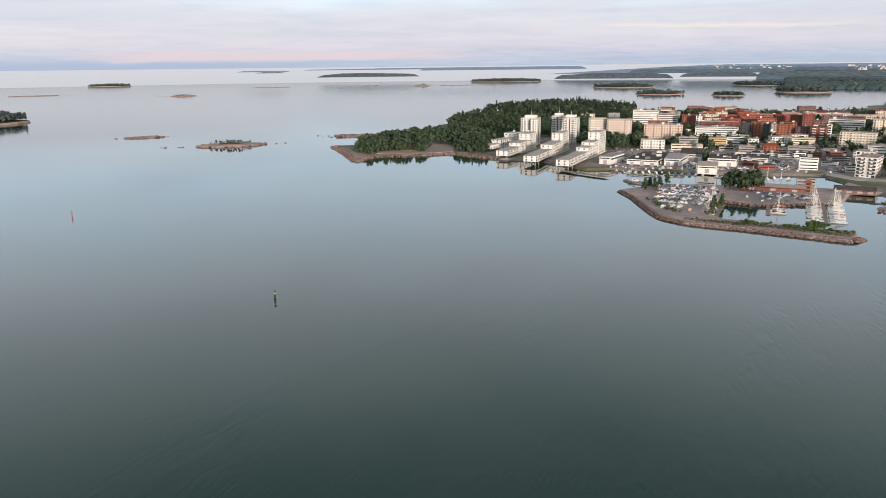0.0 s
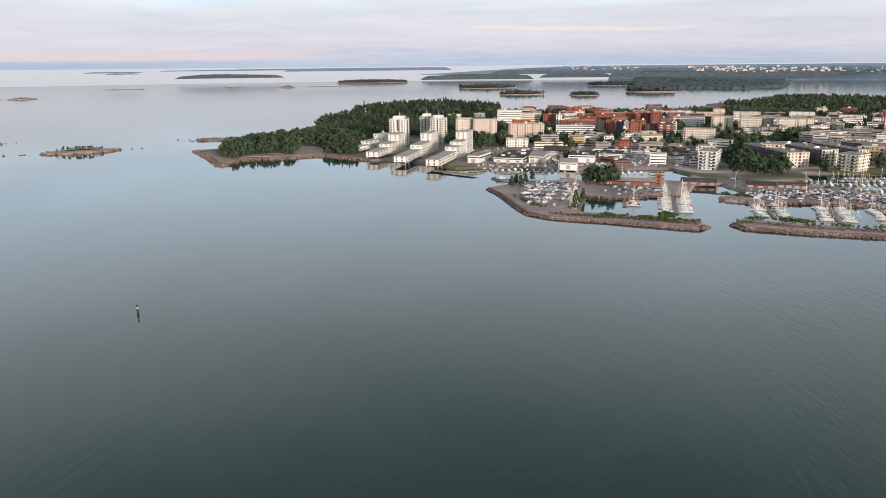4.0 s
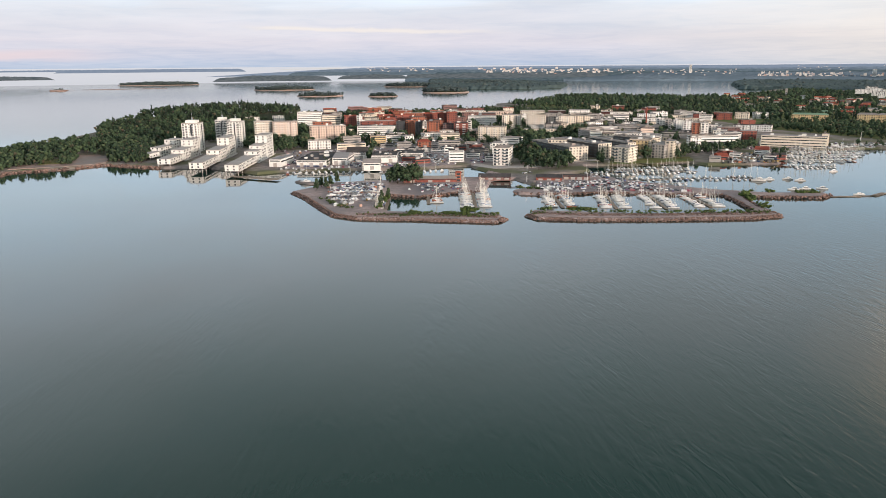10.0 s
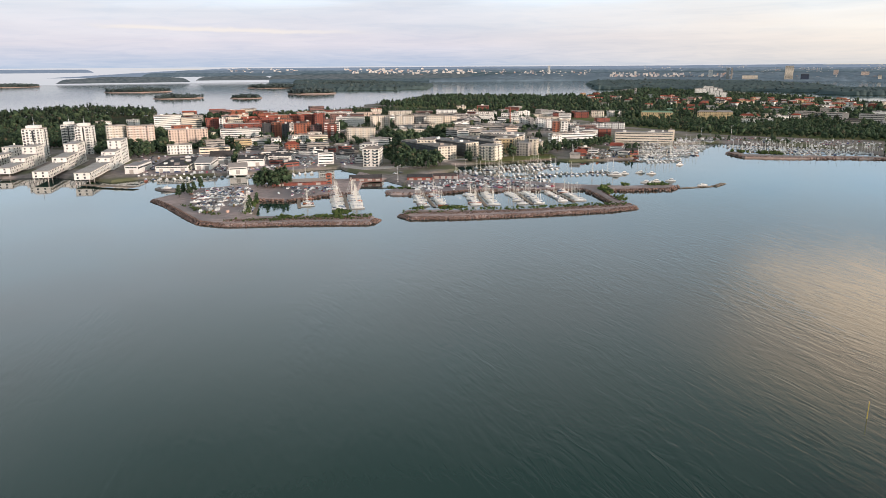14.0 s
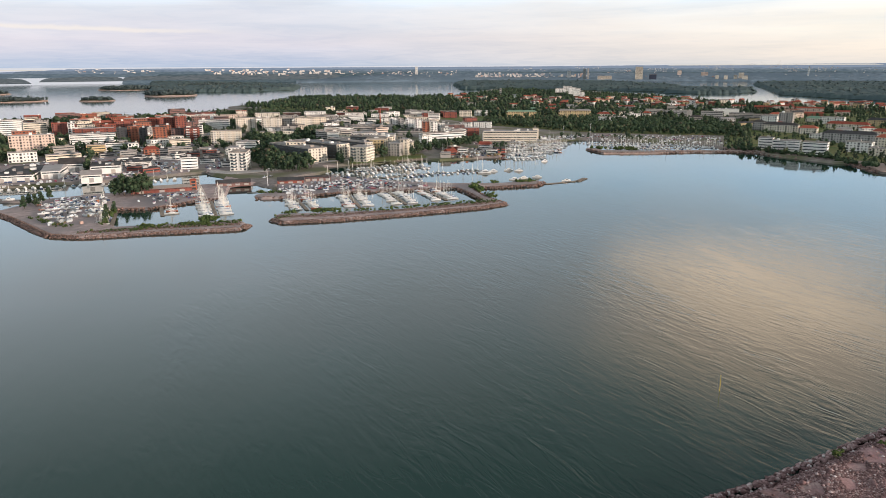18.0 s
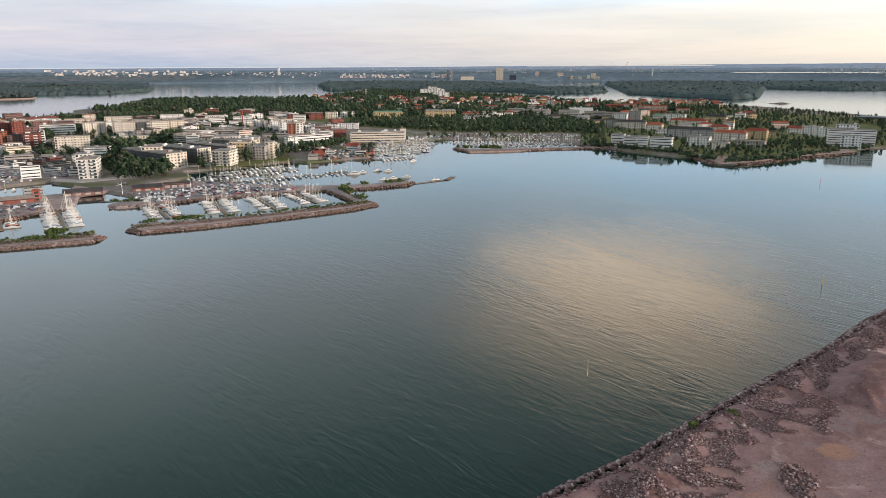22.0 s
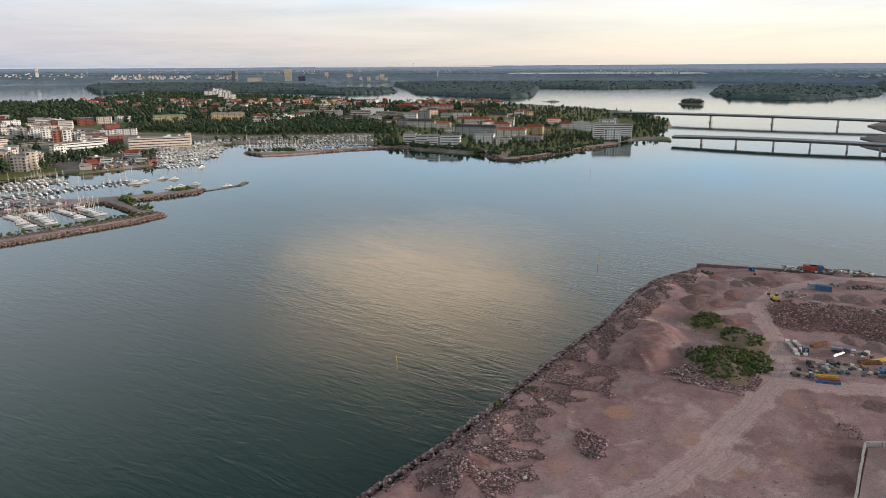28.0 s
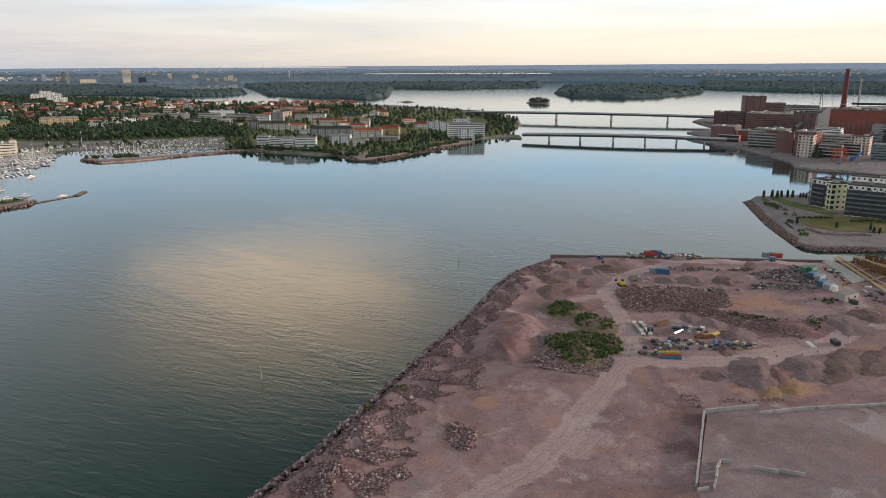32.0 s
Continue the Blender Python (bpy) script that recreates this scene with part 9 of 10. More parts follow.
for y in (-5, 5):
    s = Shape()
    s.box(-13, 11, y - 0.8, y + 0.8, 18.5, 20.6)
    part("girder", s, M["orange"], root)
px, py = (848.4, -160.6)
s = Shape()
s.tube((-8, 0, 1), (8, 0, 12), 1.6, 1.2, 6)
s.box(-8, -4, -2, 2, 0, 5)
tagged(part("hopper", s, M["blue"], at=pose(px, py, G, 0, 0, -70) @ Matrix.Diagonal((0.75, 0.75, 0.75, 1))), "blue steel conveyor hopper on the quay", "hopper")
woods("quay_trees", [[(878.7, -111), (847.5, -109.6), (843.1, -125.4), (881.1, -133.9), (912.1, -128.9)]], 6.0, 11, G, "dense green trees on the quay", (), 0.0)
park_row((812, -129.5), (821.2, -182.8), 14, 0, "cars on the quay", 0.8, G + 0.1)
park_row((985.4, -47), (859.3, -99.8), 16, 0, "cars on the quay", 0.6, G + 0.1)
stones("boulders", [(796.1, -95.3), (771.6, -110.8), (769.4, -139.9)], 5, 1.8, 0.3, "pale boulders along the quay", 1.0, rise=1.4)

# the park headland with new apartment blocks
PARKLAND = [(572, -40.7), (490.6, -50.1), (465.3, -54.4), (430, -61.8), (427.3, -69.4), (437.9, -103.8), (448.6, -167.4), (737, -264.4), (707.3, -138.4), (667.8, -97.5), (606, -81.6), (588.6, -45.6)]
land("ground", PARKLAND, 2.4, M["quay"], "paved park headland edged with stone", "ground", skirt=2.0)
stones("revetment", [(569.9, -41.4), (494.2, -50.4), (468.7, -55), (434.2, -62.2), (430.1, -69.7), (442.2, -104.7), (445.2, -124.9)], 8, 1.0, 0.2, "pinkish stone revetment round the park headland", 1.6, rise=1.9)
stones("rocks", [(477, -69.8), (464.4, -74.4), (463.5, -89.2), (469.4, -102.1)], 5, 1.2, 2.2, "low row of boulders in the park", 1.0, rise=0.5)
patch("grass", [(579.7, -56.1), (549.3, -67.8), (524.2, -89.2), (533.6, -94), (554.5, -82.9), (572.6, -70.2), (585.9, -59.8)], 2.65, M["grass"], "park grass strip", "grass", 0.3)
M["drygrass"] = surface("dry_meadow", (0.185, 0.145, 0.062), 0.95, grain=0.4, vary=0.35, second=(0.12, 0.115, 0.042), bump=0.4)
patch("meadow", [(508.8, -66.3), (482.2, -70.4), (474.3, -84.9), (477.4, -111.9), (485.2, -152), (531.9, -165.2), (524.1, -121.6), (521.4, -92.2)], 2.7, M["drygrass"], "dry yellowish meadow", "grass", 0.35)
patch("grass", [(575.1, -49.5), (566.1, -51.2), (567.5, -55.2), (581.1, -53.1)], 2.65, M["grass"], "small lawn", "grass", 0.3)
sa, sb = Vector((492.5, -50.6)), Vector((468.6, -54.7))
stp = thing("stone_steps", pose((sa.x + sb.x) / 2, (sa.y + sb.y) / 2, 0.0, 0, 0, math.degrees(math.atan2((sa - sb).y, (sa - sb).x))), "broad stone steps down to the water", "steps")
for k in range(5):
    s = Shape()
    s.box(-9, 9, -1.0 - (k + 1) * 1.3, -1.0 - k * 1.3, -0.6, 0.4 + k * 0.5)
    part("step", s, M["concrete"], stp)
for x, y in ((579.1, -51.6), (581.2, -57.6), (579.9, -61), (583.4, -64.1), (584.9, -68.5), (586.2, -72.1)):
    plant(2, x, y, 2.4, 1.0, "young trees on the headland")
for x, y in ((588.1, -77.7), (591.4, -80.1), (586.9, -81.5), (481.4, -104.1), (475.3, -104.7), (473, -107.3), (481.6, -85.8), (487.8, -64.4)):
    plant(2, x, y, 2.4, 0.75, "young trees on the headland")
thicket("park_shrubs", along((555.9, -53.3), (517.3, -64.2), 60, 4) + along((497.1, -60.5), (452.4, -65.1), 36, 2.5) + along((507.1, -100.1), (513.5, -129.2), 60, 3), 0.9, 2.5, "low shrubs planted in the park", parts=3)
thicket("hedge", along((506.8, -67.2), (513.7, -87.4), 70, 0.6), 0.9, 2.5, "trimmed green hedge in the park", parts=3)


def framed_block(args, d, rot, wall, label, cols, front="darkwall"):
    """A new apartment block behind a grid of dark balconies."""
    x, y, w, h, face = args
    root = thing("apartment_building", pose(x, y, 2.4, 0, 0, face + rot), label, "apartment block", "new blocks by the park")
    s = Shape()
    s.box(-w / 2, w / 2, 0, d, -0.5, h)
    part("wall", s, M[wall], root)
    roof_part(root, w, d, h, "roofdark", seed=3)
    floors = max(4, round(h / 3.1))
    window_rows(root, w, d, h, floors, "grid")
    st = h / floors
    for k in range(1, floors - 1):
        s = Shape()
        s.box(-w / 2, w / 2, -1.7, 0, k * st - 0.12, k * st + 0.12)
        part("balcony_slab", s, M[front], root)
        s = Shape()
        s.box(-w / 2, w / 2, -1.7, -1.62, k * st + 0.12, k * st + 1.15)
        part("balustrade", s, M["glasspale"], root)
    for k in range(cols + 1):
        s, xx = Shape(), -w / 2 + w * k / cols
        s.box(xx - 0.15, xx + 0.15, -1.75, -1.45, 0, h - st * 0.6)
        part("column", s, M[front], root)
    s = Shape()
    s.box(-w / 2, w / 2, -0.12, 0.02, st * 0.2, h - st)
    part("front_cladding", s, M[front], root)
    for xs in (-1, 1):
        s = Shape()
        s.box(min(xs * w / 2, xs * (w / 2 + 0.1)), max(xs * w / 2, xs * (w / 2 + 0.1)), 0.3, d - 0.3, 0.2, h - st)
        part("side_cladding", s, M[front if wall != "cream2" else "cream"], root)
    return root


M["paleyellow"] = surface("pale_yellow_render", (0.68, 0.66, 0.42), 0.75, grain=0.4, vary=0.12)
framed_block((522.1, -112.1, 30.9, 20.7, -102.1), 16, -6, "white", "dark framed apartment block with glazed balconies", 9)
framed_block((531.3, -144.3, 27.3, 19.9, -105.2), 16, -6, "white", "dark framed apartment block with glazed balconies", 9)
lb = framed_block((555.4, -84.5, 12, 19.3, -98.7), 14, -42, "white", "dark framed apartment block with yellow gable end", 6)
gx, gy, gw, gh, gf = 546.3, -95.9, 11.3, 18.4, -100
root = thing("apartment_building", pose(gx, gy, 2.4, 0, 0, gf + 26), "pale yellow rendered end block with small windows", "apartment block", "new blocks by the park")
s = Shape()
s.box(-gw / 2, gw / 2, 0, 12, -0.5, gh)
part("wall", s, M["paleyellow"], root)
roof_part(root, gw, 12, gh, "roofdark")
window_rows(root, gw, 12, gh, 5, "grid")
building(603.3, -129.1, 32.6, 15.7, -102.1, d=14, rot=-6, wall="white", roof="roofdark", base=2.4)

# ---------------------------------------------------------------- islands, far shores and the distance
def island(x, y, w, h, face, depth, label, tall=0.0, rock=1.2, gap=14.0, pine=0.6):
    """A low granite island, its near shore's middle at x, y, with or without wood."""
    rock = rock * (0.5 if tall > 9 else 0.6)
    depth = depth if tall > 9 else depth * 0.75
    q = Matrix.Rotation(radians(face), 2)
    rim = []
    for k in range(26):
        a = 2 * math.pi * k / 26
        r = 1 + 0.22 * noise.noise((math.cos(a) * 1.7 + x * 0.01, math.sin(a) * 1.7 + y * 0.01, 1.0))
        p = q @ Vector((w / 2 * math.cos(a) * r, depth / 2 + depth / 2 * math.sin(a) * r))
        rim.append((x + p.x, y + p.y))
    c = Vector((sum(p[0] for p in rim) / 26, sum(p[1] for p in rim) / 26))
    hill = [(c.x + (q @ Vector((k * w, 0))).x, c.y + (q @ Vector((k * w, 0))).y, min(w, depth) * 0.42, tall * (0.55 - abs(k))) for k in (-0.3, -0.15, 0.0, 0.12, 0.27)]
    s = Shape()
    for k, f in enumerate((1.0, 0.98, 0.93, 0.75, 0.5, 0.2)):
        for i, p in enumerate(rim):
            q_ = c.lerp(Vector(p), f)
            up_ = -1.0 if k == 0 else rock * (0.6 if k == 1 else 1.0) + 0.5 * noise.noise((q_.x * 0.08, q_.y * 0.08, 2)) + float(ridge(hill, np.array([q_.x]), np.array([q_.y]))[0])
            s.v.append((q_.x, q_.y, up_))
        for i in range(26 if k else 0):
            j = (i + 1) % 26
            s.f.append(((k - 1) * 26 + i, (k - 1) * 26 + j, k * 26 + j, k * 26 + i))
            s.m.append(0 if k < (2 if tall > 9 else 5) or not tall else 1)
    s.f.append(tuple(5 * 26 + i for i in range(26)))
    s.m.append(1 if tall else 0)
    tagged(part("island_rock", s, [M["granite"], M["forest_floor"]]), label, "island", kind="structure")
    if tall:
        inner = [tuple(c.lerp(Vector(p), 0.95 if tall > 9 else 0.62)) for p in rim]
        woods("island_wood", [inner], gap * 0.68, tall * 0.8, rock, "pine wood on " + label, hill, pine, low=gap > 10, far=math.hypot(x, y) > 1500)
    if tall < 9:
        stones("shore_rocks", rim + rim[:1], 4, 3, 0.0, "loose rocks round " + label, 0.3)
        # skerries trail off the island's ends
        a_ = q @ Vector((w * 0.62, depth * 0.45))
        b_ = q @ Vector((-w * 0.62, depth * 0.55))
        ends = [(x + a_.x, y + a_.y), (x + a_.x * 1.25, y + a_.y * 1.25), (x + a_.x * 1.6, y + a_.y * 1.5)], [(x + b_.x, y + b_.y), (x + b_.x * 1.25, y + b_.y * 1.25), (x + b_.x * 1.7, y + b_.y * 1.6)]
        for line in ends:
            stones("skerry_rocks", line, depth * 0.35, 2.6, -0.55, "loose rocks awash off " + label, 0.05, rise=0.6)


def canopy(poly, base, tall, cell):
    """The closed, lumpy roof of a far wood, down to the ground at its edges."""
    p = np.asarray(poly, float)
    gx, gy = np.arange(p[:, 0].min() - cell, p[:, 0].max() + 2 * cell, cell), np.arange(p[:, 1].min() - cell, p[:, 1].max() + 2 * cell, cell)
    X, Y = np.meshgrid(gx, gy)
    X, Y = X + RNG.uniform(-0.3, 0.3, X.shape) * cell, Y + RNG.uniform(-0.3, 0.3, Y.shape) * cell
    x, y = X.ravel(), Y.ravel()
    ins = inside(poly, x, y)
    lumps = np.array([noise.noise((a / 60, b / 60, 1.0)) + 0.55 * noise.noise((a / 21, b / 21, 4.0)) if k else 0.0 for a, b, k in zip(x, y, ins)])
    z = np.where(ins, base + tall * (0.85 + 0.42 * lumps) + RNG.uniform(-0.2, 0.2, len(x)) * tall, base - 1.0)
    keep = ins.reshape(X.shape)
    ok = keep[:-1, :-1] | keep[1:, :-1] | keep[:-1, 1:] | keep[1:, 1:]
    idx = np.arange(X.size).reshape(X.shape)
    a, b, c, e = idx[:-1, :-1][ok], idx[:-1, 1:][ok], idx[1:, 1:][ok], idx[1:, :-1][ok]
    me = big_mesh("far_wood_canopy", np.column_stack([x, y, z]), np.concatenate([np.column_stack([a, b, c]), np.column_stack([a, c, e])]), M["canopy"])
    me.polygons.foreach_set("use_smooth", np.ones(len(me.polygons), bool))
    tagged(new("far_wood_canopy", me), "closed roof of a far mixed wood across the water", "trees", kind="stuff")


# both canopy colours carry painted distance haze, the second more strongly
M["canopy"] = surface("haze_tinted_canopy", (0.080, 0.108, 0.102), 0.95, grain=0.045, vary=0.45, second=(0.062, 0.088, 0.092))
M["hazecanopy"] = surface("haze_pale_canopy", (0.165, 0.208, 0.245), 0.95, grain=0.03, vary=0.4, second=(0.125, 0.165, 0.20))
ROCKY, WOODY = "low bare granite skerry in the sea", "wooded granite island in the sea"
island(-510.7, 821, 88.1, 5.8, 31.9, 45, "low skerry with bushes in the sea", 6.0, 2.2, 7.0, 0.2)
island(-705.1, 903.8, 51, 4.1, 38, 30, ROCKY, 0, 2.0)
island(-1170.9, 1030.8, 184.5, 29.1, 48.6, 150, WOODY, 19, 2.0, 9.0)
island(-2288.9, 2313.7, 171.3, 4.3, 44.7, 60, ROCKY, 0, 3.0)
island(-1618.7, 2321, 88.1, 8.1, 34.9, 60, "low skerry with bushes in the sea", 6, 3.0)
island(-3040, 3640, 240, 22.0, 39.9, 130, WOODY, 13, 3.0)
island(-396.1, 969.5, 50.7, 2.4, 22.2, 25, ROCKY, 0, 1.8)
island(-407.2, 989.7, 54, 3.1, 22.4, 25, ROCKY, 0, 1.6)
island(-1042.4, 3436, 61.4, 5.4, 16.9, 60, ROCKY, 0, 3.0)
island(-1823.7, 3360.7, 171, 2.5, 28.5, 60, ROCKY, 0, 3.0)
island(-1374.2, 3605.3, 57.3, 4.1, 20.9, 40, ROCKY, 0, 3.0)
island(-1078.3, 3564, 76.6, 8.1, 16.8, 60, "low skerry with bushes in the sea", 8, 3.0)
island(-819.1, 3672.6, 361.3, 2.8, 12.6, 40, ROCKY, 0, 2.0)
island(-787.4, 4353.1, 458.2, 26.3, 10.3, 220, WOODY, 16, 2.0)
island(-316.5, 1364.4, 46.9, 4.2, 13.1, 40, ROCKY, 0, 3.0)
island(-69.7, 3188.4, 268.1, 21.8, 1.3, 150, WOODY, 15, 2.0, 13)
island(57.7, 2479.9, 154.9, 18.9, -1.3, 110, WOODY, 12, 2.0, 12)
island(266.4, 2386.1, 100.2, 16.4, -6.4, 90, "steep bare granite island with sparse pines", 11, 2.0, 12)
island(520.6, 3443.1, 287, 20.9, -8.6, 200, WOODY, 16, 2.0, 14)
island(519.8, 2630.8, 189.9, 24, -11.2, 170, WOODY, 17, 2.0, 13)
island(911.8, 3620.4, 356.8, 24.7, -14.1, 260, WOODY, 17, 2.0, 16)
island(1946.1, 413.8, 62.8, 16.6, -78, 40, WOODY, 12, 2.5, 10)
island(1900.5, 782.9, 28.9, 3.1, -67.6, 20, "small skerry with bushes in the strait", 4, 1.5, 7)
for poly, gap in (([(534.5, 3049.5), (723.1, 2967.2), (909.2, 2897.2), (1111.8, 3003.2), (1300.3, 3439.2), (1296, 4200.6), (877.2, 4949.6)], 22.0), ([(2214.3, 1443), (2106.7, 1201.3), (2038.5, 976.4), (2186.6, 974.5), (2590.5, 1143.6), (3431, 1484.5), (3869.3, 1828.4), (3515.9, 2332.3), (3162.8, 2201.9)], 24.0),
        ([(2027.7, 1761.5), (2050.9, 1646.7), (2169.7, 1583.6), (2350.2, 1634.9), (2563.4, 1798.1), (2380.4, 2036)], 22.0), ([(2652.4, 500.7), (2377.2, 399.9), (2299.1, 228.9), (2411.2, 134.2), (2854, -1.3), (3498, 0.3), (3787.8, 380.9), (3425.7, 604.8)], 18.0),
        ([(1688.8, 2558.9), (1883.6, 2346.4), (2058.5, 2058.7), (2131.7, 1799.7), (2633.5, 2207.6), (2975.2, 2976.6), (2769.1, 3448.7), (2415.9, 3658.1), (2043.7, 3174.2)], 24.0), ([(3047.2, 1340.9), (3045.8, 1039.7), (3394.8, 720.1), (4153.3, 881.7), (3941.1, 1733.5)], 26.0), ([(3331.2, -0.1), (3216, -132.1), (3068.5, -328.1), (2999.2, -509), (2875.6, -983.1), (5081.6, -1724.6), (4663.3, 3.2)], 26.0)):
    land("far_shore", poly, 1.5, M["forest_floor"], "far wooded shore", "shore", skirt=3, step=60, amp=8)
    canopy(poly, 1.5, 11.0, 9.0)
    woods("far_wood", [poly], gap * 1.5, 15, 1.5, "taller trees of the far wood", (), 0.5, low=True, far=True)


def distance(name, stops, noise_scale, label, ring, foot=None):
    """Far hazy land or water: a curved band far behind everything, with haze and daylight painted as emission."""
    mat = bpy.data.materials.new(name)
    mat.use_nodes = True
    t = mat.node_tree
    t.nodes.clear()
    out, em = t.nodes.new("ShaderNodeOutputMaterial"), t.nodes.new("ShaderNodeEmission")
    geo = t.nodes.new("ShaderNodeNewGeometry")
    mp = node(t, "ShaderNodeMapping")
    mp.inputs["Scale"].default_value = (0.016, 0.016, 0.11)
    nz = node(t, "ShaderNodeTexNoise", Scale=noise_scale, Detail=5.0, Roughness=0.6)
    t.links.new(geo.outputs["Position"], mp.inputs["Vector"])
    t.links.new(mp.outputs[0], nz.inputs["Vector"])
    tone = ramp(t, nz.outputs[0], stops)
    # the painted glow is slightly weaker at the foot, to meet the water
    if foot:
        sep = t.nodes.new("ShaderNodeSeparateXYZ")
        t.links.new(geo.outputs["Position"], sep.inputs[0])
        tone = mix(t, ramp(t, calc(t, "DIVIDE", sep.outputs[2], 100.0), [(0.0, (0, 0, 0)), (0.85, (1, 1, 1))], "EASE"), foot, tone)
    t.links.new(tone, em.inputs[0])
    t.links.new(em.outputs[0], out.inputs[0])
    s, k = Shape(), 0
    for radius, a0, a1, low, tops, wob in ring:
        n = max(8, int((a1 - a0) * (16 if wob else 2)))
        base = len(s.v)
        for i in range(n + 1):
            f = i / n
            a = radians(a0 + (a1 - a0) * f)
            g = f * (len(tops) - 1)
            j = min(int(g), len(tops) - 2)
            e = tops[j] + (tops[j + 1] - tops[j]) * (g - j)
            e += wob * noise.noise((a * 40, radius * 0.01, 0)) + wob * 0.5 * noise.noise((a * 160, radius * 0.01, 5)) + 0.5 * wob * noise.noise((a * 700, radius * 0.01, 8))
            zb = EYE + radius * math.tan(radians(low))
            ends = min(1.0, f * (a1 - a0) / 0.7, (1 - f) * (a1 - a0) / 0.7) if a1 - a0 < 300 else 1.0
            zt = zb + 0.3 + max(0.2, EYE + radius * math.tan(radians(e)) - zb) * (ends * (2 - ends))
            x, y = radius * math.sin(a), radius * math.cos(a)
            s.v += [(x, y, zb), (x, y, zt)]
            if i:
                q = base + 2 * i
                s.f.append((q - 2, q, q + 1, q - 1))
                s.m.append(0)
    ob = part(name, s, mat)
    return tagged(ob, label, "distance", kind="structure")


# azimuths are degrees clockwise from +y, elevations are degrees
FARLAND = random.Random(17)


def crests(level, n, vary):
    return tuple(level + FARLAND.uniform(-vary, vary) for _ in range(n))


distance("backdrop_sea", [(0.3, (0.66, 0.67, 0.725)), (0.7, (0.70, 0.705, 0.75))], 1.0, "glowing backdrop of far pale sea up to the horizon", [(4920, -180, 180, -1.4, (-0.05, -0.05), 0.0)], (0.65, 0.66, 0.71))
distance("backdrop_hills", [(0.3, (0.20, 0.255, 0.345)), (0.7, (0.25, 0.30, 0.385))], 1.5, "glowing backdrop of far hazy blue wooded land on the horizon", [(4905, -26, -14, -0.26, (-0.21, -0.16, -0.14), 0.02), (4905, -17, -4, -0.36, (-0.15, -0.14, -0.14), 0.02), (4905, -7, 5, -0.72, (-0.71, -0.56, -0.40, -0.26, -0.15), 0.02), (4905, 4, 112, -0.72, (-0.14, -0.13, -0.12, -0.13, -0.12, -0.08, -0.03, 0.0, 0.03, 0.07, 0.10, 0.13, 0.15), 0.015), (4905, -31, -27, -0.34, (-0.26, -0.25), 0.02)])
distance("backdrop_ridges", [(0.36, (0.130, 0.172, 0.225)), (0.64, (0.20, 0.245, 0.30))], 2.0, "glowing backdrop of far hazy wooded ridges", [(4897, 1, 112, -0.72, crests(-0.29, 26, 0.05), 0.03)])
distance("backdrop_suburbs", [(0.36, (0.092, 0.128, 0.162)), (0.64, (0.16, 0.20, 0.23))], 2.0, "glowing backdrop of far hazy woods and suburbs", [(4890, -1, 10, -0.72, crests(-0.46, 6, 0.05), 0.03), (4890, 8, 112, -1.35, crests(-0.42, 24, 0.05), 0.03)])
distance("backdrop_woods", [(0.36, (0.060, 0.088, 0.105)), (0.64, (0.115, 0.148, 0.165))], 2.0, "glowing backdrop of hazy woods below the far suburbs", [(4882, 10, 112, -1.35, crests(-0.56, 24, 0.05), 0.03)])
distance("backdrop_isles", [(0.36, (0.080, 0.102, 0.116)), (0.64, (0.160, 0.172, 0.180))], 2.0, "glowing backdrop of far hazy wooded islands", [(4880, -25, -17, -0.80, (-0.66, -0.52, -0.50, -0.55, -0.62), 0.03), (4880, -29.6, -27.3, -0.43, (-0.37, -0.35), 0.02), (4875, -6.5, 2.4, -1.10, (-0.86, -0.66, -0.68, -0.80), 0.03), (4870, 2.8, 8.4, -1.0, (-0.76, -0.66, -0.72), 0.03), (4866, 8, 13, -0.95, (-0.70, -0.64, -0.68), 0.03), (4860, 12, 24, -0.98, (-0.66, -0.58, -0.62, -0.56), 0.04)])
distance("backdrop_straits", [(0.3, (0.66, 0.63, 0.58)), (0.7, (0.72, 0.68, 0.62))], 1.0, "glowing backdrop strips of bright water among the far woods", [(4878, 49, 63, -0.11, (-0.05, -0.04), 0.0), (4878, 64, 79, -0.62, (-0.57, -0.56), 0.0), (4893, -1.5, 3.5, -0.23, (-0.18, -0.18), 0.0)])

# wooded slopes at the end of sight, under the far towns
s, COLS, ROWS = Shape(), 700, 22
for k in range(COLS + 1):
    a = radians(20.5 + 91.5 * k / COLS)
    for j in range(ROWS + 1):
        f = j / ROWS
        r = 4575 + 275 * f
        lump_ = 0.0 if j == 0 else 3.5 * noise.noise((r * math.sin(a) / 45, r * math.cos(a) / 45, 2.0)) + 2.2 * noise.noise((r * math.sin(a) / 16, r * math.cos(a) / 16, 6.0))
        s.v.append((r * math.sin(a), r * math.cos(a), -1.0 if j == 0 else 7.0 + 40 * f * max(0.05, min(1.0, 91.5 * k / COLS / 7)) + lump_))
        if k and j:
            q = k * (ROWS + 1) + j
            s.f.append((q - ROWS - 2, q - 1, q, q - ROWS - 1))
            s.m.append(0)
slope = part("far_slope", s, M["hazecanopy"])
slope.data.polygons.foreach_set("use_smooth", np.ones(len(slope.data.polygons), bool))
tagged(slope, "far low slope closed with hazy woods", "slope", kind="structure")

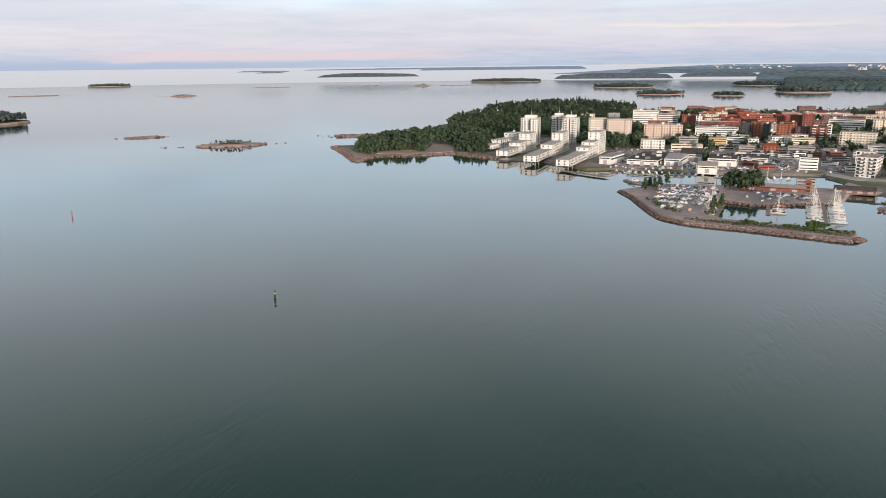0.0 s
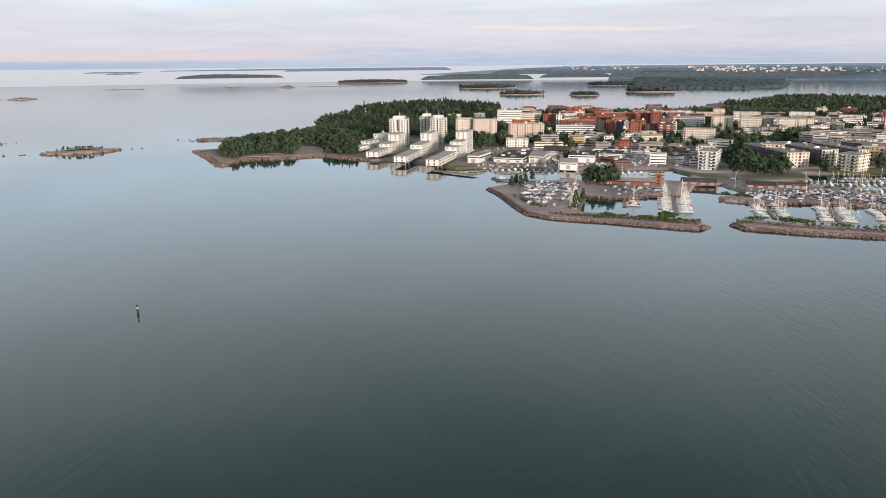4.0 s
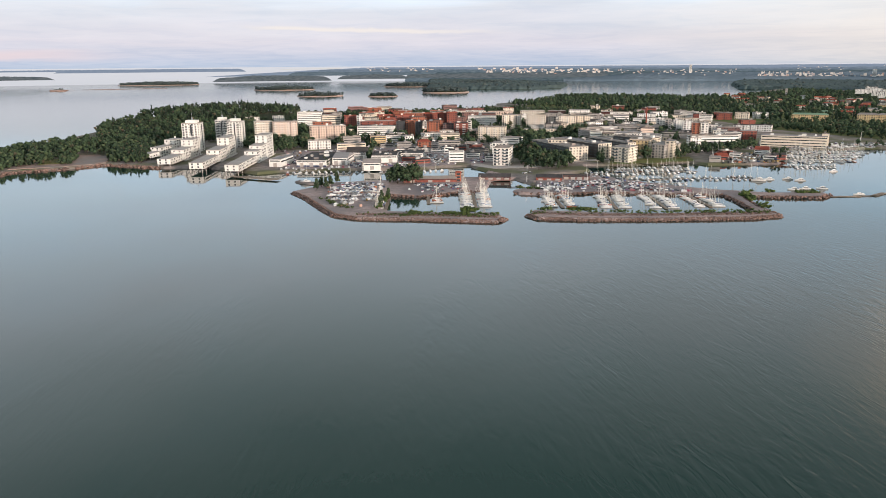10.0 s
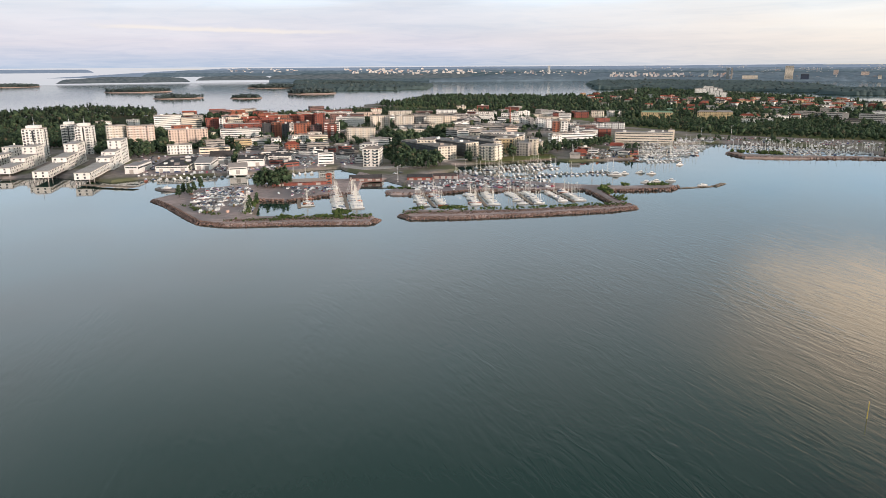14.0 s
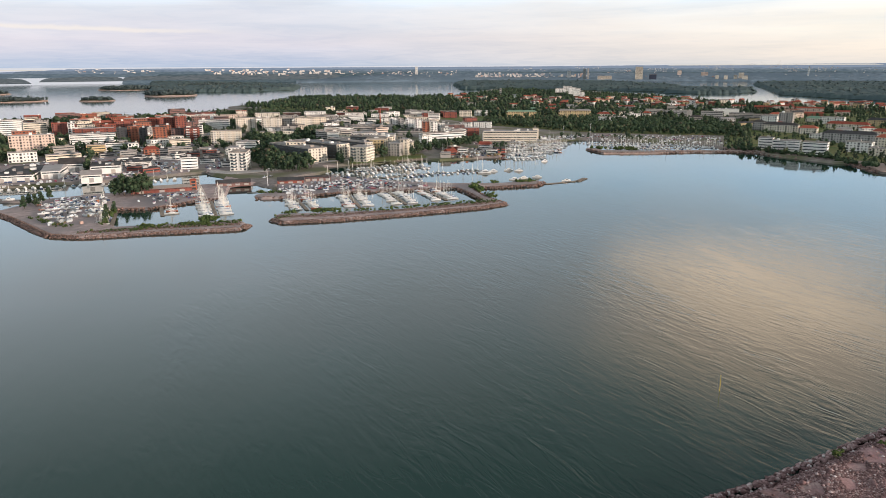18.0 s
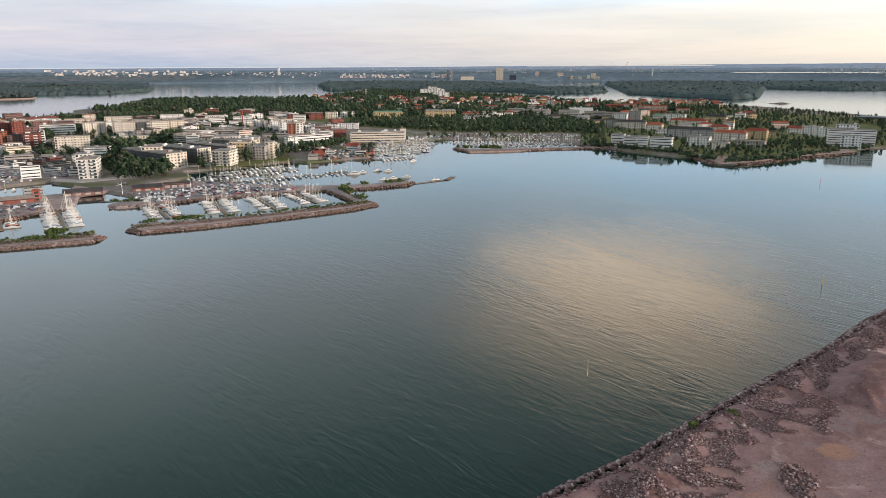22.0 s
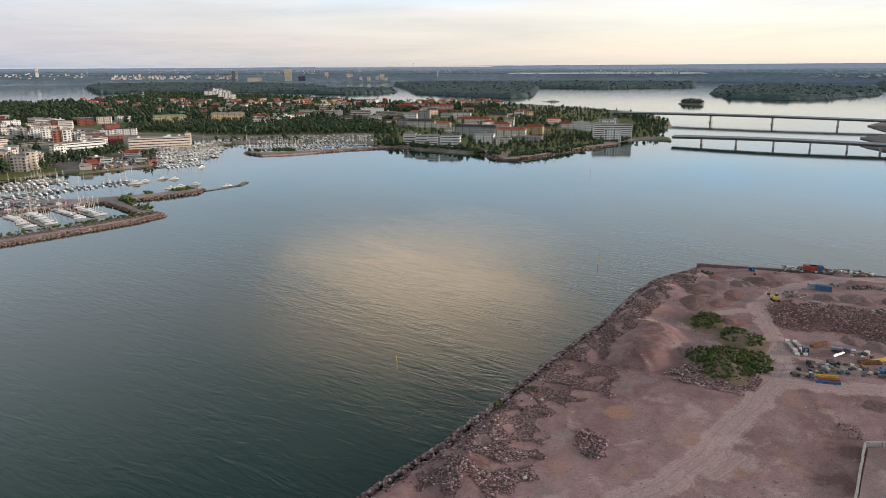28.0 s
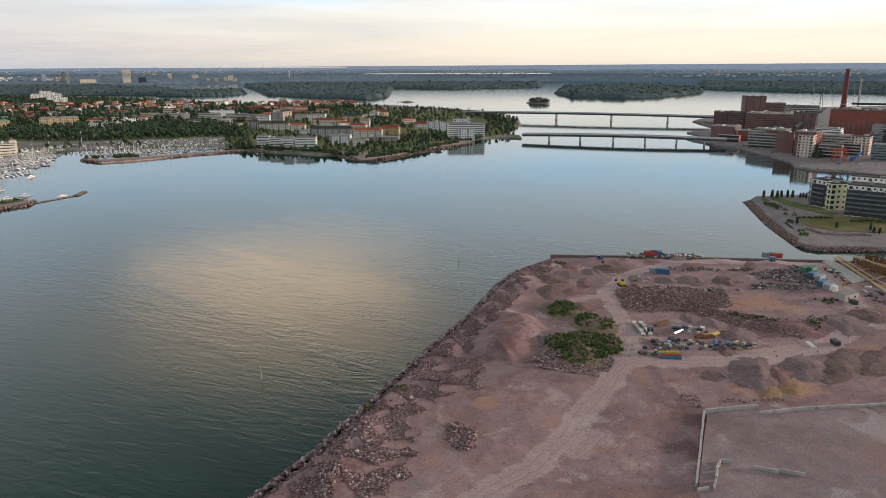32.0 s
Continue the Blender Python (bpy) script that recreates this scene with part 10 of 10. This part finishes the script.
# towns far off: pale blocks among the woods
def far_block(x, y, z, w, h, wall, label, d=16.0):
    away = -math.degrees(math.atan2(x, y))
    root = thing("far_tower_block", pose(x, y, z, 0, 0, away), label, "tower block", "towers of the far town")
    s = Shape()
    s.box(-w / 2, w / 2, 0, d, -3, h)
    part("wall", s, M[wall], root)
    s = Shape()
    s.box(-w / 2 - 0.2, w / 2 + 0.2, -0.2, d + 0.2, h, h + 1.2)
    part("roof", s, M["roofgrey"], root)
    n, s = max(2, round(h / 6)), Shape()
    for k in range(n):
        s.box(-w / 2 + 1, w / 2 - 1, -0.3, 0.1, h * (k + 0.35) / n, h * (k + 0.65) / n)
    tagged(part("glazing", s, M["glass"], root), kind="stuff")


for args, w, h, wl in ((((3362.3, 3139.3, -8)), 44, 92, "cream"), (((2338.2, 4077.1, 47)), 15, 44, "white"), (((3219.9, 3285.2, -7.2)), 84, 38, "cream"), (((3132, 3369, -3.2)), 18, 76, "glasspale"), (((3154.5, 3361.7, -3.5)), 10, 78, "concrete"), (((3417.8, 3078.8, -4.8)), 42, 44, "canvas"), (((4009, 2453.1, 33.7)), 8, 46, "white"), (((3094.5, 3470.8, 24.3)), 22, 36, "white"), (((3770.7, 2721.1, 17.5)), 30, 30, "cream"), (((3742.8, 2674.2, -2.2)), 30, 34, "cream"), (((3680.9, 2758.8, -2.1)), 22, 34, "cream"), (((3728.3, 2728.5, -2.6)), 20, 38, "cream"), (((3651.2, 2798, -2.1)), 18, 36, "cream"), (((1396.1, 1890.3, -18.4)), 6, 44, "concrete"), (((3685.7, 2916.4, 34.6)), 40, 16, "pink"), (((3594.3, 3028.4, 38.5)), 24, 22, "pink")):
    far_block(*args, w, h, wl, f"{'tall ' if h > 40 else ''}{COLOUR.get(wl, 'blue glass')} tower block in the far town")
FAR = random.Random(3)
s = Shape()


def far_row(t0, t1, n, tall, wide):
    """Small pale blocks between two places in the distance."""
    for k in range(int(n * 1.8)):
        p = Vector(t0).lerp(Vector(t1), FAR.random())
        a = math.atan2(p.x, p.y)
        w, h = FAR.uniform(*wide) * 0.55, FAR.uniform(*tall) * 0.62
        c, sn = math.cos(a), math.sin(a)
        z = p.z + FAR.gauss(0, 8)
        q = [(p.x + c * u + sn * v, p.y - sn * u + c * v) for u, v in ((-w / 2, 0), (w / 2, 0), (w / 2, 12), (-w / 2, 12))]
        s.prism(q, z, z + h)


far_row((1133.5, 4581.9, 64.3), (1937.2, 4304.2, 57), 70, (5, 18), (8, 34))
far_row((1966, 4291.1, 53.5), (2583.7, 3950, 44.9), 36, (4, 12), (8, 24))
far_row((2659.5, 3875.2, 30.5), (3219, 3424.6, 19.3), 70, (6, 24), (8, 26))
far_row((2975.1, 3586.7, -6.6), (3191.3, 3395.7, -8.2), 20, (8, 26), (10, 30))
far_row((3323.7, 3323.1, 4.5), (3794.6, 2773.2, 9.7), 60, (5, 16), (8, 34))
far_row((3932.4, 2610.5, 23.1), (4178, 2196.1, 19.7), 12, (4, 8), (8, 20))
far_row((4436.2, 1669.7, 53.4), (4616.6, 1074.6, 52.3), 40, (6, 18), (8, 26))
far_row((4727.7, 340.6, 34.8), (4641, -963.7, 51.4), 70, (4, 14), (8, 40))
far_row((361.3, 4746.3, 75.5), (864.6, 4680.8, 71.5), 22, (3, 7), (10, 30))
# thin rows of pale walls on the hazy slopes
for k in range(26):
    a0 = radians(FAR.uniform(36, 110))
    a1 = a0 + radians(FAR.uniform(1.0, 4.0))
    e0 = FAR.uniform(-0.52, -0.12)
    z0 = EYE + 4845 * math.tan(radians(e0))
    far_row((4845 * math.sin(a0), 4845 * math.cos(a0), z0), (4845 * math.sin(a1), 4845 * math.cos(a1), z0), 14, (2.5, 6), (5, 16))
M["fartown"] = island_surface("far_town_walls", [(0, (0.55, 0.50, 0.45)), (0.5, (0.70, 0.64, 0.58)), (0.8, (0.45, 0.42, 0.42)), (1, (0.50, 0.32, 0.25))])
tagged(part("far_town", s, M["fartown"]), "pale blocks of distant suburbs among woods", "far town", kind="stuff")
